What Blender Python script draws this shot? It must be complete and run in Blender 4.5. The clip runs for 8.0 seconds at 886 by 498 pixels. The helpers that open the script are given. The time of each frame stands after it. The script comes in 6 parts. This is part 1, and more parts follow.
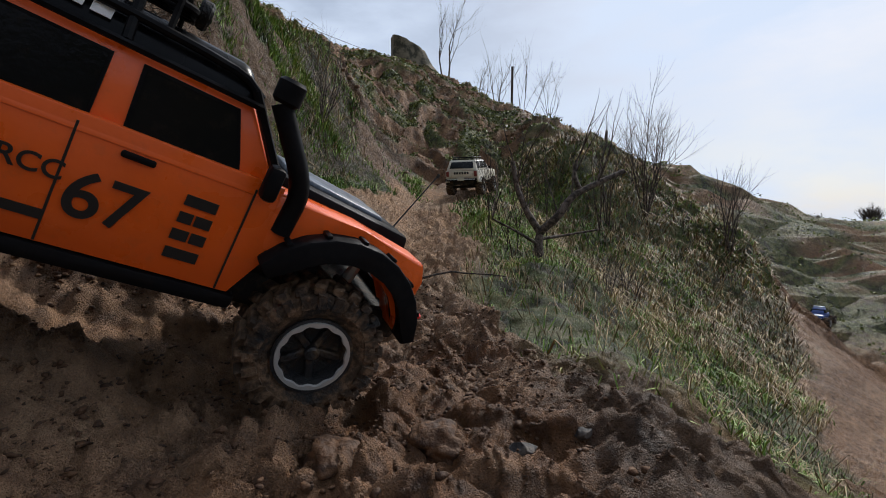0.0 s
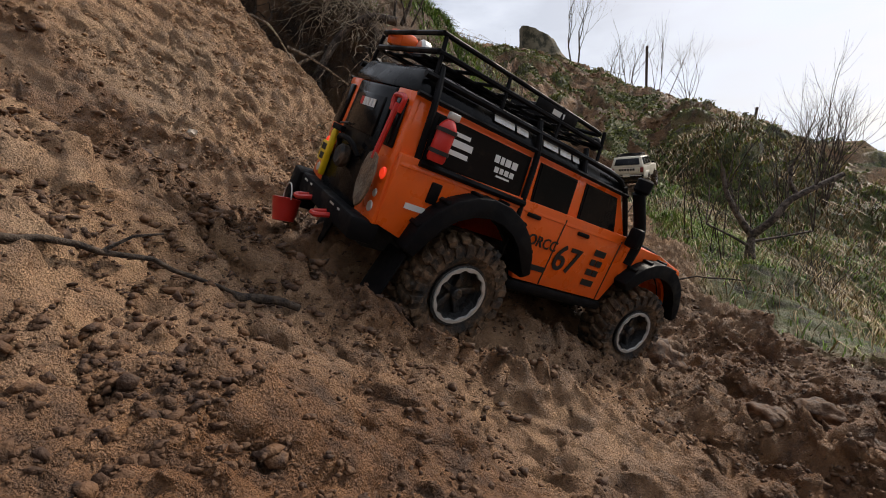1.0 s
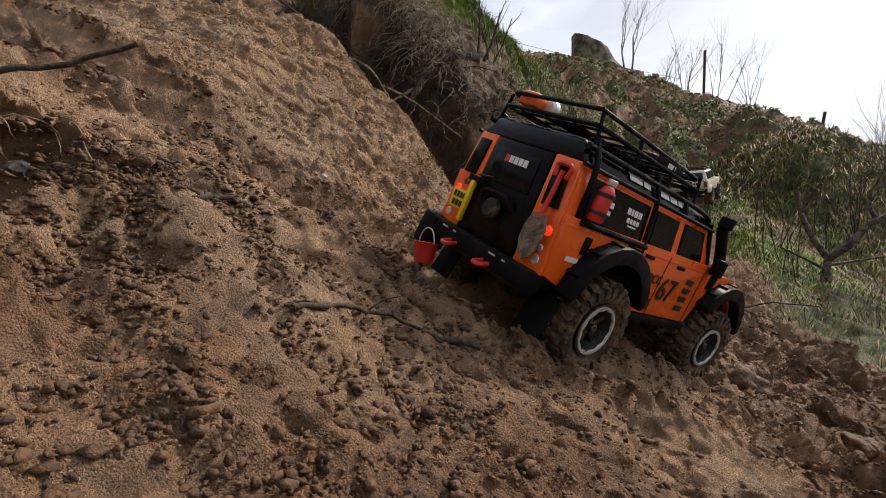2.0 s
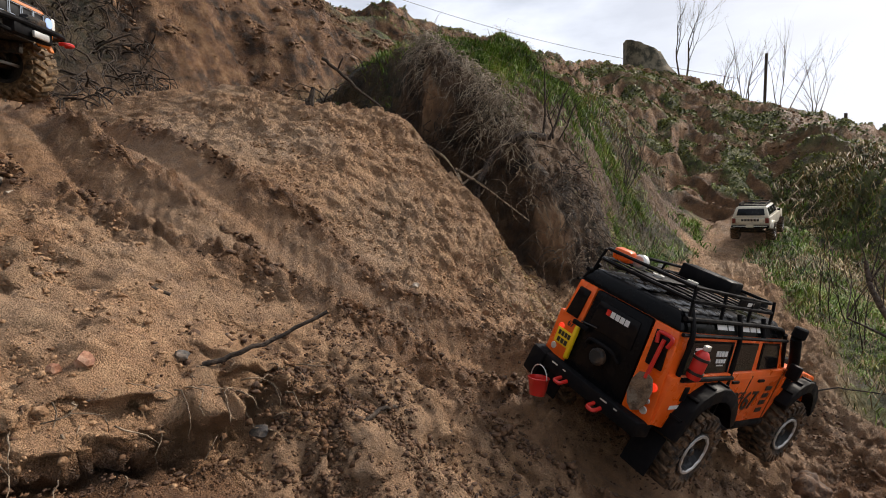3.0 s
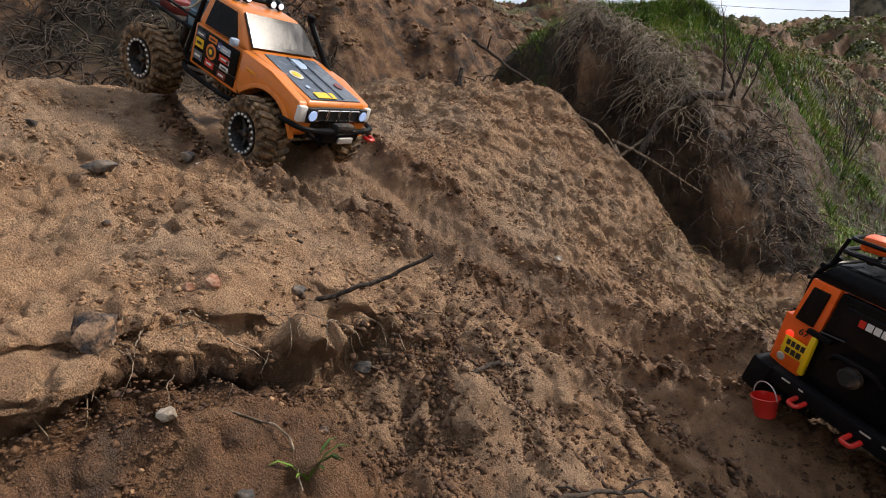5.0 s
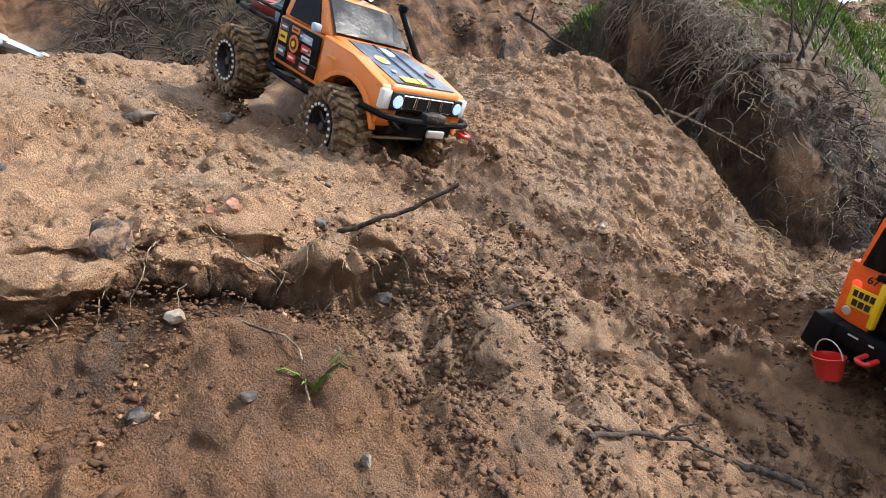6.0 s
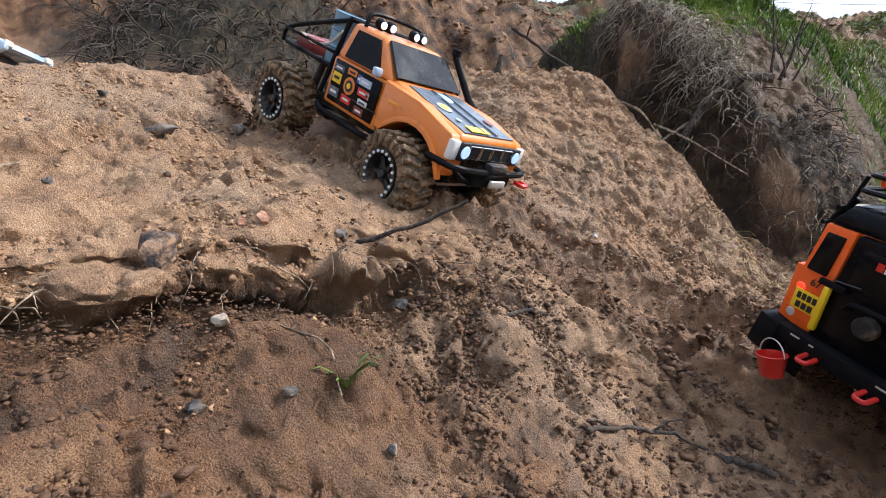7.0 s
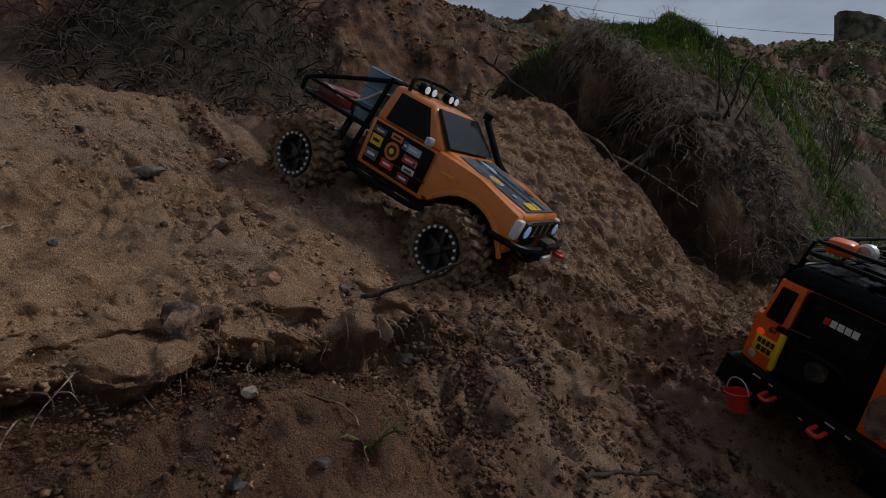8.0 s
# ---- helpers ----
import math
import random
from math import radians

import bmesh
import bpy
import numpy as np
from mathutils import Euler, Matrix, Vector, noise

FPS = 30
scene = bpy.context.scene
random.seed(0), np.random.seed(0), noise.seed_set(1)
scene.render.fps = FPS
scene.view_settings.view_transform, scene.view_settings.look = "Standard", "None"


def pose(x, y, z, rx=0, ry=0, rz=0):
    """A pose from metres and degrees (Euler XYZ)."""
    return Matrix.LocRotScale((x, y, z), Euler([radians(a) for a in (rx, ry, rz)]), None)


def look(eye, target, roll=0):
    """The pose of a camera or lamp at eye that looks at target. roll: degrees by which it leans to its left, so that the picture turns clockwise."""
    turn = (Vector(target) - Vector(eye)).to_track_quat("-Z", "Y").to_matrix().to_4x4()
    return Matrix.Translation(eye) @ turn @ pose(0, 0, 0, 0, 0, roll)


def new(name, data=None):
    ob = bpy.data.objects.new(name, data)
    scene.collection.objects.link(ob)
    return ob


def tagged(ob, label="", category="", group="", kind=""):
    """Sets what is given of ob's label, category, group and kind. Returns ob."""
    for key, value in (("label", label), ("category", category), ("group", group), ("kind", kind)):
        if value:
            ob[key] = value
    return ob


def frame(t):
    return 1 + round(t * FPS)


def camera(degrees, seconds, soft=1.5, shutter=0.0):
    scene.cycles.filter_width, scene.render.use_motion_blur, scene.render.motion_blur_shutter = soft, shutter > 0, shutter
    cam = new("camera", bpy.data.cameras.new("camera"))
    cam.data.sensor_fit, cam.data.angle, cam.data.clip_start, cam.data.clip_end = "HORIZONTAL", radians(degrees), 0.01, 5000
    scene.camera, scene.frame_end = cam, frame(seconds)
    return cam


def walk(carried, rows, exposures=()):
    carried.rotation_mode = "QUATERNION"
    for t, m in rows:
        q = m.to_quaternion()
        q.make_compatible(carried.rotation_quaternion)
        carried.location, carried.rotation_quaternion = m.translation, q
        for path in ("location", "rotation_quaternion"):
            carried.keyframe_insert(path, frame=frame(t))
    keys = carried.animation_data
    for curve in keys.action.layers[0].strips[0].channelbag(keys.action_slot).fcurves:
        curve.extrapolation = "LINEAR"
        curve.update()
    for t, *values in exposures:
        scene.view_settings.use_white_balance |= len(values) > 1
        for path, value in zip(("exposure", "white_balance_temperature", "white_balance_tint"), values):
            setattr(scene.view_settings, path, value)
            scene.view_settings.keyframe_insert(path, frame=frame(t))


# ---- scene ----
cam = camera(84.8, 8.0, soft=1.0)
# camera: seconds, eye, target, roll
PATH = [
    (0, (0.032, 0.038, 0.607), (-0.026, 2.035, 0.52), 0.3),
    (0.3, (-0.001, -0.167, 0.69), (-0.208, 1.819, 0.577), 0.4),
    (0.5, (-0.111, -0.282, 0.743), (-0.598, 1.656, 0.652), 0.4),
    (0.6, (-0.184, -0.334, 0.753), (-0.764, 1.578, 0.674), 0.1),
    (1, (-0.293, -0.242, 0.677), (-0.791, 1.69, 0.534), -0.8),
    (1.2, (-0.325, -0.237, 0.691), (-0.841, 1.691, 0.564), -0.8),
    (2.3, (-0.373, -0.424, 0.78), (-1.087, 1.44, 0.649), -0.5),
    (2.5, (-0.375, -0.438, 0.829), (-1.113, 1.416, 0.695), -0.6),
    (3, (-0.409, -0.498, 0.988), (-1.241, 1.315, 0.846), -0.7),
    (3.5, (-0.429, -0.555, 1.113), (-1.388, 1.194, 0.97), -0.8),
    (4, (-0.433, -0.566, 1.137), (-1.539, 1.095, 1.001), -1.1),
    (4.5, (-0.404, -0.515, 1.034), (-1.662, 1.035, 0.906), -1.6),
    (5, (-0.379, -0.43, 0.921), (-1.777, 0.994, 0.794), -1.9),
    (5.2, (-0.382, -0.401, 0.88), (-1.826, 0.977, 0.756), -2.0),
    (6.3, (-0.381, -0.399, 0.847), (-1.92, 0.873, 0.732), -1.8),
    (6.5, (-0.373, -0.411, 0.848), (-1.909, 0.866, 0.738), -1.6),
    (7, (-0.363, -0.444, 0.857), (-1.869, 0.869, 0.757), -1.3),
    (7.5, (-0.368, -0.463, 0.863), (-1.81, 0.919, 0.77), -1.1),
    (8, (-0.379, -0.504, 0.919), (-1.749, 0.951, 0.83), -0.8),
]
walk(cam, [(t, look(eye, target, roll)) for t, eye, target, roll in PATH],
     exposures=[(0.0, -0.25, 6500, 10), (0.5, -0.15, 6900, 12), (1.2, 0.08, 7400, 13), (2.5, 0.22, 7400, 13), (4.0, 0.02, 7400, 13), (4.5, -0.02, 7400, 13), (5.2, 0.35, 7000, 12), (6.3, 1.12, 6400, 10), (6.9, 1.02, 6250, 10), (7.2, 0.57, 6200, 10), (7.5, -0.05, 6250, 10), (7.75, -0.65, 6350, 10), (8.0, -1.42, 6450, 10)])

# ---- daylight under broken cloud ----
world = bpy.data.worlds.new("overcast_sky")
scene.world = world
world.use_nodes = True
wn = world.node_tree.nodes
wl = world.node_tree.links
wn.clear()
w_out = wn.new("ShaderNodeOutputWorld")
w_bg = wn.new("ShaderNodeBackground")
w_sky = wn.new("ShaderNodeTexSky")
w_sky.sky_type = "NISHITA"
w_sky.sun_disc = False
w_sky.sun_elevation, w_sky.sun_rotation = radians(40), radians(36)
w_sky.air_density, w_sky.dust_density = 1.0, 2.0
w_map = wn.new("ShaderNodeTexCoord")
w_scale = wn.new("ShaderNodeMapping")
w_scale.inputs["Scale"].default_value = (1.6, 1.6, 4.5)
w_noise = wn.new("ShaderNodeTexNoise")
w_noise.inputs["Scale"].default_value = 1.7
w_noise.inputs["Detail"].default_value = 7.0
w_noise.inputs["Roughness"].default_value = 0.55
w_ramp = wn.new("ShaderNodeValToRGB")
w_ramp.color_ramp.elements[0].position, w_ramp.color_ramp.elements[0].color = 0.36, (0.5, 0.5, 0.5, 1)
w_ramp.color_ramp.elements[1].position, w_ramp.color_ramp.elements[1].color = 0.60, (1, 1, 1, 1)
w_mix = wn.new("ShaderNodeMix")
w_mix.data_type = "RGBA"
w_cloud = wn.new("ShaderNodeRGB")
w_cloud.outputs[0].default_value = (9.2, 10.6, 13.0, 1)
wl.new(w_map.outputs["Generated"], w_scale.inputs["Vector"])
wl.new(w_scale.outputs["Vector"], w_noise.inputs["Vector"])
wl.new(w_noise.outputs["Fac"], w_ramp.inputs["Fac"])
wl.new(w_ramp.outputs["Color"], w_mix.inputs["Factor"])
wl.new(w_sky.outputs["Color"], w_mix.inputs["A"])
wl.new(w_cloud.outputs[0], w_mix.inputs["B"])
# the sky is brightest about the veiled sun and dims away from it
w_dot = wn.new("ShaderNodeVectorMath")
w_dot.operation = "DOT_PRODUCT"
w_dot.inputs[1].default_value = (0.50, 0.70, 0.50)
w_range = wn.new("ShaderNodeMapRange")
w_range.interpolation_type = "SMOOTHSTEP"
w_range.inputs["From Min"].default_value, w_range.inputs["From Max"].default_value = -0.5, 0.75
w_range.inputs["To Min"].default_value, w_range.inputs["To Max"].default_value = 0.50, 1.08
w_dim = wn.new("ShaderNodeVectorMath")
w_dim.operation = "SCALE"
wl.new(w_map.outputs["Generated"], w_dot.inputs[0])
wl.new(w_dot.outputs["Value"], w_range.inputs["Value"])
wl.new(w_mix.outputs["Result"], w_dim.inputs[0])
wl.new(w_range.outputs["Result"], w_dim.inputs["Scale"])
wl.new(w_dim.outputs["Vector"], w_bg.inputs["Color"])
w_bg.inputs["Strength"].default_value = 0.083
wl.new(w_bg.outputs["Background"], w_out.inputs["Surface"])
sun_data = bpy.data.lights.new("sun", "SUN")
sun_data.energy, sun_data.angle, sun_data.color = 3.2, radians(10), (1.0, 0.96, 0.9)
sun = new("sun", sun_data)
sun.matrix_world = look((3.2, 4.4, 4.6), (0, 0, 0))

# ---- materials ----
def material(name, rough=0.6, metal=0.0, color=(0.5, 0.5, 0.5)):
    m = bpy.data.materials.new(name)
    m.use_nodes = True
    b = m.node_tree.nodes["Principled BSDF"]
    b.inputs["Base Color"].default_value = (*color, 1)
    b.inputs["Roughness"].default_value = rough
    b.inputs["Metallic"].default_value = metal
    return m


class Graph:
    """Short hand for a material's nodes."""

    def __init__(self, m):
        self.t = m.node_tree
        self.bsdf = m.node_tree.nodes["Principled BSDF"]
        self.coord = self.t.nodes.new("ShaderNodeTexCoord")

    def put(self, kind, **inputs):
        n = self.t.nodes.new(kind)
        for key, value in inputs.items():
            n.inputs[key.replace("_", " ")].default_value = value
        return n

    def link(self, a, b):
        self.t.links.new(a, b)

    def noise(self, scale, detail=4.0, rough=0.55, space="Object"):
        n = self.put("ShaderNodeTexNoise", Scale=scale, Detail=detail, Roughness=rough)
        self.link(self.coord.outputs[space], n.inputs["Vector"])
        r = self.put("ShaderNodeMapRange")
        r.inputs["From Min"].default_value, r.inputs["From Max"].default_value = 0.32, 0.68
        self.link(n.outputs["Fac"], r.inputs["Value"])
        return r.outputs["Result"]

    def ramp(self, fac, stops):
        r = self.t.nodes.new("ShaderNodeValToRGB")
        while len(r.color_ramp.elements) < len(stops):
            r.color_ramp.elements.new(0.5)
        for e, (p, c) in zip(r.color_ramp.elements, stops):
            e.position = p
            e.color = (*c, 1) if len(c) == 3 else c
        self.link(fac, r.inputs["Fac"])
        return r.outputs["Color"]

    def mix(self, fac, a, b, how="MIX"):
        n = self.t.nodes.new("ShaderNodeMix")
        n.data_type, n.blend_type = "RGBA", how
        for key, v in (("Factor", fac), ("A", a), ("B", b)):
            sock = next(s for s in n.inputs if s.name == key and s.type == ("VALUE" if key == "Factor" else "RGBA"))
            if isinstance(v, (int, float)):
                sock.default_value = v
            elif isinstance(v, tuple):
                sock.default_value = (*v, 1)
            else:
                self.link(v, sock)
        return next(s for s in n.outputs if s.type == "RGBA")

    def maths(self, how, a, b=0.0):
        n = self.t.nodes.new("ShaderNodeMath")
        n.operation = how
        for k, v in ((0, a), (1, b)):
            if isinstance(v, (int, float)):
                n.inputs[k].default_value = v
            else:
                self.link(v, n.inputs[k])
        return n.outputs[0]

    def attribute(self, name):
        n = self.t.nodes.new("ShaderNodeAttribute")
        n.attribute_name = name
        return n.outputs["Fac"]

    def bump(self, fac, strength, distance):
        n = self.put("ShaderNodeBump", Strength=strength, Distance=distance)
        self.link(fac, n.inputs["Height"])
        if self.bsdf.inputs["Normal"].is_linked:
            self.link(self.bsdf.inputs["Normal"].links[0].from_socket, n.inputs["Normal"])
        self.link(n.outputs["Normal"], self.bsdf.inputs["Normal"])

    def base(self, c):
        self.link(c, self.bsdf.inputs["Base Color"])

    def rough(self, f):
        self.link(f, self.bsdf.inputs["Roughness"])


def soil_material():
    m = material("sandy_soil", 0.9)
    g = Graph(m)
    fine = g.noise(760, 3)
    mid = g.noise(38, 5, 0.62)
    big = g.noise(3.2, 4)
    sand = g.ramp(mid, [(0.05, (0.29, 0.160, 0.085)), (0.4, (0.45, 0.258, 0.140)), (0.9, (0.58, 0.36, 0.21))])
    sand = g.mix(g.ramp(big, [(0.35, (0, 0, 0)), (0.8, (0.6, 0.6, 0.6))]), sand, (0.46, 0.315, 0.205))
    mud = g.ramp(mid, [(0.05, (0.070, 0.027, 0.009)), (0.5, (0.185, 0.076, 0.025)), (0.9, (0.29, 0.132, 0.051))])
    clay = g.ramp(g.noise(9, 5, 0.6), [(0.15, (0.05, 0.025, 0.012)), (0.5, (0.19, 0.088, 0.038)), (0.9, (0.36, 0.20, 0.10))])
    turf = g.ramp(g.noise(14, 5), [(0.2, (0.035, 0.034, 0.013)), (0.5, (0.075, 0.098, 0.020)), (0.8, (0.15, 0.145, 0.05))])
    dampness = g.maths("MULTIPLY", g.attribute("damp"), g.ramp(g.noise(4.5, 4), [(0.3, (0.62, 0.62, 0.62)), (0.6, (1, 1, 1))]))
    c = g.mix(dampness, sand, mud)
    c = g.mix(g.attribute("subsoil"), c, clay)
    c = g.mix(g.attribute("turf"), c, turf)
    # near-black topsoil tone; it also paints the shade of the undercuts into the colour
    c = g.mix(g.maths("MULTIPLY", g.attribute("humus_shade"), 0.85), c, g.ramp(g.noise(18, 5), [(0.2, (0.016, 0.010, 0.006)), (0.8, (0.085, 0.048, 0.024))]))
    speck = g.ramp(g.noise(210, 5, 0.7), [(0.02, (0.55, 0.52, 0.50)), (0.25, (0.95, 0.95, 0.95)), (0.95, (1.15, 1.14, 1.13))])
    blot = g.ramp(g.noise(24, 5, 0.65), [(0.05, (0.62, 0.58, 0.55)), (0.40, (1, 1, 1)), (0.9, (1.12, 1.11, 1.1))])
    c = g.mix(0.6, c, speck, "MULTIPLY")
    c = g.mix(0.6, c, blot, "MULTIPLY")
    c = g.mix(0.5, c, g.mix(fine, (0.62, 0.60, 0.58), (1.38, 1.37, 1.35)), "MULTIPLY")
    g.base(c)
    g.rough(g.ramp(g.maths("ADD", g.maths("MULTIPLY", dampness, -0.35), g.maths("MULTIPLY", mid, 0.3)), [(0.0, (0.62, 0.62, 0.62)), (0.25, (0.95, 0.95, 0.95))]))
    g.bump(mid, 0.9, 0.011)
    g.bump(g.noise(130, 4, 0.65), 1.0, 0.0070)
    g.bump(fine, 1.0, 0.0024)
    return m


M_SOIL = soil_material()


def paint_material(name, color, dirt=0.35, rough=0.32, mud=(0.16, 0.10, 0.06), low=None, coat=0.3):
    """Lacquer with dust specks and smears of dried mud; low: the local height below which splashes thicken."""
    m = material(name, rough, 0.0, color)
    g = Graph(m)
    spots = g.ramp(g.noise(70, 6, 0.7), [(0.60, (0, 0, 0)), (0.98, (dirt, dirt, dirt))])
    film = g.ramp(g.noise(11, 4), [(0.35, (0, 0, 0)), (0.95, (0.4 * dirt, 0.4 * dirt, 0.4 * dirt))])
    g.base(g.mix(g.mix(1.0, spots, film, "ADD"), color, mud))
    g.rough(g.ramp(g.noise(25, 4), [(0.3, (rough * 0.8,) * 3), (0.7, (min(1, rough * 1.5),) * 3)]))
    g.bsdf.inputs["Coat Weight"].default_value = coat
    if max(color) < 0.02:
        g.bsdf.inputs["Specular IOR Level"].default_value = 0.12
    g.bsdf.inputs["Coat Roughness"].default_value = 0.12
    g.bump(g.noise(160, 3), 0.08, 0.001)
    return m


def muddy_material(name, color, mud_a, mud_b, cover, rough=0.75, scale=28):
    """Rubber or plastic under caked mud: cover is how much of it the mud takes."""
    m = material(name, rough)
    g = Graph(m)
    n = g.noise(scale, 6, 0.65)
    k = g.ramp(n, [(max(0.0, 0.85 - cover * 1.15), (0, 0, 0)), (min(1.0, 1.15 - cover * 1.05), (1, 1, 1))])
    mud = g.ramp(g.noise(90, 5, 0.6), [(0.3, mud_a), (0.7, mud_b)])
    g.base(g.mix(k, color, mud))
    g.bump(n, 0.5, 0.004)
    g.bump(g.noise(260, 3), 0.5, 0.0015)
    return m


def bark_material(name, dark, light, scale=60):
    m = material(name, 0.9)
    g = Graph(m)
    n = g.noise(scale, 5, 0.65)
    g.base(g.ramp(n, [(0.3, dark), (0.7, light)]))
    g.bump(n, 0.6, 0.004)
    return m


def blade_material(name, stops):
    m = material(name, 0.6)
    g = Graph(m)
    n = g.t.nodes.new("ShaderNodeNewGeometry")
    big = g.mix(0.5, g.noise(2.2, 3), g.noise(11, 3))
    f = g.maths("ADD", g.maths("MULTIPLY", n.outputs["Random Per Island"], 0.6), g.maths("MULTIPLY", g.maths("SUBTRACT", big, 0.3), 1.1))
    g.base(g.ramp(f, stops))
    return m


def glow_material(name, color, strength):
    m = material(name, 0.2, 0.0, color)
    b = m.node_tree.nodes["Principled BSDF"]
    b.inputs["Emission Color"].default_value = (*color, 1)
    b.inputs["Emission Strength"].default_value = strength
    return m


M_ORANGE = paint_material("orange_lacquer", (0.90, 0.125, 0.010), 0.10, 0.34)
M_AMBER = paint_material("amber_orange_lacquer", (0.72, 0.20, 0.022), 0.3, 0.36)
M_BLACK = paint_material("black_plastic", (0.005, 0.005, 0.006), 0.03, 0.55, coat=0.0)
M_ROOF = paint_material("gloss_black_roof", (0.003, 0.0034, 0.0045), 0.02, 0.22, coat=0.0)
M_CREAM = paint_material("cream_white_lacquer", (0.66, 0.61, 0.50), 0.3, 0.4)
M_NAVY = paint_material("navy_lacquer", (0.03, 0.08, 0.30), 0.3, 0.35)
M_PALEBLUE = paint_material("pale_blue_silver_lacquer", (0.40, 0.52, 0.68), 0.2, 0.3)
M_GREYBLUE = paint_material("slate_blue_hood_wrap", (0.055, 0.075, 0.105), 0.5, 0.35, mud=(0.3, 0.32, 0.34))
M_GLASS = paint_material("smoked_glass", (0.006, 0.006, 0.007), 0.06, 0.1, coat=0.0)
M_SCREEN = paint_material("smoked_windscreen", (0.012, 0.014, 0.018), 0.12, 0.12, mud=(0.2, 0.2, 0.2), coat=0.1)
M_TYRE = muddy_material("muddy_tyre_rubber", (0.012, 0.012, 0.012), (0.050, 0.028, 0.014), (0.17, 0.10, 0.055), 0.62)
M_TYRE_SAND = muddy_material("sandy_tyre_rubber", (0.012, 0.012, 0.012), (0.085, 0.052, 0.026), (0.25, 0.16, 0.085), 0.75)
M_WALL = muddy_material("tyre_sidewall", (0.012, 0.012, 0.012), (0.06, 0.035, 0.018), (0.16, 0.1, 0.055), 0.3)
M_RIM = muddy_material("dark_rim", (0.02, 0.02, 0.021), (0.05, 0.03, 0.02), (0.14, 0.09, 0.05), 0.25, 0.4)
M_CHASSIS = muddy_material("muddy_chassis", (0.010, 0.010, 0.010), (0.03, 0.018, 0.01), (0.10, 0.06, 0.035), 0.35)
M_STEEL = material("worn_steel", 0.4, 0.55, (0.66, 0.65, 0.62))
M_WHITE = material("white_print", 0.5, 0.0, (0.72, 0.72, 0.70))
M_INK = material("black_print", 0.5, 0.0, (0.012, 0.012, 0.012))
M_RED = paint_material("red_lacquer", (0.62, 0.018, 0.012), 0.2, 0.35)
M_YELLOW = paint_material("yellow_plate", (0.85, 0.55, 0.01), 0.12, 0.4)
M_BARREL = paint_material("blue_grey_barrel", (0.15, 0.27, 0.37), 0.3, 0.5)
M_CASE = paint_material("dark_red_case", (0.20, 0.022, 0.018), 0.3, 0.5)
M_LAMP = glow_material("lit_white_led", (0.75, 0.85, 1.0), 0.7)
M_LENS = glow_material("blue_white_headlamp", (0.35, 0.5, 0.85), 0.5)
M_TAIL = glow_material("lit_red_tail_lamp", (0.9, 0.05, 0.02), 0.7)
M_AMBERLENS = material("amber_lens", 0.2, 0.0, (0.8, 0.3, 0.02))
M_CHROME = material("chrome", 0.15, 1.0, (0.7, 0.7, 0.7))
M_SPADE = muddy_material("dull_spade_steel", (0.20, 0.17, 0.13), (0.08, 0.05, 0.03), (0.20, 0.13, 0.08), 0.5, 0.5)
# ---- the ground: one sheet from the slope at the camera's feet to the horizon ----
def lattice(ix, iy, seed):
    h = (ix.astype(np.int64) * 374761393 + iy.astype(np.int64) * 668265263 + seed * 974634777) & 0x7FFFFFFF
    h = (h ^ (h >> 13)) * 1274126177 & 0x7FFFFFFF
    return ((h ^ (h >> 16)) & 0xFFFF) / 32767.5 - 1.0


def grain(x, y, size, seed):
    """Smooth noise from -1 to 1 with features of that size in metres."""
    u, v = x / size + 913.7 + seed * 0.37, y / size + 517.3 + seed * 0.53
    iu, iv = np.floor(u), np.floor(v)
    fu, fv = u - iu, v - iv
    fu, fv = fu * fu * fu * (fu * (fu * 6 - 15) + 10), fv * fv * fv * (fv * (fv * 6 - 15) + 10)
    a, b = lattice(iu, iv, seed), lattice(iu + 1, iv, seed)
    c, d = lattice(iu, iv + 1, seed), lattice(iu + 1, iv + 1, seed)
    return (a * (1 - fu) + b * fu) * (1 - fv) + (c * (1 - fu) + d * fu) * fv


def fractal(x, y, size, seed, octaves=4, gain=0.5):
    total, amp = 0.0, 1.0
    for o in range(octaves):
        total = total + amp * grain(x + 0.31 * o * y, y - 0.27 * o * x, size / 2.03 ** o, seed + 17 * o)
        amp *= gain
    return total


def billow(x, y, size, seed):
    """Rounded lumps parted by sharp creases, 0 to 1."""
    return np.abs(grain(x + 0.4 * size * grain(x, y, size * 1.7, seed + 3), y + 0.4 * size * grain(x, y, size * 1.6, seed + 4), size, seed))


def step(t):
    t = np.clip(t, 0, 1)
    return t * t * (3 - 2 * t)


def along(v, pairs, soft=0.0):
    ks, vs = zip(*pairs)
    if not soft:
        return np.interp(v, ks, vs)
    return sum(np.interp(v + soft * k, ks, vs) for k in (-1, -0.5, 0, 0.5, 1)) / 5


def smax(a, b, k):
    h = np.clip(0.5 + 0.5 * (a - b) / k, 0, 1)
    return b * (1 - h) + a * h + k * h * (1 - h)


SLOPE = ((-40, 2.2), (-6, 1.75), (-3.2, 1.55), (-2.4, 1.35), (-1.7, 1.2), (-1.5, 1.12), (-1.2, 0.985), (-0.9, 0.865), (-0.7, 0.735),
         (-0.5, 0.592), (-0.3, 0.475), (-0.14, 0.375), (0.15, 0.39), (0.35, 0.34), (0.7, 0.1), (1.1, -0.1), (1.8, -0.38), (3, -0.78), (4.5, -0.8), (6.5, -0.4), (12, 0.6), (40, 1.4))


BANK_SIDE = ((0.9, -1.05), (1.0, -0.95), (1.15, -0.66), (1.4, -0.56), (2, -0.42), (2.6, -0.30), (3.2, -0.20), (4, -0.30), (5, -0.6), (9, -2))


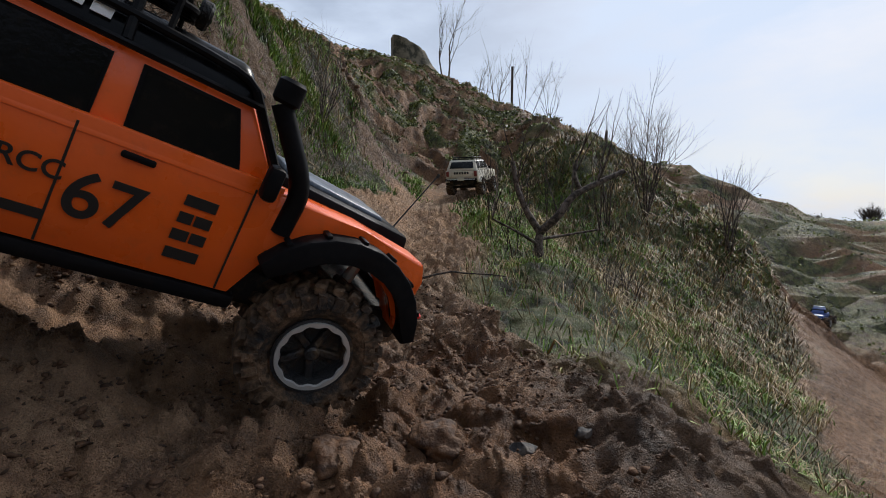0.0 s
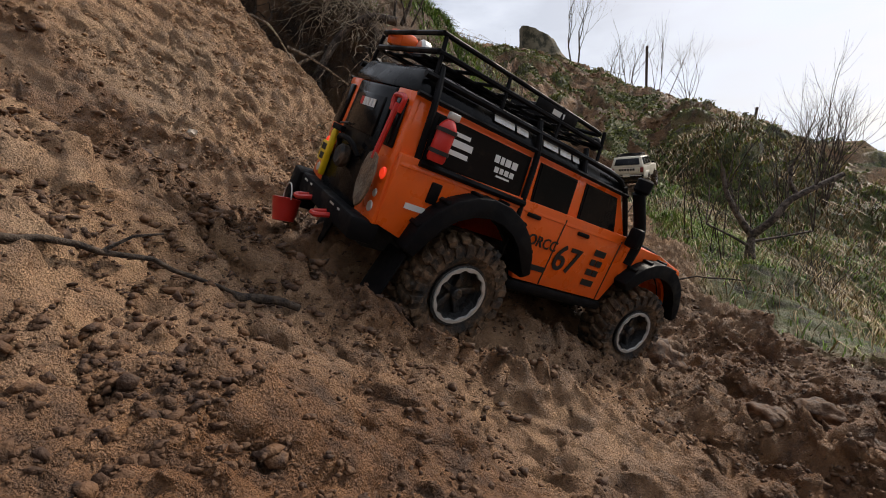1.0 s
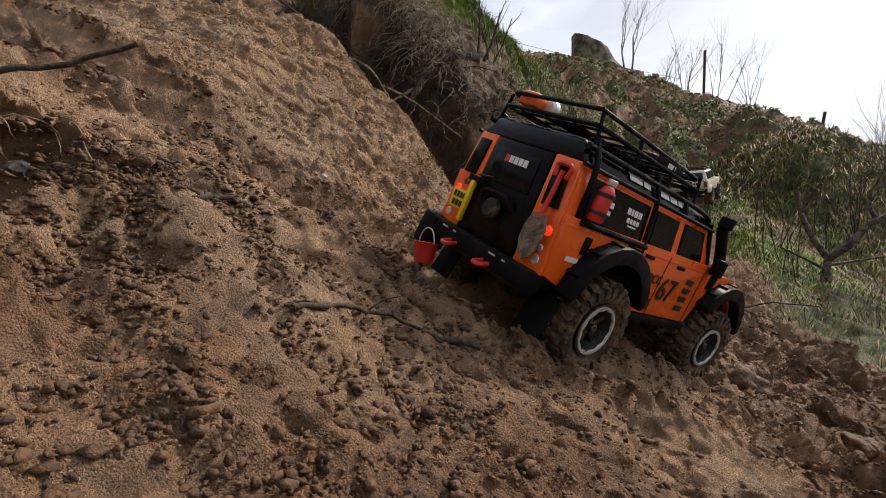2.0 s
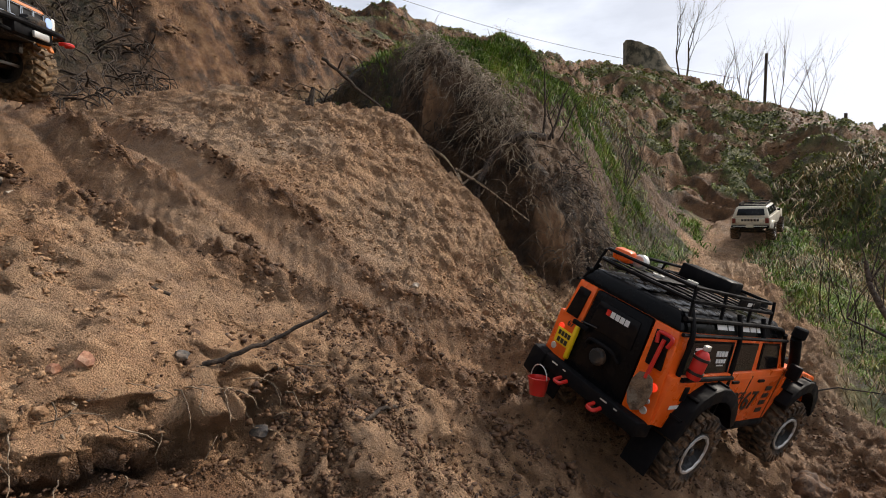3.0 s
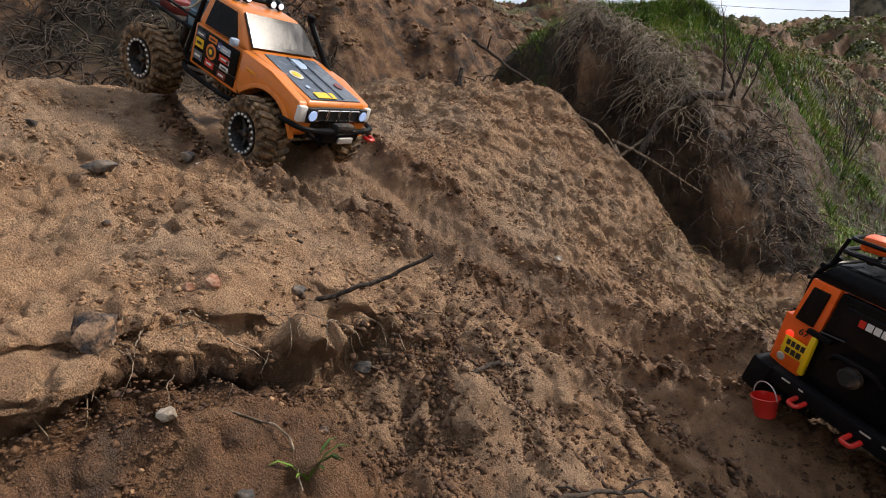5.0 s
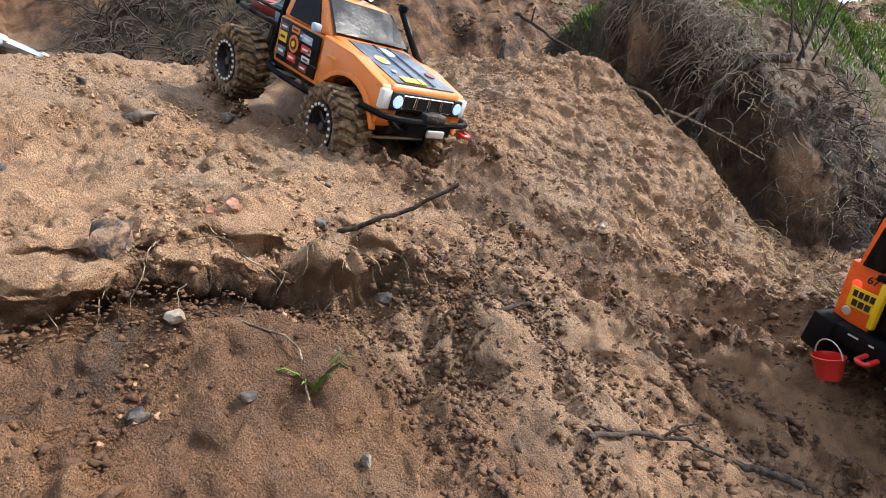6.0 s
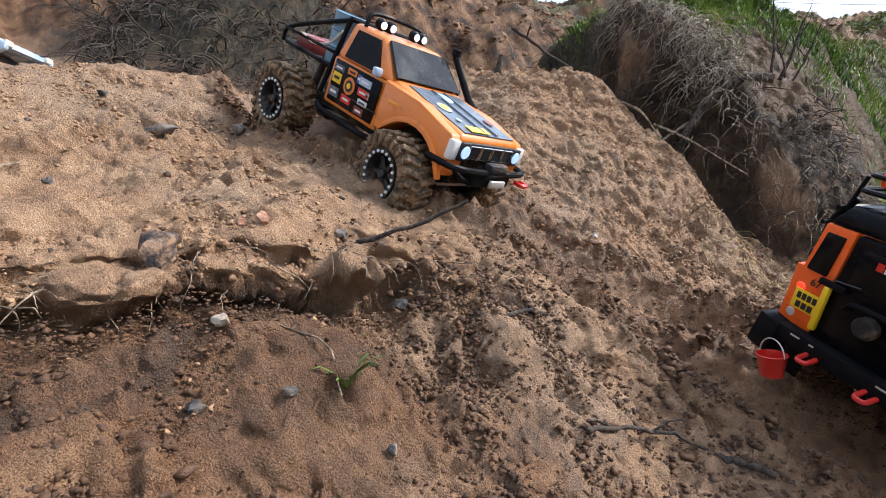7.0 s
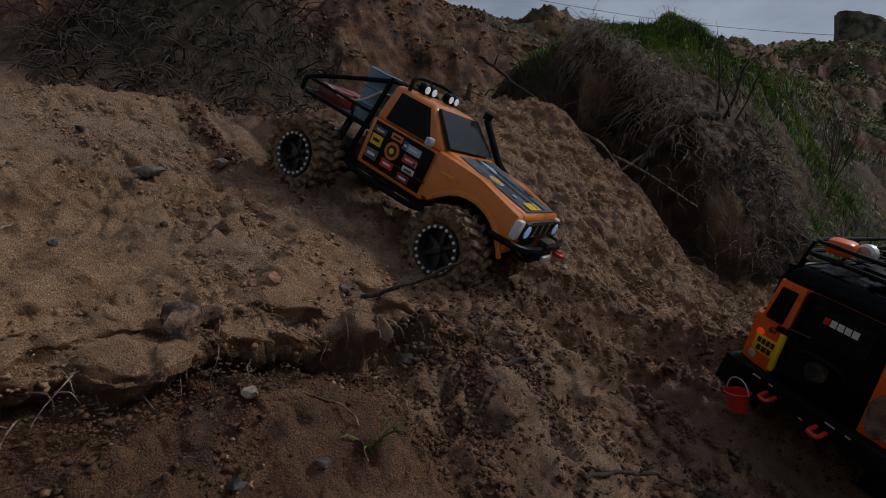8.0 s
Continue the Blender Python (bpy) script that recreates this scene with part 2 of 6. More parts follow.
def bank_depth(x, y):
    """How far inside the rooted bank and the hillside behind it a place lies (negative: on the track side)."""
    side = along(y, BANK_SIDE, 0.05)
    front = along(x, ((-4, 1.9), (-2.4, 1.6), (-1.6, 1.3), (-1.2, 1.1), (-0.9, 1.02), (-0.6, 1.1)), 0.05)
    wob = 0.05 * grain(x, y, 0.21, 5) + 0.03 * grain(x, y, 0.09, 6)
    return np.minimum(side - x, y - front) + wob


def bank_side(x, y):
    side = along(y, BANK_SIDE, 0.05)
    return side - x


def hill_depth(x, y):
    foot = along(y, ((-6, -3.0), (-1.5, -3.2), (0.2, -3.1), (1.0, -2.75), (1.75, -2.35), (3.2, -2.2), (5, -2.0), (8, -1.6)), 0.3)
    return (foot - x) * 0.85 + 0.22 * fractal(x, y, 0.9, 8, 3)


def ledge_line(x, y):
    return -0.797 + 0.035 * grain(x, y, 0.16, 31) + 0.020 * grain(x, y, 0.055, 32) + 0.004 * grain(x, y, 0.022, 33) + 0.10 * (y + 0.25)


def upper_ledge(x, y):
    return ledge_line(x, y) - 0.050 - 0.035 * grain(x, y, 0.10, 35) + 0.012 * grain(x, y, 0.03, 36)


def form(x, y):
    """The large forms alone."""
    a = along(x, SLOPE, 0.05)
    gully = step((y - 0.08) / 0.16) * step((x + 1.3) / 0.25) * step((-0.5 - x) / 0.25) * step((1.6 - y) / 0.5)
    a = a - 0.1 * gully
    # worn ledge in the near slope
    edge = ledge_line(x, y)
    ledge = step((0.02 - y) / 0.16) * step((y + 1.1) / 0.3) * np.clip(0.62 + 0.75 * grain(x, y, 0.11, 38) - 0.35 * step((y + 0.24) / 0.14), 0.1, 1.15)
    a = a - ledge * (0.038 * step((x - edge) / 0.010) + 0.014 * step((x - upper_ledge(x, y)) / 0.008)) * step((-0.45 - x) / 0.3)
    # lane that climbs away
    rise = along(y, ((0.75, 0), (1.0, 0.04), (1.5, 0.14), (2, 0.23), (3, 0.40), (3.3, 0.45), (40, 0.6)), 0.1)
    a = a + rise * step((0.95 - x) / 0.6)
    right = along(y, ((1.7, 0), (2.1, 0.1), (2.8, 0.36), (4.0, 1.10), (4.6, 1.16), (8, 1.1), (14, 0.6), (40, 0.3)), 0.15)
    a = a + right * step((x - 0.4) / 0.6) * along(x, ((1.3, 1), (2.1, 0.8), (2.7, 0.62), (3.4, 0.2), (6, 0.12)), 0.15)
    # sand spur beside the ruts
    yc = along(x, ((-2.2, 0.85), (-1.75, 0.78), (-1.4, 0.74), (-1.2, 0.86), (-1.0, 0.88), (-0.76, 0.86), (-0.5, 0.95)), 0.05)
    top = along(x, ((-2.6, 1.45), (-2.2, 1.5), (-1.75, 1.45), (-1.4, 1.35), (-1.2, 1.31), (-1.0, 1.08), (-0.76, 0.74), (-0.55, 0.52), (-0.3, 0.2), (1, -2)), 0.06)
    off = y - yc
    spur = top - np.where(off < 0, 0.58, 0.8) * (np.sqrt(off * off + 0.003) - 0.055)
    z = smax(a, spur, 0.05)
    # rooted bank and hillside
    d = bank_depth(x, y)
    width = along(y, ((1.0, 0.13), (1.5, 0.22), (2.2, 0.6), (4, 0.9)), 0.1)
    s = step(d / width) * np.clip(bank_side(x, y) / 0.42, 0, 1) ** 0.75
    crown = 1.38 + 0.9 * np.clip(bank_side(x, y) - 0.42, 0, 0.25) * step((2.2 - y) / 0.8) + 0.3 * np.clip(d, 0, 1.5) + 0.12 * np.clip(y - 1.1, 0, 4) - 0.12 * step((y - 1.5) / 1.0)
    z = np.maximum(z, z * (1 - s) + crown * s)
    q = hill_depth(x, y)
    z = z + along(q, ((0, 0), (0.25, 0.42), (0.9, 0.86), (1.6, 1.12), (2.2, 1.18), (6, 1.8), (40, 2.2)), 0.06)
    # turf clump below the cliff and the heap of debris at its foot
    z = z + 0.50 * np.exp(-((x + 2.95) / 0.28) ** 2 - ((y - 0.45) / 0.62) ** 2) + 0.16 * np.exp(-((x + 2.02) / 0.26) ** 2 - ((y - 1.38) / 0.16) ** 2)
    # far slope up to the skyline
    crest = along(x, ((-12, 4.6), (-3, 3.66), (-1.4, 3.36), (-0.9, 3.28), (-0.5, 3.16), (-0.1, 3.0), (0.6, 2.62), (1.3, 2.34), (2.0, 2.06), (2.5, 1.86), (3, 1.68), (3.9, 1.5), (4.8, 1.12), (5.8, 0.7), (9, 0.7)), 0.12)
    begin = 3.3 + 1.8 * step((x - 2.2) / 1.2)
    back = np.clip((y - begin) / (8.1 - begin), 0, 1)
    climb = 0.65 * back + 0.35 * step(back)
    z = z + np.maximum(crest - z, 0) * climb
    fall = step((y - 8.6) / 6.0)
    z = z * (1 - fall) + fall * np.minimum(z, 1.2 + 0.02 * np.clip(y - 9, 0, 40))
    return z


def terrace(x, y):
    """Place between one turf step of the hillside (0) and the next (1)."""
    v = 3.4 * form(x, y) + 1.5 * fractal(x, y, 0.9, 321, 3)
    return v - np.floor(v)


def rut_line(x):
    return along(x, ((-2.3, 0.27), (-1.72, 0.17), (-1.44, 0.115), (-1.2, 0.115), (-1.06, 0.19), (-0.91, 0.27), (-0.78, 0.33), (-0.6, 0.36), (-0.3, 0.43), (0, 0.6)), 0.10)


def rut_parts(x, y):
    """The pressed tracks of the wheels and the crumbly ridges between them."""
    off = y - rut_line(x) - 0.014 * grain(x, y, 0.16, 91) - 0.006 * grain(x, y, 0.05, 92)
    on = step((x + 2.1) / 0.3) * step((-0.18 - x) / 0.2)
    track = np.exp(-((np.abs(off) - 0.105) / 0.066) ** 4) * on
    ridge = (np.exp(-(off / 0.026) ** 2) + 0.8 * np.exp(-((off - 0.20) / 0.024) ** 2) + np.exp(-((off + 0.20) / 0.028) ** 2)) * on
    return off, track, ridge


def grassy(x, y):
    """Where grass grows: 0 bare to 1 thick."""
    n = fractal(x, y, 0.35, 61, 4)
    m = fractal(x, y, 1.1, 64, 3)
    d, q = bank_depth(x, y), hill_depth(x, y)
    bank = step(np.maximum((d - 0.05) / 0.10, (d + 0.12 + 0.06 * n) / 0.08 * step((y - 1.25) / 0.15))) * step((0.12 - q) / 0.2) * step(1.1 + 1.1 * n + 0.4 * m - 0.4 * step((d - 0.9) / 0.6)) * step((3.5 - y) / 0.4)
    lane_edge = along(y, ((0.7, 0.14), (1.0, 0.02), (1.4, 0.06), (2.2, 0.02), (2.9, 0.02), (3.3, 0.3)), 0.1)
    verge_end = along(y, ((0.5, 0.75), (1.5, 1.2), (1.84, 1.36), (3.2, 2.3), (5, 3.0)), 0.1)
    verge = step((x - lane_edge - 0.05 * n) / 0.1) * step((verge_end + 0.12 * n - x) / 0.12) * step((y - 0.62 - 0.3 * (x < 0.1)) / 0.25) * step((5.2 - y) / 0.6)
    far = step((y - 2.9) / 0.6) * step(np.maximum((d + 0.1) / 0.2, 1.0 * (y > 4))) * step((terrace(x, y) - 0.25) / 0.15) * step(0.9 + 0.9 * n) * step((9 - y) / 0.3 + 0.4)
    tops = step((q - 1.35) / 0.3)
    out = step((x - 3.2) / 1.0) * step(0.5 + 0.8 * m)
    clump = step((np.exp(-((x + 2.95) / 0.34) ** 2 - ((y - 0.45) / 0.7) ** 2) - 0.35) / 0.2)
    rim = step((y - 9) / 1.0) + step((-y - 4) / 2) + step((np.abs(x) - 8) / 2)
    return np.clip(np.maximum.reduce([bank, verge, far, tops, out, rim, clump]), 0, 1)


def height(x, y):
    z = form(x, y)
    g = grassy(x, y)
    near = step((3.2 - np.hypot(x + 0.5, y - 0.2)) / 1.5)
    bare = 1 - g
    # lumps and clods at falling sizes
    z = z + 0.035 * fractal(x, y, 0.55, 71, 3) * (0.4 + 0.6 * bare) * step((x + 3.2) / 0.5)
    off, track, ridge = rut_parts(x, y)
    z = z + 0.008 * fractal(x, y, 0.14, 75, 3) * (0.6 + 0.8 * bare) * (1 - 0.8 * track)
    bare = bare * (1 - 0.95 * track)
    rough = 0.12 + 0.88 * step(0.15 + 0.8 * fractal(x, y, 0.36, 80, 2) + 0.55 * step((x + 0.95) / 0.35) + 0.7 * step((y - 0.40) / 0.15))
    lumps = 0.018 * billow(x, y, 0.085, 83) + 0.022 * billow(x, y, 0.042, 84) + 0.019 * billow(x, y, 0.022, 86) + 0.010 * billow(x, y, 0.0115, 88) - 0.016
    crust = 0.007 * billow(x, y, 0.06, 183) + 0.0085 * billow(x, y, 0.024, 184) + 0.0070 * billow(x, y, 0.0125, 186)
    pock = np.clip(-fractal(x, y, 0.06, 85, 2) - 0.45, 0, 1)
    v = 3.0 * fractal(x, y, 0.15, 301, 3) + 8.0 * z
    plates = np.floor(v) + step((v - np.floor(v)) / 0.14) - v
    lumps, crust = lumps - 0.002, crust - 0.004
    z = z + near * bare * (0.45 + 0.55 * rough) * 0.011 * plates * step(0.5 + 1.2 * fractal(x, y, 0.3, 311, 2))
    z = z + near * bare * (rough * lumps + (1 - rough) * crust - 0.03 * pock * rough)
    # wheel ruts down the slope, with tread marks across them
    z = z - 0.020 * track + ridge * (0.006 + 0.016 * billow(x, y, 0.038, 191) + 0.024 * billow(x, y, 0.017, 192) + 0.012 * billow(x, y, 0.009, 193))
    for lane in (-0.135, -0.07, 0.085, 0.14):
        z = z - 0.011 * track * np.exp(-((off - lane) / 0.012) ** 2)
    z = z + 0.0035 * track * np.sin((x + 0.5 * np.abs(np.abs(off) - 0.105)) * 2 * np.pi / 0.023) * step(0.5 + grain(x, y, 0.2, 93))
    cliff = step((3.4 - y) / 0.5) * step(hill_depth(x, y) / 0.2) * step((1.7 - hill_depth(x, y)) / 0.3)
    z = z + cliff * (0.13 * fractal(x, y, 0.4, 95, 4, 0.6) + 0.06 * billow(x, y, 0.16, 96))
    hills = step((y - 3.4) / 0.8) + step((bank_depth(x, y) - 0.3) / 0.4)
    z = z + np.clip(hills, 0, 1) * (0.15 * billow(x, y, 0.75, 101) + 0.06 * billow(x, y, 0.3, 102) - 0.05)
    turned = step((y - 3.2) / 0.6) * step((9 - y) / 0.6)
    f = terrace(x, y)
    z = z + turned * 0.20 * (step(f / 0.34) - f - 0.33)
    z = z + g * (0.045 * fractal(x, y, 0.24, 97, 3))
    return z


def spread(*spans):
    out = [np.arange(a, b, s) for a, b, s in spans]
    return np.concatenate(out)


def ground_z(x, y):
    return float(height(np.array([float(x)]), np.array([float(y)]))[0])


def build_ground():
    gx = np.concatenate([-np.geomspace(70, 4.6, 30), spread((-4.5, -1.75, 0.028), (-1.75, -1.3, 0.0072), (-1.3, 0.12, 0.0036), (0.12, 0.36, 0.0065), (0.36, 3.0, 0.024)), np.geomspace(3.0, 70, 42)])
    gy = np.concatenate([-np.geomspace(40, 2.1, 16), spread((-2.0, -0.5, 0.06), (-0.5, 0.92, 0.0036), (0.92, 1.5, 0.0075), (1.5, 4.6, 0.022), (4.6, 9.6, 0.06)), np.geomspace(9.6, 90, 30)])
    X, Y = np.meshgrid(gx, gy)
    Z = height(X.ravel(), Y.ravel())
    nx, ny = len(gx), len(gy)
    co = np.stack([X.ravel(), Y.ravel(), Z], 1)
    # the turf of the bank and of the ledge juts out over its foot
    d = bank_depth(co[:, 0], co[:, 1])
    jut = np.exp(-((d - 0.115) / 0.06) ** 2) * step((1.75 - co[:, 1]) / 0.2) * (0.6 + 0.6 * grain(co[:, 0], co[:, 1], 0.12, 201))
    co[:, 0] += 0.035 * jut
    co[:, 1] -= 0.09 * jut
    e0 = co[:, 0] - ledge_line(co[:, 0], co[:, 1])
    e = e0.copy()
    lip = np.exp(-((e + 0.012) / 0.014) ** 2) * step((0.0 - co[:, 1]) / 0.12) * step((co[:, 1] + 0.9) / 0.2)
    cave = np.exp(-((e - 0.022) / 0.014) ** 2) * step((0.0 - co[:, 1]) / 0.12) * step((co[:, 1] + 0.9) / 0.2)
    co[:, 0] += 0.026 * lip * (0.7 + 0.9 * grain(co[:, 0], co[:, 1], 0.05, 203)) - 0.042 * cave
    e = co[:, 0] - upper_ledge(co[:, 0], co[:, 1])
    band = step((0.05 - co[:, 1]) / 0.12) * step((co[:, 1] + 0.9) / 0.2)
    co[:, 0] += band * (0.012 * np.exp(-((e + 0.010) / 0.010) ** 2) - 0.012 * np.exp(-((e - 0.014) / 0.010) ** 2))
    # crumbling faces: the soil bulges and hollows sideways too
    loose = step((2.4 - np.hypot(co[:, 0] + 0.7, co[:, 1] - 0.2)) / 0.8) * (1 - rut_parts(co[:, 0], co[:, 1])[1])
    co[:, 0] += loose * 0.008 * fractal(co[:, 1], co[:, 2] * 1.5 + 0.4 * co[:, 0], 0.035, 211, 3)
    co[:, 1] += loose * 0.006 * fractal(co[:, 0], co[:, 2] * 1.5 + 0.4 * co[:, 1], 0.035, 214, 3)
    wall = band * np.exp(-((e0 - 0.004) / 0.03) ** 2)
    co[:, 0] += wall * 0.016 * fractal(co[:, 1], co[:, 2] * 2.2, 0.045, 217, 4, 0.6)
    co = co.astype(np.float32)
    i = (np.arange(ny - 1)[:, None] * nx + np.arange(nx - 1)[None, :]).ravel()
    quads = np.stack([i, i + 1, i + nx + 1, i + nx], 1).astype(np.int32)
    me = bpy.data.meshes.new("ground")
    me.vertices.add(len(co))
    me.vertices.foreach_set("co", co.ravel())
    me.loops.add(quads.size)
    me.loops.foreach_set("vertex_index", quads.ravel())
    me.polygons.add(len(quads))
    me.polygons.foreach_set("loop_start", np.arange(0, quads.size, 4, dtype=np.int32))
    me.polygons.foreach_set("use_smooth", np.ones(len(quads), dtype=bool))
    me.update(calc_edges=True)
    g = me.attributes.new("turf", "FLOAT", "POINT")
    g.data.foreach_set("value", grassy(co[:, 0], co[:, 1]).astype(np.float32))
    q = hill_depth(co[:, 0], co[:, 1])
    face = step((q + 0.15) / 0.3) * step((1.55 - q) / 0.3)
    d = bank_depth(co[:, 0], co[:, 1])
    e = e0
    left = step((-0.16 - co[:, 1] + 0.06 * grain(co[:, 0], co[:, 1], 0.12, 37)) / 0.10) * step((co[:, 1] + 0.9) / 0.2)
    face = np.maximum(face, 0.85 * left * step((e + 0.004) / 0.012) * step((0.24 - e) / 0.14))
    face = np.maximum(face, step((d + 0.02) / 0.05) * step((0.2 - d) / 0.08) * step((1.7 - co[:, 1]) / 0.2))
    face = np.maximum(face, 0.85 * step((co[:, 1] - 3.0) / 0.8) * step((co[:, 0] + 4) / 0.5) * step((2.2 - co[:, 0]) / 0.8))
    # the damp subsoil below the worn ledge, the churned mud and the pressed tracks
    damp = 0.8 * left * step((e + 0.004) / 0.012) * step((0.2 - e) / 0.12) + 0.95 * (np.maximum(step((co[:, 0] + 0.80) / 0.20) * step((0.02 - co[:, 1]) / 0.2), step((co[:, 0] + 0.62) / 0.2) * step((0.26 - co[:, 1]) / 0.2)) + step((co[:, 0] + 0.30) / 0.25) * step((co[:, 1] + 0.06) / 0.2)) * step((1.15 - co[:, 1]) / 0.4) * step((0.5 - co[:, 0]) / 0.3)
    damp = damp + 0.7 * step((co[:, 0] - 0.6) / 0.3)
    off, track, ridge = rut_parts(co[:, 0], co[:, 1])
    damp = damp + 0.38 * track + 0.8 * np.clip(1.4 * ridge, 0, 1)
    # dark topsoil, plus painted shade: bank's undercut, under upper turf, verge's worn edge
    humus_shade = step((d + 0.03) / 0.05) * step((0.22 - d) / 0.08) * step((1.75 - co[:, 1]) / 0.2)
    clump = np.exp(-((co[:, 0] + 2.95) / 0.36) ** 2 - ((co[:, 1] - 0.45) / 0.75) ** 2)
    humus_shade = np.maximum(humus_shade, step((clump - 0.2) / 0.2))
    humus_shade = np.maximum(humus_shade, 0.8 * step((co[:, 0] - 0.10) / 0.08) * step((0.74 - co[:, 1]) / 0.1) * step((0.7 - co[:, 0]) / 0.2))
    humus_shade = np.maximum(humus_shade, 0.8 * step((d - 0.02) / 0.08) * step((4.2 - co[:, 1]) / 0.8) * step((0.1 - q) / 0.2))
    h = me.attributes.new("humus_shade", "FLOAT", "POINT")
    h.data.foreach_set("value", humus_shade.astype(np.float32))
    f = me.attributes.new("subsoil", "FLOAT", "POINT")
    f.data.foreach_set("value", face.astype(np.float32))
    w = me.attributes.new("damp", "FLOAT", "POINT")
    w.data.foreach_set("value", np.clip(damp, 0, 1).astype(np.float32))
    ob = new("ground", me)
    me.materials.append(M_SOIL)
    tagged(ob, "churned wet sand and mud slope with grassy banks", "ground", kind="structure")
    return ob


build_ground()

# ---- mesh helpers ----
def part(name, bm, m, parent, label="", sharp=38):
    """Links a bmesh as one mesh object under a thing or a part."""
    me = bpy.data.meshes.new(name)
    bmesh.ops.recalc_face_normals(bm, faces=bm.faces)
    bm.to_mesh(me)
    bm.free()
    me.polygons.foreach_set("use_smooth", [True] * len(me.polygons))
    me.set_sharp_from_angle(angle=radians(sharp))
    me.materials.append(m)
    ob = new(name, me)
    ob.parent = parent
    if label:
        tagged(ob, label)
    return ob


def thing(name, label, category, group=""):
    return tagged(new(name), label, category, group)


def box(cx, cy, cz, sx, sy, sz, bev=0.003, turn=None, bm=None):
    """A bevelled box; added to bm where that is given."""
    b = bmesh.new()
    bmesh.ops.create_cube(b, size=1, matrix=Matrix.Diagonal((sx, sy, sz, 1)))
    if bev:
        bmesh.ops.bevel(b, geom=list(b.edges), offset=min(bev, 0.45 * min(sx, sy, sz)), segments=2, profile=0.5, affect="EDGES")
    m = Matrix.Translation((cx, cy, cz)) @ (turn.to_4x4() if turn else Matrix())
    bmesh.ops.transform(b, matrix=m, verts=b.verts)
    return join(bm, b)


def join(bm, b):
    if bm is None:
        return b
    me = bpy.data.meshes.new("piece")
    b.to_mesh(me)
    b.free()
    bm.from_mesh(me)
    bpy.data.meshes.remove(me)
    return bm


def hexa(low, high, bev=0.004, bm=None):
    """A block between two outlines of the same count of points (low and high, each a list of xyz)."""
    b = bmesh.new()
    vl = [b.verts.new(p) for p in low]
    vh = [b.verts.new(p) for p in high]
    n = len(low)
    b.faces.new(vl[::-1])
    b.faces.new(vh)
    for i in range(n):
        b.faces.new((vl[i], vl[(i + 1) % n], vh[(i + 1) % n], vh[i]))
    if bev:
        bmesh.ops.bevel(b, geom=list(b.edges), offset=bev, segments=2, profile=0.5, affect="EDGES", clamp_overlap=True)
    return join(bm, b)


def slab(profile, y0, y1, bev=0.0, bm=None):
    """An outline in x, z carried from y0 to y1."""
    return hexa([(x, y0, z) for x, z in profile], [(x, y1, z) for x, z in profile], bev, bm)


def tube(points, r, seg=7, bm=None, ends=None):
    """A round bar along points; r one radius, or ends=(first, last) for a taper."""
    b = bm if bm is not None else bmesh.new()
    pts = [Vector(p) for p in points]
    rings = []
    side = None
    for i, p in enumerate(pts):
        d = (pts[min(i + 1, len(pts) - 1)] - pts[max(i - 1, 0)]).normalized()
        if side is None:
            side = d.orthogonal().normalized()
        side = (side - d * side.dot(d)).normalized()
        up = d.cross(side)
        rr = r if ends is None else ends[0] + (ends[1] - ends[0]) * i / max(1, len(pts) - 1)
        rings.append([b.verts.new(p + rr * (math.cos(2 * math.pi * k / seg) * side + math.sin(2 * math.pi * k / seg) * up)) for k in range(seg)])
    for a, c in zip(rings, rings[1:]):
        for k in range(seg):
            b.faces.new((a[k], a[(k + 1) % seg], c[(k + 1) % seg], c[k]))
    b.faces.new(rings[0][::-1])
    b.faces.new(rings[-1])
    return b


def round_path(points, steps=4, bend=0.35):
    """Rounds the corners of a chain of points."""
    pts = [Vector(p) for p in points]
    out = [pts[0]]
    for a, p, c in zip(pts, pts[1:], pts[2:]):
        u, v = p + (a - p) * bend, p + (c - p) * bend
        for k in range(steps + 1):
            t = k / steps
            out.append(u * (1 - t) ** 2 + p * 2 * t * (1 - t) + v * t * t)
    out.append(pts[-1])
    return out


def lathe(profile, seg=32, bm=None, centre=(0, 0, 0), axis="y"):
    """A closed outline of (distance along the axis, radius) turned about it."""
    b = bm if bm is not None else bmesh.new()
    rings = []
    for k in range(seg):
        a = 2 * math.pi * k / seg
        ring = []
        for s, r in profile:
            c, d = r * math.cos(a), r * math.sin(a)
            p = (c, s, d) if axis == "y" else (s, c, d) if axis == "x" else (c, d, s)
            ring.append(b.verts.new(Vector(p) + Vector(centre)))
        rings.append(ring)
    n = len(profile)
    for k in range(seg):
        r0, r1 = rings[k], rings[(k + 1) % seg]
        for i in range(n):
            b.faces.new((r0[i], r0[(i + 1) % n], r1[(i + 1) % n], r1[i]))
    return b


def disc(x, y, z, r, thick, axis="x", seg=20, bm=None):
    e = 0.25 * min(r, thick)
    return lathe([(-thick / 2, 0.0001), (-thick / 2, r - e), (-thick / 2 + e, r), (thick / 2 - e, r), (thick / 2, r - e), (thick / 2, 0.0001)], seg, bm, (x, y, z), axis)


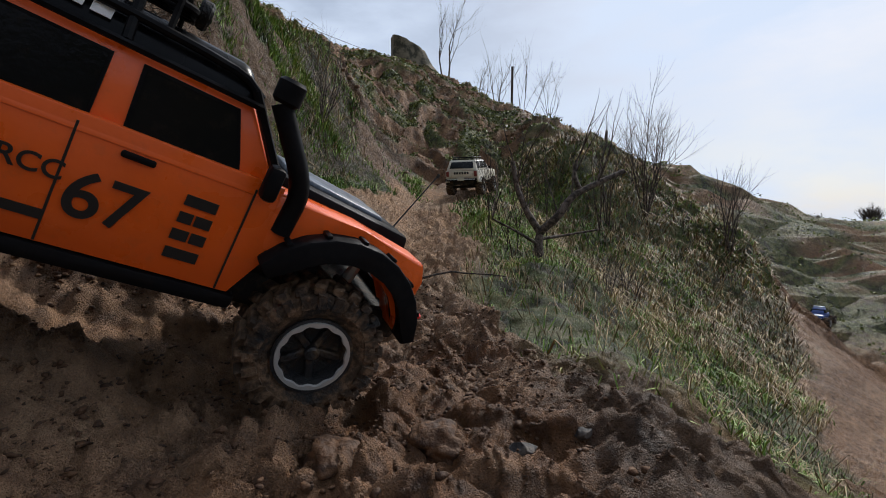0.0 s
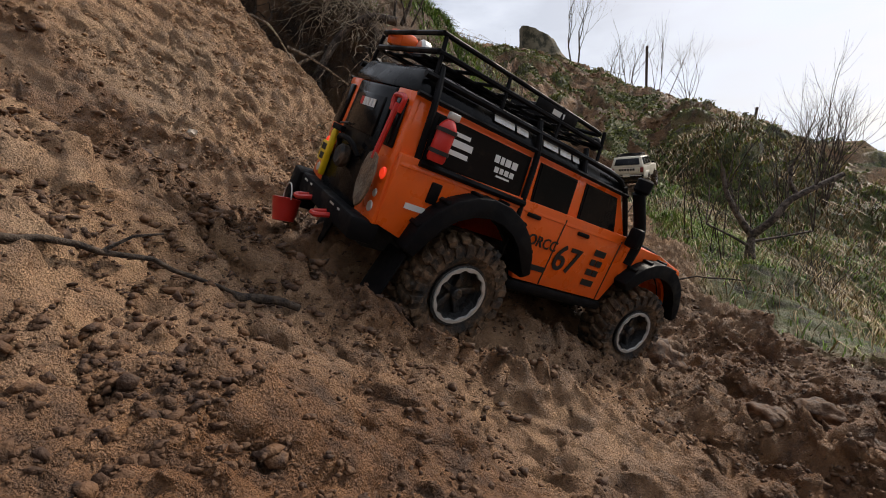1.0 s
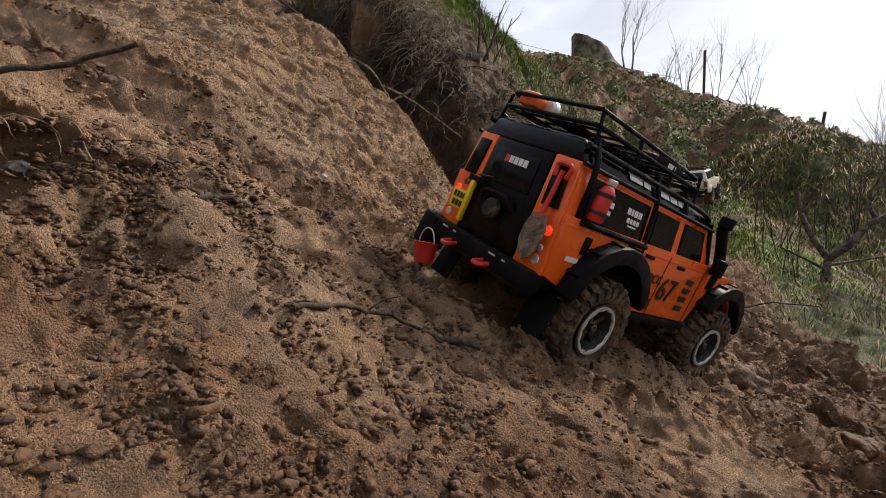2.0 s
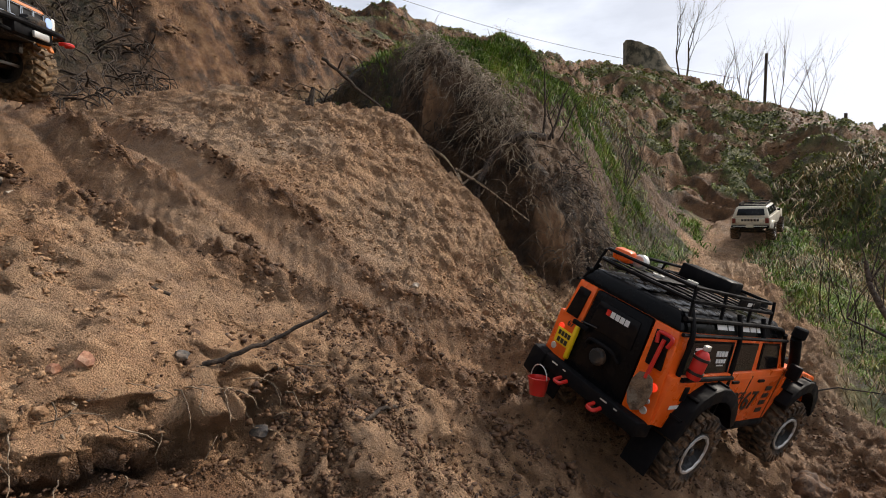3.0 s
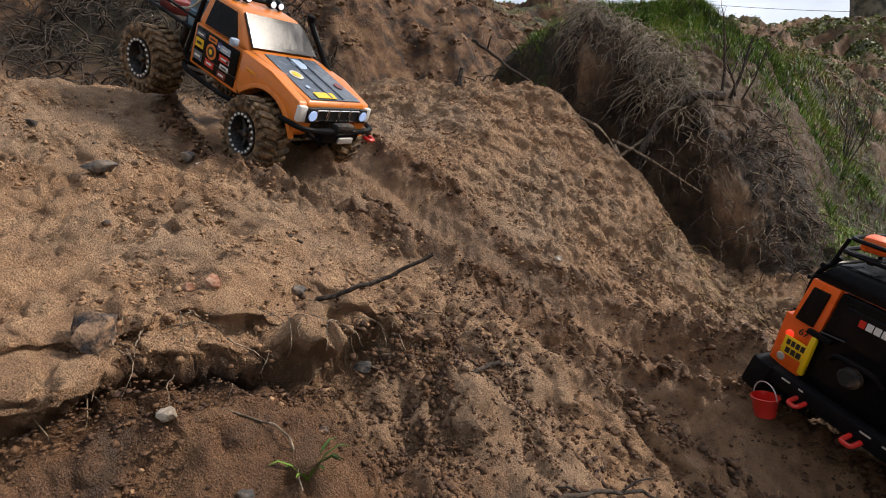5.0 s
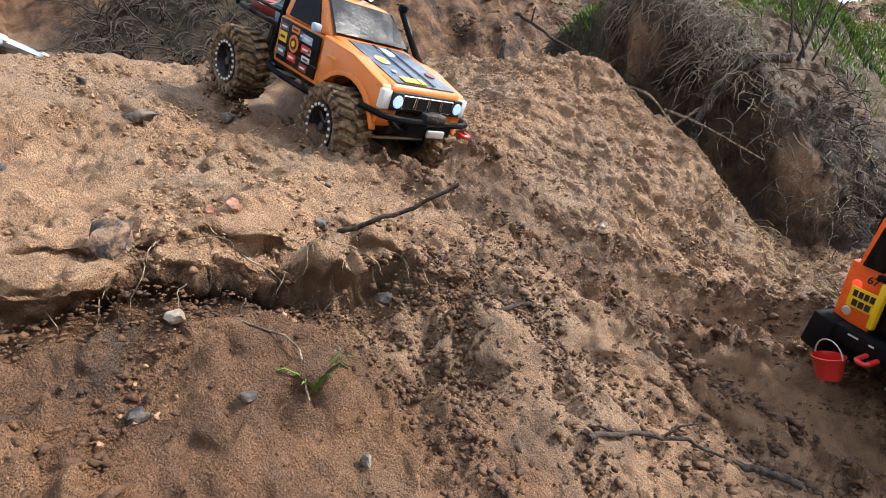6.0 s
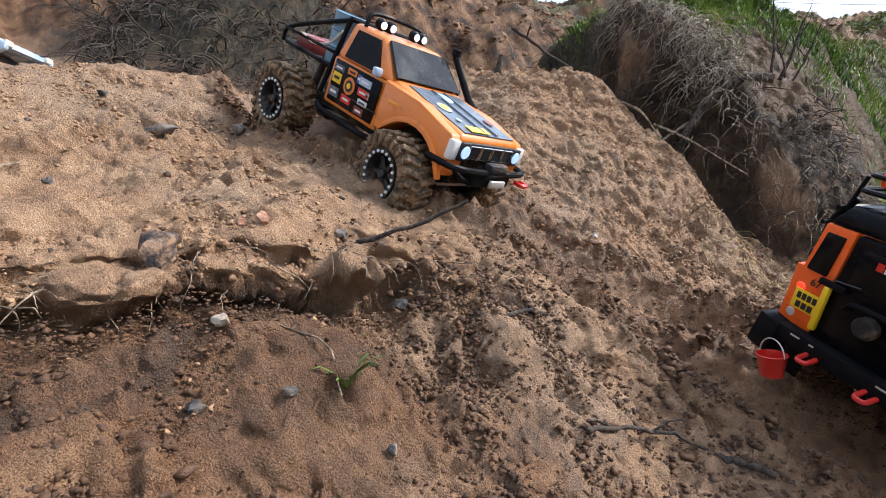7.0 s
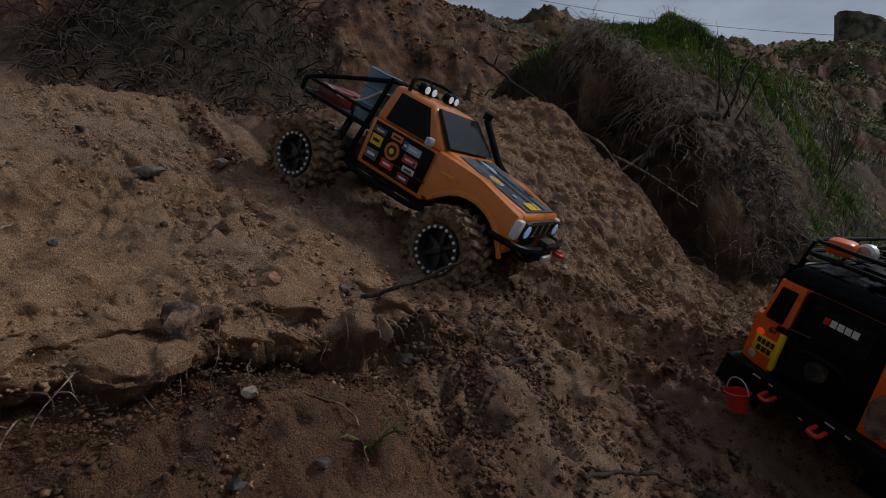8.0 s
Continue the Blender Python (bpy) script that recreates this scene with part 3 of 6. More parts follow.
def letters(name, text, size, m, parent, mat, label=""):
    """Raised lettering as a thin mesh; m places it (x to the right of the word, y up)."""
    cu = bpy.data.curves.new("lettering", "FONT")
    cu.body, cu.size, cu.extrude, cu.align_x, cu.align_y, cu.offset = text, size, 0.0004, "CENTER", "CENTER", 0.012 * size
    ob = bpy.data.objects.new("lettering", cu)
    me = bpy.data.meshes.new_from_object(ob)
    bpy.data.objects.remove(ob)
    me.materials.clear()
    me.materials.append(mat)
    o = new(name, me)
    o.parent = parent
    o.matrix_basis = m
    return tagged(o, label) if label else o


def bars(widths, h, gap, m, bm=None):
    """A row of plain printed bars, centred; m places it."""
    b = bmesh.new()
    x = -(sum(widths) + gap * (len(widths) - 1)) / 2
    for w in widths:
        bmesh.ops.create_cube(b, size=1, matrix=Matrix.Translation((x + w / 2, 0, 0)) @ Matrix.Diagonal((w, h, 0.0006, 1)))
        x += w + gap
    bmesh.ops.transform(b, matrix=m, verts=b.verts)
    return join(bm, b)


def arch(cx, cz, r, a0, a1, n=10):
    return [(cx + r * math.cos(radians(a0 + (a1 - a0) * k / n)), cz + r * math.sin(radians(a0 + (a1 - a0) * k / n))) for k in range(n + 1)]


def build_wheel(parent, name, R, W, rim_r, tyre_mat, ring_mat, out, lugs=26, spokes=6, seed=0, studs=False):
    """A wheel about its own y axis; out is +1 or -1, the side of its visible face."""
    rnd = random.Random(seed)
    wheel = new(name)
    wheel.parent = parent
    h = W / 2
    c = R - 0.007
    prof = [(-h * 0.72, rim_r), (-h * 0.98, rim_r + 0.35 * (c - rim_r)), (-h, rim_r + 0.65 * (c - rim_r)), (-h * 0.86, c - 0.002), (-h * 0.5, c + 0.001), (0, c + 0.002), (h * 0.5, c + 0.001),
            (h * 0.86, c - 0.002), (h, rim_r + 0.65 * (c - rim_r)), (h * 0.98, rim_r + 0.35 * (c - rim_r)), (h * 0.72, rim_r)]
    b = lathe(prof, 48)
    for k in range(lugs):
        for side in (-1, 1):
            a = 2 * math.pi * (k + 0.5 * (side > 0)) / lugs
            turn = Matrix.Rotation(-a, 4, "Y") @ Matrix.Translation((c + 0.0025, side * h * 0.47, 0)) @ Matrix.Rotation(side * radians(18), 4, "X")
            bb = bmesh.new()
            bmesh.ops.create_cube(bb, size=1, matrix=turn @ Matrix.Diagonal((0.008 + rnd.uniform(-0.001, 0.001), h * 0.95, 0.0095 * R / 0.064, 1)))
            bmesh.ops.bevel(bb, geom=list(bb.edges), offset=0.0014, segments=1, affect="EDGES")
            b = join(b, bb)
            tw = Matrix.Rotation(-a, 4, "Y") @ Matrix.Translation((c - 0.006, side * h * 0.98, 0))
            bb = bmesh.new()
            bmesh.ops.create_cube(bb, size=1, matrix=tw @ Matrix.Diagonal((0.013, 0.006, 0.0075, 1)))
            b = join(b, bb)
    # caked mud lumps
    for v in b.verts:
        r = math.hypot(v.co.x, v.co.z)
        if r > rim_r + 0.012:
            k = 1 + 0.0016 / r * (noise.noise(v.co * 120 + Vector((seed, 0, 0))) + 0.8 * noise.noise(v.co * 300))
            v.co.x *= k
            v.co.z *= k
    part("tyre", b, tyre_mat, wheel)
    f = out * h
    rim = lathe([(f * 0.95, rim_r * 0.90), (f * 0.98, rim_r + 0.003), (f * 0.55, rim_r + 0.001), (-f * 0.7, rim_r + 0.001), (-f * 0.7, rim_r * 0.8), (f * 0.5, rim_r * 0.8)], 36)
    lathe([(f * 0.30, 0.0005), (f * 0.30, rim_r * 0.84), (f * 0.18, rim_r * 0.84), (f * 0.18, 0.0005)], 36, rim)
    for k in range(spokes):
        a = 2 * math.pi * k / spokes
        rim = join(rim, _spoke(a, rim_r, f))
    rim_ob = part("rim", rim, M_RIM, wheel)
    if studs:
        b = bmesh.new()
        for k in range(20):
            a = 2 * math.pi * k / 20
            bb = bmesh.new()
            bmesh.ops.create_cone(bb, cap_ends=True, segments=8, radius1=0.0026, radius2=0.0022, depth=0.002,
                                  matrix=Matrix.Translation((rim_r * 0.96 * math.cos(a), f * 1.0, rim_r * 0.96 * math.sin(a))) @ Matrix.Rotation(radians(90), 4, "X"))
            b = join(b, bb)
        part("beadlock_bolt_ring", b, ring_mat, rim_ob, "ring of pale beadlock bolts")
    else:
        b = bmesh.new()
        prof = [(f * 0.95, rim_r * 0.86), (f * 1.04, rim_r * 0.88), (f * 1.04, rim_r * 0.99), (f * 0.95, rim_r * 1.0)]
        b = lathe(prof, 60, b)
        for v in b.verts:
            a = math.atan2(v.co.z, v.co.x)
            if math.hypot(v.co.x, v.co.z) < rim_r * 0.93:
                k = 1 + 0.035 * math.cos(a * 12)
                v.co.x *= k
                v.co.z *= k
        part("beadlock_ring", b, ring_mat, rim_ob, "scalloped bright metal beadlock ring")
    part("hub_cap", disc(0, f * 0.62, 0, rim_r * 0.2, abs(f) * 0.5, "y", 16), M_RIM, rim_ob)
    return wheel


def _spoke(a, rim_r, f):
    b = bmesh.new()
    bmesh.ops.create_cube(b, size=1, matrix=Matrix.Rotation(-a, 4, "Y") @ Matrix.Translation((rim_r * 0.5, f * 0.42, 0)) @ Matrix.Diagonal((rim_r * 0.72, abs(f) * 0.32, rim_r * 0.22, 1)))
    bmesh.ops.bevel(b, geom=list(b.edges), offset=0.0012, segments=1, affect="EDGES")
    return b


def face_y(x, y, z, side, tilt=0.0):
    """Places writing on a flank: side -1 is the thing's right flank."""
    if side < 0:
        return Matrix.Translation((x, y, z)) @ Matrix.Rotation(radians(90 - tilt), 4, "X")
    return Matrix.Translation((x, y, z)) @ Matrix.Rotation(radians(180), 4, "Z") @ Matrix.Rotation(radians(90 - tilt), 4, "X")


def face_back(x, y, z):
    return Matrix.Translation((x, y, z)) @ Matrix.Rotation(radians(-90), 4, "Z") @ Matrix.Rotation(radians(90), 4, "X")

# ---- orange toy off-roader with roof rack ----
REAR, FRONT, AXLE = -0.014, 0.330, -0.012


def build_offroader():
    car = thing("toy_off_road_car", "bright orange scale model off-roader with black roof rack, muddy tyres", "toy car")
    # lower flanks with cut wheel arches
    for s in (-1, 1):
        prof = [(-0.132, 0.036), (-0.095, 0.026)]
        prof += [(-0.085, 0.030)] + arch(REAR, 0.012, 0.076, 165, 15, 9)
        prof += [(0.068, 0.018), (0.242, 0.018), (0.258, 0.050), (0.252, 0.116), (-0.132, 0.108)]
        part("side_panel", slab(prof, s * 0.096, s * 0.105, 0.0018), M_ORANGE, car)
        part("shoulder", hexa([(-0.132, s * 0.098, 0.096), (0.250, s * 0.098, 0.102), (0.250, s * 0.107, 0.102), (-0.132, s * 0.107, 0.096)],
                              [(-0.132, s * 0.094, 0.110), (0.250, s * 0.094, 0.117), (0.250, s * 0.102, 0.113), (-0.132, s * 0.102, 0.107)], 0.003), M_ORANGE, car)
        # front wing
        prof = [(0.248, 0.112), (0.252, 0.062)] + arch(FRONT, 0.006, 0.075, 140, 12, 8) + [(0.406, 0.044), (0.410, 0.080), (0.402, 0.098), (0.330, 0.108)]
        part("front_wing", slab(prof, s * 0.062, s * 0.106, 0.004), M_ORANGE, car)
        # flares
        for cx, a0, a1, r in ((REAR, 172, 14, 0.079), (FRONT, 150, 10, 0.079)):
            outer = arch(cx, 0.010, r + 0.011, a0, a1, 10)
            inner = arch(cx, 0.006, r - 0.003, a1, a0, 10)
            part("wheel_arch_flare", slab(outer + inner, s * 0.094, s * 0.126, 0.003), M_BLACK, car, "black ribbed plastic wheel arch flare")
            for k in range(6):
                a = radians(a1 + 18 + (a0 - a1 - 36) * k / 5)
                part("flare_rib", box(cx + (r + 0.0115) * math.cos(a), s * 0.112, 0.010 + (r + 0.0115) * math.sin(a), 0.004, 0.020, 0.005, 0.001, Matrix.Rotation(-a, 3, "Y")), M_BLACK, car)
        part("sill", box(0.155, s * 0.098, 0.010, 0.19, 0.018, 0.014, 0.005), M_BLACK, car)
        part("mud_flap", box(-0.098, s * 0.092, -0.016, 0.003, 0.042, 0.062, 0.001, Matrix.Rotation(radians(14), 3, "Y")), M_BLACK, car)
    # cabin above the waist
    low = [(-0.132, -0.098, 0.106), (0.246, -0.098, 0.110), (0.246, 0.098, 0.110), (-0.132, 0.098, 0.106)]
    high = [(-0.129, -0.088, 0.168), (0.207, -0.088, 0.168), (0.207, 0.088, 0.168), (-0.129, 0.088, 0.168)]
    part("cabin", hexa(low, high, 0.004), M_ORANGE, car)
    roof_low = [(-0.134, -0.092, 0.166), (0.214, -0.092, 0.166), (0.214, 0.092, 0.166), (-0.134, 0.092, 0.166)]
    roof_high = [(-0.126, -0.074, 0.194), (0.198, -0.074, 0.192), (0.198, 0.074, 0.192), (-0.126, 0.074, 0.194)]
    roof = part("roof", hexa(roof_low, roof_high, 0.007), M_ROOF, car, "gloss black roof")
    for s in (-1, 1):
        part("gutter", tube([(-0.134, s * 0.094, 0.166), (0.214, s * 0.094, 0.166)], 0.0028, 6), M_BLACK, roof)
        for x0, ws in ((-0.01, (0.03, 0.018)), (0.075, (0.026, 0.02, 0.012))):
            part("roof_lettering", bars(ws, 0.008, 0.004, face_y(x0, s * 0.0868, 0.1785, s, 33)), M_WHITE, roof, "white printed bars")
    # windows: smoked panes in black rubber
    def pane(name, pts, s, m=M_GLASS):
        def at(x, z, o):
            return (x, s * (0.0985 - (z - 0.106) * 0.161 + o), z)
        cx = sum(p[0] for p in pts) / len(pts)
        cz = sum(p[1] for p in pts) / len(pts)
        fr = [(cx + (x - cx) * 1.07, cz + (z - cz) * 1.10) for x, z in pts]
        w = part(name, hexa([at(x, z, -0.002) for x, z in fr], [at(x, z, 0.0012) for x, z in fr], 0.0), M_BLACK, car)
        part("pane", hexa([at(x, z, -0.001) for x, z in pts], [at(x, z, 0.0022) for x, z in pts], 0.0), m, w, "smoked glass pane")
        return w
    for s in (-1, 1):
        pane("front_door_window", [(0.139, 0.114), (0.214, 0.114), (0.211, 0.124), (0.199, 0.156), (0.137, 0.156)], s)
        pane("rear_door_window", [(0.052, 0.113), (0.114, 0.113), (0.114, 0.155), (0.050, 0.155)], s)
        w = pane("load_bay_window", [(-0.102, 0.111), (0.026, 0.111), (0.026, 0.155), (-0.102, 0.155)], s)
        for x, z, ws, h in ((-0.072, 0.146, (0.026,), 0.004), (-0.070, 0.137, (0.006, 0.026), 0.007), (-0.068, 0.127, (0.024,), 0.005), (-0.004, 0.140, (0.007, 0.005, 0.008, 0.008), 0.008), (-0.003, 0.129, (0.006, 0.005, 0.006, 0.006), 0.006), (-0.003, 0.1225, (0.02,), 0.002)):
            part("sticker", bars(ws, h, 0.002, face_y(x, s * (0.1010 - (z - 0.106) * 0.161), z, s, 9)), M_WHITE, w, "white printed sticker bars")
        # door seams, handles
        for x in (0.036, 0.113, 0.232):
            part("door_seam", box(x, s * 0.1052, 0.063, 0.0016, 0.0012, 0.088, 0), M_INK, car)
        for x in (0.058, 0.152):
            part("door_handle", box(x, s * 0.106, 0.097, 0.022, 0.004, 0.005, 0.0015), M_BLACK, car)
        part("fuel_flap" if s < 0 else "vent_flap", box(-0.083, s * 0.1055, 0.082, 0.013, 0.003, 0.022, 0.003), M_BLACK, car)
        letters("race_number", "67", 0.048, face_y(0.142, s * 0.1062, 0.058, s), car, M_INK, "black race number 67")
        letters("flank_lettering", "DORCC", 0.0185, face_y(0.083, s * 0.1060, 0.070, s), car, M_INK, "black printed lettering")
        part("flank_small_print", bars((0.006, 0.032), 0.007, 0.003, face_y(0.092, s * 0.1060, 0.038, s)), M_INK, car)
        for k, z in enumerate((0.081, 0.067, 0.053, 0.038)):
            part("sponsor_sticker", bars(((0.023,), (0.010, 0.012), (0.012, 0.011), (0.024,))[k], 0.0085, 0.0015, face_y(0.200, s * 0.1060, z, s)), M_INK, car, "black printed sponsor bar")
        part("quarter_print", bars((0.024,), 0.006, 0.002, face_y(-0.098, s * 0.1060, 0.062, s)), M_WHITE, car)
        # outer cage
        for pts in (((-0.112, s * 0.100, 0.104), (-0.116, s * 0.099, 0.168), (-0.112, s * 0.080, 0.198)), ((0.034, s * 0.106, 0.086), (0.034, s * 0.100, 0.130), (0.034, s * 0.094, 0.168), (0.030, s * 0.080, 0.199)),
                    ((-0.112, s * 0.107, 0.106), (0.034, s * 0.107, 0.106)), ((0.120, s * 0.092, 0.168), (0.118, s * 0.080, 0.197)), ((0.206, s * 0.090, 0.176), (0.248, s * 0.094, 0.116))):
            part("cage_bar", tube(round_path(pts), 0.0036, 8), M_BLACK, car)
        part("cage_rail", tube(round_path([(-0.130, s * 0.086, 0.186), (0.190, s * 0.086, 0.186), (0.212, s * 0.086, 0.172)]), 0.0036, 8), M_BLACK, car)
        # mirror
        part("mirror", box(0.238, s * 0.117, 0.118, 0.012, 0.020, 0.028, 0.004), M_BLACK, car)
        # light clusters at the rear
        for z, r, m, nm in ((0.083, 0.0062, M_TAIL, "tail_lamp"), (0.062, 0.0045, M_STEEL, "indicator"), (0.048, 0.0066, M_STEEL, "reversing_lamp")):
            part(nm, disc(-0.134, s * 0.088, z, r, 0.006, "x", 18), m, car)
    # snorkel on the right A-pillar
    part("snorkel", tube(round_path([(0.262, -0.104, 0.080), (0.264, -0.106, 0.122), (0.224, -0.101, 0.176)], 5), 0.0085, 10), M_BLACK, car, "black plastic snorkel")
    part("snorkel_head", disc(0.226, -0.102, 0.186, 0.011, 0.020, "z", 16), M_BLACK, car)
    # windscreen
    part("windscreen", hexa([(0.2440, -0.083, 0.118), (0.2155, -0.077, 0.162), (0.2155, 0.077, 0.162), (0.2440, 0.083, 0.118)], [(0.2475, -0.083, 0.1195), (0.2190, -0.077, 0.1635), (0.2190, 0.077, 0.1635), (0.2475, 0.083, 0.1195)], 0.0), M_SCREEN, car)
    # bonnet and nose
    bonnet = part("bonnet", hexa([(0.244, -0.066, 0.100), (0.400, -0.062, 0.090), (0.400, 0.062, 0.090), (0.244, 0.066, 0.100)], [(0.246, -0.064, 0.122), (0.398, -0.060, 0.110), (0.398, 0.060, 0.110), (0.246, 0.064, 0.122)], 0.005), M_BLACK, car, "black bonnet with a vent plate")
    part("bonnet_plate", hexa([(0.262, -0.044, 0.1205), (0.372, -0.040, 0.112), (0.372, 0.040, 0.112), (0.262, 0.044, 0.1205)], [(0.264, -0.042, 0.1255), (0.370, -0.038, 0.1165), (0.370, 0.038, 0.1165), (0.264, 0.042, 0.1255)], 0.0015), M_GREYBLUE, bonnet)
    part("grille", box(0.404, 0, 0.074, 0.010, 0.120, 0.036, 0.003), M_BLACK, car)
    for s in (-1, 1):
        part("headlamp", disc(0.410, s * 0.076, 0.076, 0.014, 0.008, "x", 20), M_LENS, car)
    bumper = part("front_bumper", hexa([(0.408, -0.096, 0.020), (0.436, -0.080, 0.022), (0.436, 0.080, 0.022), (0.408, 0.096, 0.020)], [(0.408, -0.096, 0.042), (0.434, -0.080, 0.042), (0.434, 0.080, 0.042), (0.408, 0.096, 0.042)], 0.004), M_BLACK, car)
    part("winch", disc(0.432, 0, 0.046, 0.012, 0.060, "y", 16), M_STEEL, bumper)
    part("bull_bar", tube(round_path([(0.430, -0.055, 0.040), (0.438, -0.050, 0.076), (0.438, 0.050, 0.076), (0.430, 0.055, 0.040)]), 0.0035, 8), M_BLACK, bumper)
    for s in (-1, 1):
        part("tow_hook", tube(round_path([(0.434, s * 0.064, 0.030), (0.452, s * 0.064, 0.032), (0.452, s * 0.052, 0.032), (0.434, s * 0.052, 0.030)]), 0.003, 7), M_RED, bumper)
    # whip aerial with a coil at its foot
    aerial = part("aerial", tube([(0.424, 0.070, 0.046), (0.446, 0.074, 0.110), (0.472, 0.080, 0.182)], 0.001, 6, None, (0.0013, 0.0008)), M_INK, car, "thin black whip aerial with a coil spring")
    coil = [(0.424 + 0.0115 * t / 3.2 + 0.0045 * math.cos(t * 6), 0.070 + 0.002 * t / 3.2 + 0.0045 * math.sin(t * 6), 0.050 + 0.012 * t) for t in [k * 0.045 for k in range(90)]]
    part("coil_spring", tube(coil, 0.0011, 5), M_INK, aerial)
    part("aerial_tip", disc(0.4725, 0.080, 0.183, 0.0022, 0.006, "z", 8), M_INK, aerial)
    # tail: black door between orange corners
    for s in (-1, 1):
        corner = part("rear_corner", hexa([(-0.138, s * 0.058, 0.034), (-0.128, s * 0.058, 0.034), (-0.128, s * 0.104, 0.034), (-0.136, s * 0.104, 0.034)], [(-0.135, s * 0.052, 0.167), (-0.125, s * 0.052, 0.167), (-0.125, s * 0.089, 0.167), (-0.133, s * 0.089, 0.167)], 0.002), M_ORANGE, car)
        part("corner_window", hexa([(-0.1395, s * 0.064, 0.108), (-0.135, s * 0.064, 0.108), (-0.135, s * 0.089, 0.108), (-0.1385, s * 0.089, 0.108)], [(-0.138, s * 0.060, 0.158), (-0.134, s * 0.060, 0.158), (-0.134, s * 0.082, 0.158), (-0.137, s * 0.082, 0.158)], 0.002), M_GLASS, corner)
    door = part("rear_door", hexa([(-0.140, -0.057, 0.032), (-0.128, -0.057, 0.032), (-0.128, 0.057, 0.032), (-0.140, 0.057, 0.032)], [(-0.136, -0.050, 0.166), (-0.124, -0.050, 0.166), (-0.124, 0.050, 0.166), (-0.136, 0.050, 0.166)], 0.003), M_ROOF, car, "black rear door")
    part("rear_window", hexa([(-0.1405, -0.040, 0.110), (-0.137, -0.040, 0.110), (-0.137, 0.040, 0.110), (-0.1405, 0.040, 0.110)], [(-0.1385, -0.037, 0.154), (-0.134, -0.037, 0.154), (-0.134, 0.037, 0.154), (-0.1385, 0.037, 0.154)], 0.003), M_GLASS, door)
    part("window_print", bars((0.007, 0.007, 0.007, 0.007), 0.009, 0.0015, face_back(-0.1402, -0.006, 0.143)), M_WHITE, door, "white printed bars")
    part("window_print", bars((0.007,), 0.009, 0.001, face_back(-0.1402, 0.015, 0.143)), M_RED, door, "red printed bar")
    part("spare_carrier", tube(round_path([(-0.141, -0.030, 0.085), (-0.150, -0.020, 0.098), (-0.150, 0.020, 0.098), (-0.141, 0.030, 0.085)]), 0.003, 7), M_BLACK, door)
    part("spare_mount", disc(-0.146, 0, 0.078, 0.013, 0.012, "x", 18), M_CHASSIS, door)
    part("hinge", box(-0.142, 0.050, 0.104, 0.006, 0.030, 0.007, 0.001), M_BLACK, door)
    part("wiper", tube([(-0.1415, 0.052, 0.110), (-0.1425, 0.022, 0.114)], 0.0012, 6), M_INK, door)
    # plate, jerry strap, small 67
    plate = part("rear_plate", box(-0.1405, 0.072, 0.070, 0.002, 0.034, 0.026, 0.001, Matrix.Rotation(0, 3, "X")), M_YELLOW, car, "yellow plate with plain black bars")
    b = bars((0.005, 0.005, 0.005, 0.005), 0.008, 0.0016, face_back(-0.1418, 0.072, 0.0755))
    part("plate_bars", bars((0.006, 0.006, 0.006), 0.008, 0.0016, face_back(-0.1418, 0.072, 0.0640), b), M_INK, plate)
    part("pump_handle", box(-0.143, 0.053, 0.072, 0.008, 0.008, 0.058, 0.003), M_YELLOW, car, "yellow clipped tool")
    letters("small_race_number", "67", 0.013, face_back(-0.1394, 0.070, 0.0955), car, M_INK)
    # shovel over the right corner
    shovel = part("shovel", tube([(-0.142, -0.078, 0.150), (-0.146, -0.078, 0.092)], 0.003, 8), M_RED, car, "shovel with red handle and bright blade")
    part("shovel_grip", tube(round_path([(-0.142, -0.070, 0.142), (-0.142, -0.066, 0.158), (-0.142, -0.090, 0.158), (-0.142, -0.086, 0.142)]), 0.0028, 7), M_RED, shovel)
    blade = [(0.0, 0.030), (0.010, 0.026), (0.016, 0.012), (0.0155, -0.008), (0.009, -0.022), (0.0, -0.028)]
    blade = blade + [(-y, z) for y, z in blade[-2:0:-1]]
    part("shovel_blade", hexa([(-0.1455, -0.078 + y, 0.070 + z) for y, z in blade], [(-0.1475 - 0.0, -0.078 + y, 0.070 + z) for y, z in blade], 0.0), M_SPADE, shovel)
    # fire extinguisher on the right rear cage bar
    ext = part("extinguisher", lathe([(-0.020, 0.0002), (-0.020, 0.008), (-0.017, 0.0095), (0.014, 0.0095), (0.020, 0.006), (0.022, 0.0035), (0.022, 0.0002)], 18, None, (-0.101, -0.113, 0.132), "z"), M_RED, car, "small red fire extinguisher")
    part("nozzle", box(-0.099, -0.113, 0.158, 0.012, 0.006, 0.007, 0.001), M_STEEL, ext)
    for z in (0.122, 0.143):
        part("strap", lathe([(-0.002, 0.0098), (-0.002, 0.0108), (0.002, 0.0108), (0.002, 0.0098)], 18, None, (-0.101, -0.113, z), "z"), M_INK, ext)
    # rear bumper and its hooks
    rb = part("rear_bumper", hexa([(-0.152, -0.098, 0.012), (-0.124, -0.104, 0.012), (-0.124, 0.104, 0.012), (-0.152, 0.098, 0.012)], [(-0.154, -0.098, 0.036), (-0.124, -0.104, 0.036), (-0.124, 0.104, 0.036), (-0.154, 0.098, 0.036)], 0.004), M_BLACK, car)
    part("bumper_wing", box(-0.140, 0.098, 0.014, 0.036, 0.030, 0.048, 0.004, Matrix.Rotation(radians(8), 3, "X")), M_BLACK, rb)
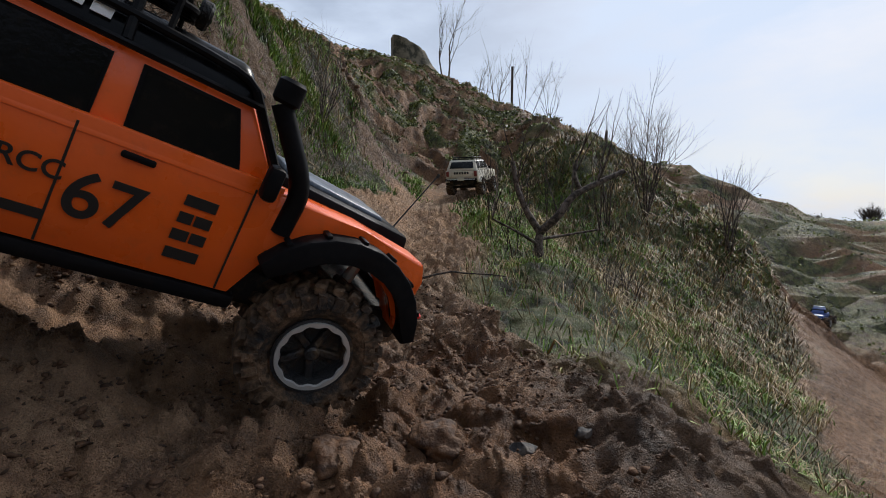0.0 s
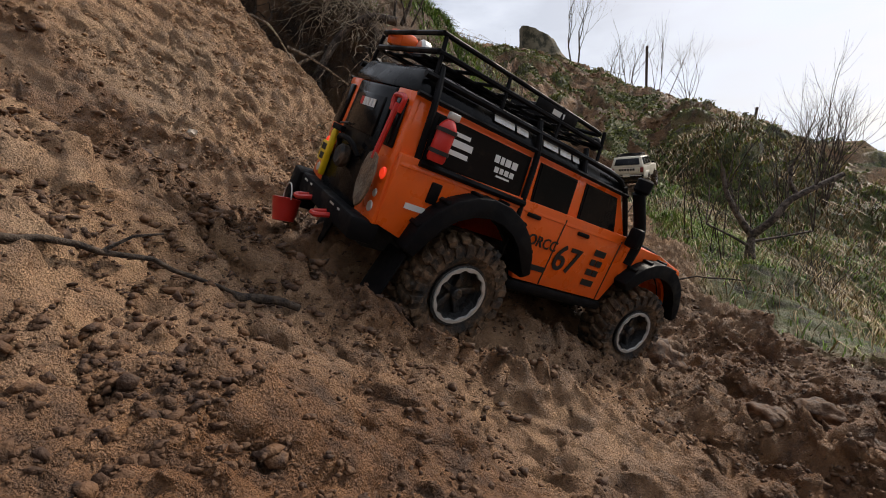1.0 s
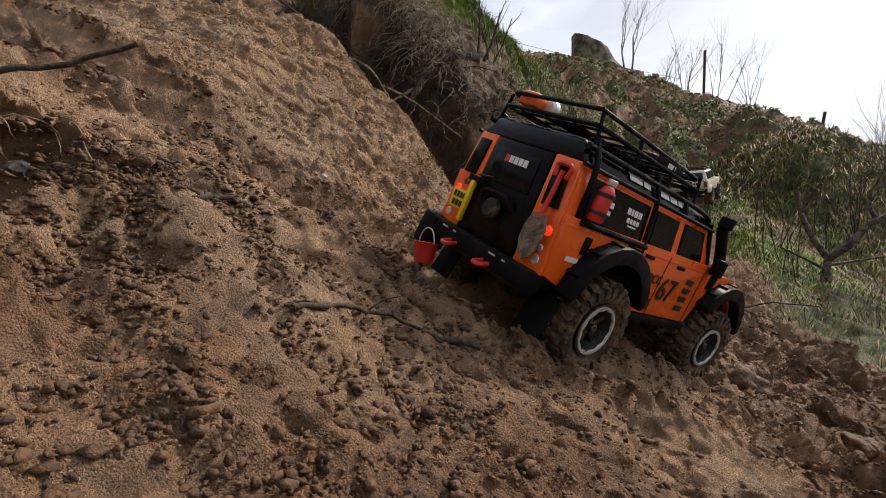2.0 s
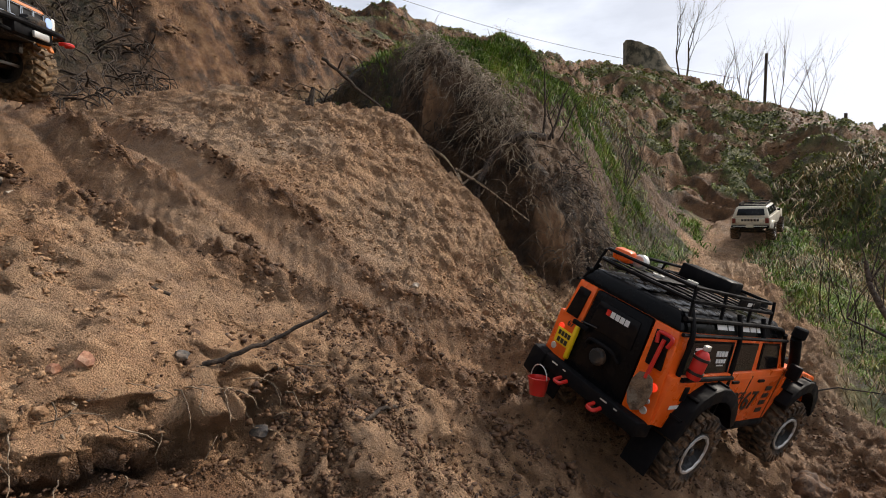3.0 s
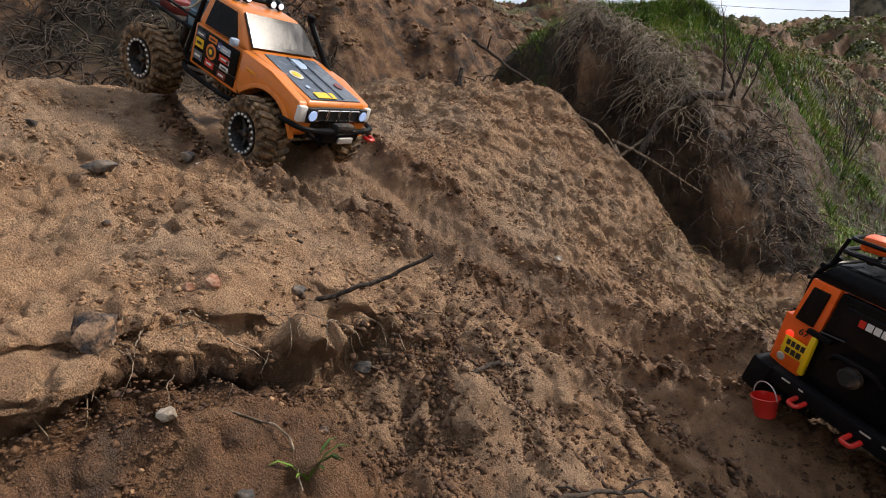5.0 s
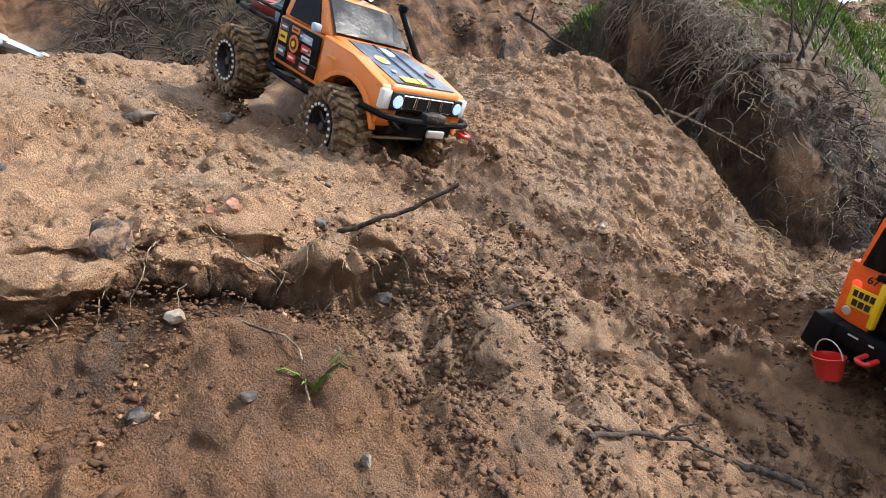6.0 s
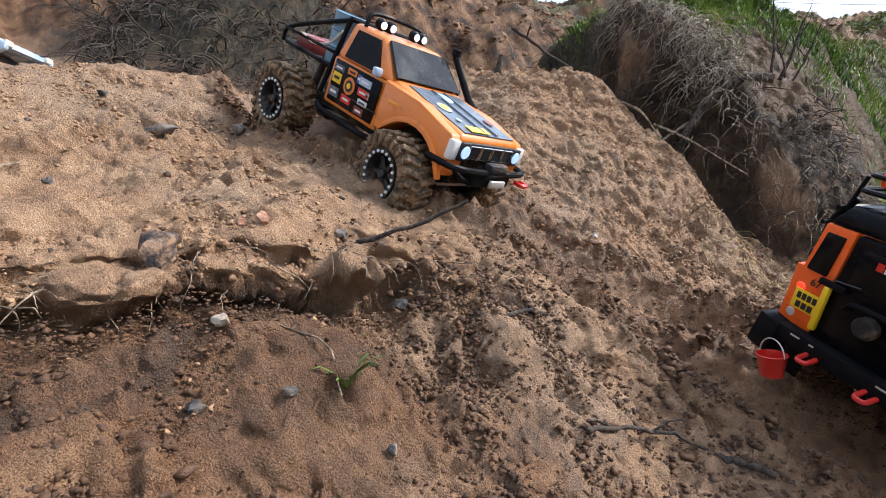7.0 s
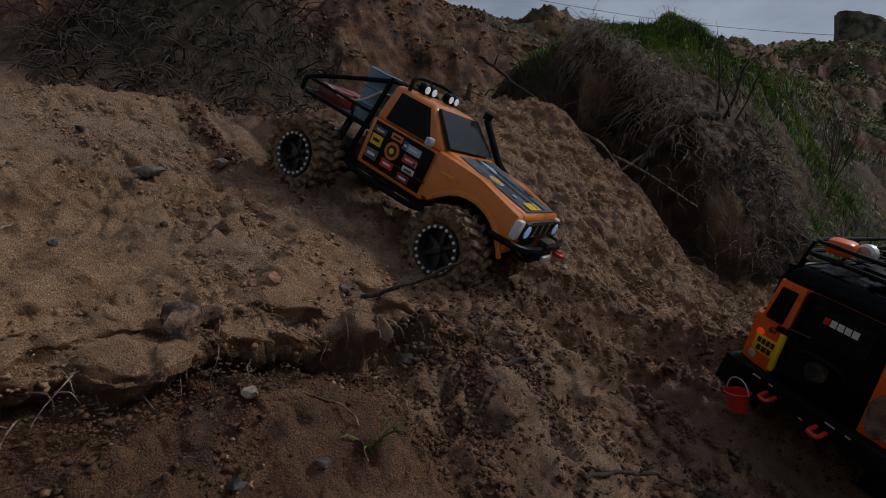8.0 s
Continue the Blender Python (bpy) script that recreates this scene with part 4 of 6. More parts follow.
    for s in (-1, 1):
        part("tow_hook", tube(round_path([(-0.150, s * 0.040, 0.018), (-0.168, s * 0.040, 0.014), (-0.168, s * 0.028, 0.014), (-0.152, s * 0.028, 0.018)]), 0.003, 7), M_RED, rb)
    for s in (-1, 1):
        part("bumper_rib", bars((0.012, 0.006), 0.002, 0.012, face_back(-0.1545, s * 0.05, 0.031)), M_STEEL, rb)
    # bucket that hangs plumb from the rear bumper
    bucket = part("bucket", lathe([(-0.026, 0.0002), (-0.026, 0.0125), (0.0, 0.0168), (0.0015, 0.0178), (0.0022, 0.0165), (-0.023, 0.0115), (-0.023, 0.0002)], 24, None, (0, 0, 0), "z"), M_RED, car, "small red metal bucket on a wire handle")
    part("bucket_handle", tube([(0.0, 0.0172 * math.cos(a), 0.022 * math.sin(a)) for a in [math.pi * k / 14 for k in range(15)]], 0.0009, 5), M_STEEL, bucket)
    bucket.matrix_basis = Matrix.Translation((-0.166, 0.068, -0.002)) @ pose(0, 0, 0, -17, -4, 0)
    # chassis
    part("floor_pan", box(0.150, 0, 0.016, 0.55, 0.150, 0.030, 0.006), M_CHASSIS, car)
    part("skid", box(0.150, 0, -0.008, 0.30, 0.060, 0.028, 0.008), M_CHASSIS, car)
    for x in (REAR, FRONT):
        ax = part("axle", tube([(x, -0.086, AXLE), (x, 0.086, AXLE)], 0.009, 10), M_CHASSIS, car)
        part("differential", disc(x, 0.018, AXLE, 0.022, 0.034, "x", 16), M_CHASSIS, ax)
        for s in (-1, 1):
            part("damper", tube([(x + 0.012, s * 0.062, AXLE), (x + 0.026 * (1 if x > 0.1 else -1), s * 0.066, 0.075)], 0.006, 8), M_STEEL, ax)
            part("link", tube([(x, s * 0.045, AXLE), (0.158 + (x - 0.158) * 0.35, s * 0.030, 0.0)], 0.0035, 7), M_CHASSIS, ax)
    # roof rack
    rack = part("roof_rack", tube(round_path([(-0.122, -0.080, 0.210), (0.150, -0.080, 0.208), (0.150, 0.080, 0.208), (-0.122, 0.080, 0.210), (-0.122, -0.080, 0.210)], 4, 0.08), 0.003, 7), M_BLACK, car, "black tube roof rack with slatted tray")
    part("upper_rail", tube(round_path([(-0.122, -0.076, 0.228), (0.142, -0.076, 0.222), (0.142, 0.076, 0.222), (-0.122, 0.076, 0.228), (-0.122, -0.076, 0.228)], 4, 0.08), 0.0027, 7), M_BLACK, rack)
    for s in (-1, 1):
        for x in (-0.118, -0.030, 0.058, 0.140):
            part("upright", tube([(x, s * 0.084, 0.188), (x, s * 0.080, 0.210), (x, s * 0.076, 0.226)], 0.0024, 6), M_BLACK, rack)
        part("side_print", bars((0.020,), 0.006, 0.002, face_y(0.052, s * 0.0795, 0.216, s)), M_WHITE, rack)
    part("side_board", box(0.050, -0.0785, 0.2155, 0.070, 0.002, 0.014, 0.0005), M_BLACK, rack)
    for k in range(9):
        part("slat", box(-0.105 + k * 0.031, 0, 0.2085, 0.008, 0.156, 0.002, 0.0005), M_BLACK, rack)
    for y in (-0.045, 0, 0.045):
        part("runner", box(0.014, y, 0.2060, 0.268, 0.007, 0.003, 0.0005), M_BLACK, rack)
    tray = part("tray_plate", box(-0.030, 0.004, 0.2115, 0.150, 0.034, 0.003, 0.001), M_BLACK, rack)
    for x in (-0.075, 0.028):
        part("shackle", lathe([(-0.0015, 0.0055), (-0.0015, 0.0085), (0.0015, 0.0085), (0.0015, 0.0055)], 18, None, (x, 0.004, 0.2155), "z"), M_STEEL, tray)
    part("luggage_case", box(0.108, 0.018, 0.222, 0.046, 0.092, 0.026, 0.004), M_BLACK, rack, "black ribbed luggage case")
    part("strap_bag", box(-0.104, 0.052, 0.226, 0.028, 0.030, 0.020, 0.006, Matrix.Rotation(radians(15), 3, "Z")), M_ORANGE, rack, "orange rolled strap")
    part("strap_reel", disc(-0.084, 0.034, 0.224, 0.012, 0.014, "x", 16), M_STEEL, rack)
    for y in (-0.055, -0.02, 0.02, 0.055):
        part("rack_lamp", disc(0.156, y, 0.212, 0.009, 0.010, "x", 14), M_CHASSIS, rack)
    wheels = []
    for x, nm in ((REAR, "rear_wheel"), (FRONT, "front_wheel")):
        for s in (-1, 1):
            w = build_wheel(car, nm, 0.0665, 0.050, 0.0335, M_TYRE, M_STEEL, s, 24, 5, int(x * 100) + s)
            wheels.append((w, x, s * 0.100))
    return car, wheels


offroader, offroader_wheels = build_offroader()

# ---- amber toy pickup with flat tray ----
P_REAR, P_FRONT, P_AXLE = -0.034, 0.292, -0.008


def build_pickup():
    car = thing("toy_pickup_truck", "amber orange scale model pickup with oversized sandy tyres and tube tray", "toy car")
    # cab
    low = [(0.066, -0.096, 0.032), (0.212, -0.096, 0.032), (0.212, 0.096, 0.032), (0.066, 0.096, 0.032)]
    high = [(0.064, -0.092, 0.112), (0.214, -0.090, 0.112), (0.214, 0.090, 0.112), (0.064, 0.092, 0.112)]
    cab = part("cab", hexa(low, high, 0.005), M_AMBER, car, "amber orange cab")
    top_low = [(0.064, -0.090, 0.110), (0.212, -0.088, 0.112), (0.212, 0.088, 0.112), (0.064, 0.090, 0.110)]
    top_high = [(0.070, -0.074, 0.174), (0.152, -0.072, 0.172), (0.152, 0.072, 0.172), (0.070, 0.074, 0.174)]
    part("roof", hexa(top_low, top_high, 0.008), M_AMBER, car)
    for s in (-1, 1):
        def at(x, z, o):
            return (x, s * (0.0895 - (z - 0.112) * 0.262 + o), z)
        pts = [(0.086, 0.116), (0.180, 0.116), (0.148, 0.164), (0.088, 0.164)]
        win = part("side_window", hexa([at(x, z, -0.002) for x, z in pts], [at(x, z, 0.0012) for x, z in pts], 0), M_GLASS, car, "dark open side window")
        door = part("door", box(0.139, s * 0.0962, 0.074, 0.124, 0.003, 0.070, 0.002), M_ROOF, car, "black door covered in round and square stickers")
        for x, z, w, h, m in ((0.093, 0.097, 0.026, 0.010, M_GREYBLUE), (0.092, 0.080, 0.023, 0.017, M_YELLOW), (0.128, 0.100, 0.024, 0.010, M_AMBER), (0.165, 0.095, 0.030, 0.012, M_PALEBLUE), (0.148, 0.096, 0.010, 0.014, M_NAVY),
                              (0.166, 0.078, 0.028, 0.012, M_RED), (0.176, 0.077, 0.010, 0.010, M_WHITE), (0.170, 0.063, 0.024, 0.009, M_WHITE), (0.092, 0.056, 0.026, 0.016, M_GREYBLUE), (0.128, 0.054, 0.026, 0.013, M_RED), (0.166, 0.048, 0.024, 0.012, M_CASE)):
            st = part("sticker", box(x, s * 0.0981, z, w, 0.0008, h, 0), m, door)
            part("sticker_print", bars((w * 0.62,), h * 0.28, 0.001, face_y(x, s * 0.0989, z, s)), M_INK if m in (M_YELLOW, M_WHITE, M_AMBER) else M_WHITE, st)
        badge = part("badge", disc(0.128, s * 0.0981, 0.077, 0.0145, 0.001, "y", 24), M_AMBER, door, "round amber badge")
        part("badge_centre", disc(0.128, s * 0.0988, 0.077, 0.0095, 0.0008, "y", 18), M_INK, badge)
        part("badge_mark", disc(0.128, s * 0.0994, 0.077, 0.0050, 0.0006, "y", 9), M_YELLOW, badge)
        part("rub_strip", box(0.168, s * 0.0975, 0.060, 0.250 * 0.3, 0.002, 0.002, 0), M_INK, car)
        part("side_marker", box(0.236, s * 0.0955, 0.088, 0.024, 0.003, 0.006, 0.0015), M_AMBERLENS, car)
        part("mirror", box(0.186, s * 0.100, 0.120, 0.010, 0.016, 0.014, 0.003), M_PALEBLUE if s < 0 else M_BLACK, car)
        # front wing with arch
        prof = [(0.206, 0.038), (0.222, 0.044)] + arch(P_FRONT, 0.0, 0.078, 146, 20, 9) + [(0.372, 0.040), (0.376, 0.078), (0.366, 0.092), (0.288, 0.110), (0.206, 0.116)]
        part("front_wing", slab(prof, s * 0.060, s * 0.096, 0.006), M_AMBER, car)
        lip = arch(P_FRONT, 0.0, 0.083, 150, 16, 10) + arch(P_FRONT, 0.0, 0.077, 16, 150, 10)
        part("arch_lip", slab(lip, s * 0.090, s * 0.101, 0.002), M_AMBER, car)
        part("sill_bar", tube(round_path([(0.050, s * 0.092, 0.022), (0.070, s * 0.104, 0.018), (0.200, s * 0.104, 0.018), (0.222, s * 0.092, 0.022)]), 0.005, 8), M_BLACK, car)
        part("headlamp_corner", box(0.371, s * 0.089, 0.072, 0.012, 0.018, 0.030, 0.003), M_WHITE, car)
        lamp = part("headlamp", box(0.377, s * 0.070, 0.072, 0.008, 0.022, 0.028, 0.002), M_INK, car)
        part("bulb", disc(0.381, s * 0.070, 0.072, 0.0098, 0.004, "x", 18), M_LENS, lamp, "lit blue-white bulb")
    part("windscreen", hexa([(0.2095, -0.081, 0.122), (0.1580, -0.069, 0.167), (0.1580, 0.069, 0.167), (0.2095, 0.081, 0.122)], [(0.2140, -0.081, 0.1245), (0.1625, -0.069, 0.1700), (0.1625, 0.069, 0.1700), (0.2140, 0.081, 0.1245)], 0.0), M_SCREEN, car, "smoked windscreen")
    part("rear_screen", box(0.064, 0, 0.140, 0.004, 0.130, 0.040, 0.001), M_GLASS, car)
    hood = part("bonnet", hexa([(0.206, -0.086, 0.100), (0.374, -0.082, 0.080), (0.374, 0.082, 0.080), (0.206, 0.086, 0.100)], [(0.208, -0.082, 0.121), (0.370, -0.078, 0.095), (0.370, 0.078, 0.095), (0.208, 0.082, 0.121)], 0.006), M_AMBER, car)
    zs = lambda x: 0.1215 - (x - 0.208) * 0.1605
    part("bonnet_wrap", hexa([(0.226, -0.064, zs(0.226)), (0.366, -0.068, zs(0.366)), (0.366, 0.068, zs(0.366)), (0.226, 0.064, zs(0.226))], [(0.226, -0.064, zs(0.226) + 0.0012), (0.366, -0.068, zs(0.366) + 0.0012), (0.366, 0.068, zs(0.366) + 0.0012), (0.226, 0.064, zs(0.226) + 0.0012)], 0), M_GREYBLUE, hood, "worn slate blue bonnet wrap with round decals")
    for y in (-0.012, 0.020):
        part("bonnet_rib", hexa([(0.228, y - 0.004, zs(0.228)), (0.364, y - 0.004, zs(0.364)), (0.364, y + 0.004, zs(0.364)), (0.228, y + 0.004, zs(0.228))], [(0.230, y - 0.002, zs(0.230) + 0.004), (0.362, y - 0.002, zs(0.362) + 0.004), (0.362, y + 0.002, zs(0.362) + 0.004), (0.230, y + 0.002, zs(0.230) + 0.004)], 0), M_GREYBLUE, hood)
    lie = Matrix.Rotation(radians(9.1), 4, "Y")
    for x, y, r, m in ((0.250, 0.000, 0.017, M_PALEBLUE), (0.290, -0.040, 0.014, M_CREAM), (0.290, -0.040, 0.009, M_YELLOW), (0.318, 0.048, 0.010, M_CASE), (0.330, -0.046, 0.005, M_PALEBLUE)):
        d = disc(0, 0, 0, r, 0.0008, "z", 22)
        bmesh.ops.transform(d, matrix=Matrix.Translation((x, y, zs(x) + (0.0022 if r > 0.01 else 0.003))) @ lie, verts=d.verts)
        part("decal", d, m, hood)
    part("front_plate", box(0.355, -0.024, zs(0.355) + 0.0030, 0.018, 0.050, 0.001, 0, Matrix.Rotation(radians(9.1), 3, "Y")), M_YELLOW, hood, "yellow strip plate")
    part("grille", box(0.374, 0, 0.072, 0.008, 0.118, 0.028, 0.002), M_INK, car)
    for y in (-0.045, -0.015, 0.015, 0.045):
        part("grille_frame", tube([(0.3795, y - 0.013, 0.062), (0.3795, y + 0.013, 0.062), (0.3795, y + 0.013, 0.082), (0.3795, y - 0.013, 0.082), (0.3795, y - 0.013, 0.062)], 0.0011, 5), M_CHROME, car)
    bumper = part("front_bumper", tube(round_path([(0.340, -0.104, 0.050), (0.398, -0.092, 0.050), (0.404, 0.092, 0.050), (0.346, 0.112, 0.050)]), 0.0052, 8), M_BLACK, car, "black tube bumper")
    part("lower_bar", tube(round_path([(0.360, -0.070, 0.046), (0.394, -0.060, 0.028), (0.394, 0.060, 0.028), (0.360, 0.070, 0.046)]), 0.004, 8), M_BLACK, bumper)
    part("winch_plate", box(0.390, 0, 0.038, 0.020, 0.100, 0.022, 0.003), M_BLACK, bumper)
    part("winch", box(0.398, 0.000, 0.058, 0.018, 0.050, 0.014, 0.005), M_CHASSIS, bumper)
    part("fairlead", box(0.406, 0.006, 0.034, 0.006, 0.040, 0.012, 0.002), M_STEEL, bumper)
    part("tow_hook", tube(round_path([(0.398, 0.072, 0.036), (0.414, 0.072, 0.036), (0.414, 0.088, 0.036), (0.398, 0.090, 0.036)]), 0.004, 7), M_RED, bumper)
    # snorkel on the left side
    part("snorkel", tube(round_path([(0.250, 0.092, 0.108), (0.222, 0.100, 0.118), (0.166, 0.090, 0.180)]), 0.0065, 9), M_BLACK, car)
    part("snorkel_head", disc(0.165, 0.090, 0.186, 0.009, 0.014, "z", 14), M_BLACK, car)
    # light bar on the roof
    barb = part("light_bar", tube(round_path([(0.094, -0.070, 0.172), (0.090, -0.064, 0.198), (0.090, 0.064, 0.198), (0.094, 0.070, 0.172)]), 0.0035, 8), M_BLACK, car)
    for y in (-0.048, -0.026, 0.034, 0.054):
        lamp = part("spot_lamp", disc(0.104, y, 0.184, 0.0098, 0.014, "x", 16), M_BLACK, barb)
        part("lens", disc(0.112, y, 0.184, 0.0062, 0.003, "x", 16), M_LAMP, lamp, "lit white lens")
    # tray of bars behind the cab
    tray = part("tray_frame", tube(round_path([(0.050, -0.080, 0.088), (-0.115, -0.080, 0.088), (-0.115, 0.080, 0.088), (0.050, 0.080, 0.088)], 4, 0.1), 0.0042, 8), M_BLACK, car, "black tube tray frame")
    for s in (-1, 1):
        part("rear_stay", tube(round_path([(0.058, s * 0.072, 0.172), (-0.010, s * 0.078, 0.150), (-0.118, s * 0.080, 0.112), (-0.118, s * 0.080, 0.086)]), 0.0040, 8), M_BLACK, tray)
        part("roll_hoop_leg", tube([(0.058, s * 0.074, 0.174), (0.040, s * 0.086, 0.040)], 0.0045, 8), M_BLACK, tray)
        part("tray_rail", tube([(0.044, s * 0.081, 0.112), (-0.116, s * 0.081, 0.112)], 0.003, 7), M_BLACK, tray)
    part("roll_hoop", tube([(0.058, -0.074, 0.174), (0.058, 0.074, 0.174)], 0.0045, 8), M_BLACK, tray)
    part("tray_floor", box(-0.035, 0, 0.084, 0.160, 0.152, 0.004, 0.001), M_CHASSIS, tray)
    prof = [(-0.038, 0.0002), (-0.038, 0.026), (-0.030, 0.027), (-0.014, 0.0265), (-0.012, 0.0285), (-0.010, 0.0265), (0.010, 0.0265), (0.012, 0.0285), (0.014, 0.0265), (0.034, 0.027), (0.037, 0.0275), (0.038, 0.025), (0.034, 0.024), (0.034, 0.0002)]
    part("barrel", lathe([(1.2 * a, 1.08 * r) for a, r in prof], 28, None, (0.020, -0.044, 0.133), "z"), M_BARREL, tray, "faded blue ribbed barrel")
    for x, y in ((-0.070, -0.045), (-0.070, 0.005), (-0.028, 0.030)):
        part("tool_case", box(x, y, 0.100, 0.050, 0.044, 0.028, 0.003), M_CASE, tray, "dark red tool case")
    part("cargo_rope", tube(round_path([(0.050, -0.078, 0.150), (0.010, -0.070, 0.118), (-0.020, -0.082, 0.108), (-0.060, -0.080, 0.116)]), 0.0022, 6), M_CREAM, tray)
    # chassis
    part("floor_pan", box(0.160, 0, 0.030, 0.300, 0.110, 0.022, 0.004), M_CHASSIS, car)
    for s in (-1, 1):
        part("chassis_rail", box(0.120, s * 0.040, 0.018, 0.460, 0.012, 0.022, 0.003), M_CHASSIS, car)
    part("inner_front", box(0.300, 0, 0.055, 0.130, 0.110, 0.050, 0.005), M_CHASSIS, car)
    for x in (P_REAR, P_FRONT):
        ax = part("axle", tube([(x, -0.090, P_AXLE), (x, 0.090, P_AXLE)], 0.009, 10), M_CHASSIS, car)
        part("differential", disc(x, 0.0, P_AXLE, 0.022, 0.034, "x", 16), M_CHASSIS, ax)
        for s in (-1, 1):
            part("damper", tube([(x + 0.014, s * 0.066, P_AXLE), (x + 0.030 * (1 if x < 0.1 else -1), s * 0.056, 0.100 if x < 0.1 else 0.075)], 0.0065, 8), M_CHASSIS, ax)
            part("link", tube([(x, s * 0.050, P_AXLE), (0.13 + (x - 0.13) * 0.3, s * 0.030, 0.008)], 0.0036, 7), M_STEEL, ax)
    part("steering_link", tube([(P_FRONT + 0.022, -0.085, P_AXLE - 0.002), (P_FRONT + 0.022, 0.085, P_AXLE - 0.002)], 0.003, 7), M_STEEL, car)
    wheels = []
    for x, nm in ((P_REAR, "rear_wheel"), (P_FRONT, "front_wheel")):
        for s in (-1, 1):
            w = build_wheel(car, nm, 0.0680, 0.060, 0.036, M_TYRE_SAND, M_WHITE, s, 22, 6, int(x * 100) + s + 7, True)
            wheels.append((w, x, s * 0.104))
    return car, wheels


pickup, pickup_wheels = build_pickup()

# ---- parked toy cars ----
def build_wagon():
    car = thing("toy_station_wagon", "cream white scale model estate wagon with roof rack parked on grass", "toy car")
    L, W = 0.42, 0.100
    for s in (-1, 1):
        prof = [(-0.085, 0.040), (-0.07, 0.034)] + arch(0.0, 0.010, 0.056, 155, 25, 8) + [(0.06, 0.032), (0.215, 0.032)] + arch(0.275, 0.010, 0.056, 155, 25, 8) + [(0.338, 0.036), (0.345, 0.075), (0.335, 0.094), (-0.088, 0.100)]
        part("flank", slab(prof, s * (W - 0.014), s * W, 0.003), M_CREAM, car)
        part("flare", slab(arch(0, 0.008, 0.062, 160, 20, 8) + arch(0, 0.008, 0.055, 20, 160, 8), s * (W - 0.012), s * (W + 0.012), 0.002), M_CREAM, car)
    part("body_shell", box(0.13, 0, 0.070, 0.43, 2 * W - 0.02, 0.060, 0.010), M_CREAM, car)
    part("bonnet", hexa([(0.200, -0.090, 0.092), (0.340, -0.088, 0.086), (0.340, 0.088, 0.086), (0.200, 0.090, 0.092)], [(0.205, -0.086, 0.106), (0.334, -0.084, 0.096), (0.334, 0.084, 0.096), (0.205, 0.086, 0.106)], 0.004), M_CREAM, car)
    low = [(-0.090, -0.096, 0.098), (0.215, -0.096, 0.100), (0.215, 0.096, 0.100), (-0.090, 0.096, 0.098)]
    high = [(-0.060, -0.080, 0.160), (0.140, -0.080, 0.160), (0.140, 0.080, 0.160), (-0.060, 0.080, 0.160)]
    part("cabin", hexa(low, high, 0.008), M_CREAM, car)
    part("rear_window", hexa([(-0.0885, -0.074, 0.112), (-0.080, -0.074, 0.112), (-0.080, 0.074, 0.112), (-0.0885, 0.074, 0.112)], [(-0.0700, -0.066, 0.150), (-0.060, -0.066, 0.150), (-0.060, 0.066, 0.150), (-0.0700, 0.066, 0.150)], 0.002), M_SCREEN, car)
    for s in (-1, 1):
        def at(x, z, o):
            return (x, s * (0.0955 - (z - 0.100) * 0.262 + o), z)
        for x0, x1 in ((-0.062, -0.005), (0.005, 0.078), (0.088, 0.172)):
            t1 = min(x1, 0.140 - 0.006)
            pts = [(x0, 0.110), (x1, 0.110), (t1, 0.152), (x0 + 0.004, 0.152)]
            part("side_window", hexa([at(x, z, -0.002) for x, z in pts], [at(x, z, 0.0015) for x, z in pts], 0), M_SCREEN, car)
        part("tail_lamp", box(-0.089, s * 0.086, 0.080, 0.006, 0.018, 0.030, 0.002), M_CASE, car)
        part("mirror", box(0.172, s * 0.106, 0.112, 0.010, 0.016, 0.012, 0.002), M_BLACK, car)
    part("tailgate", box(-0.090, 0, 0.078, 0.005, 0.150, 0.036, 0.003), M_CREAM, car)
    part("tailgate_lettering", bars((0.012,) * 6, 0.013, 0.004, face_back(-0.0932, 0, 0.084)), M_INK, car, "dark block lettering")
    bumper = part("rear_bumper", box(-0.096, 0, 0.046, 0.014, 0.196, 0.014, 0.003), M_BLACK, car, "dark bumper with pale strip")
    part("bumper_strip", box(-0.1035, 0.048, 0.048, 0.002, 0.080, 0.004, 0), M_WHITE, bumper)
    part("bumper_strip", box(-0.1035, -0.048, 0.048, 0.002, 0.080, 0.004, 0), M_WHITE, bumper)
    part("rear_plate", box(-0.1042, 0, 0.050, 0.002, 0.040, 0.018, 0.001), M_CREAM, bumper)
    rack = part("roof_rack", tube(round_path([(-0.045, -0.070, 0.176), (0.110, -0.070, 0.176), (0.110, 0.070, 0.176), (-0.045, 0.070, 0.176), (-0.045, -0.070, 0.176)], 3, 0.1), 0.003, 6), M_BLACK, car, "black tube roof rack")
    part("lower_rail", tube(round_path([(-0.045, -0.070, 0.166), (0.110, -0.070, 0.166), (0.110, 0.070, 0.166), (-0.045, 0.070, 0.166), (-0.045, -0.070, 0.166)], 3, 0.1), 0.003, 6), M_BLACK, rack)
    for x in (-0.02, 0.02, 0.06, 0.095):
        part("slat", tube([(x, -0.070, 0.166), (x, 0.070, 0.166)], 0.002, 6), M_BLACK, rack)
        for s in (-1, 1):
            part("upright", tube([(x, s * 0.070, 0.158), (x, s * 0.070, 0.177)], 0.002, 6), M_BLACK, rack)
    part("floor_pan", box(0.13, 0, 0.026, 0.40, 0.120, 0.024, 0.004), M_CHASSIS, car)
    for x, nm in ((0.0, "rear_wheel"), (0.275, "front_wheel")):
        part("axle", tube([(x, -0.08, 0.0), (x, 0.08, 0.0)], 0.008, 8), M_CHASSIS, car)
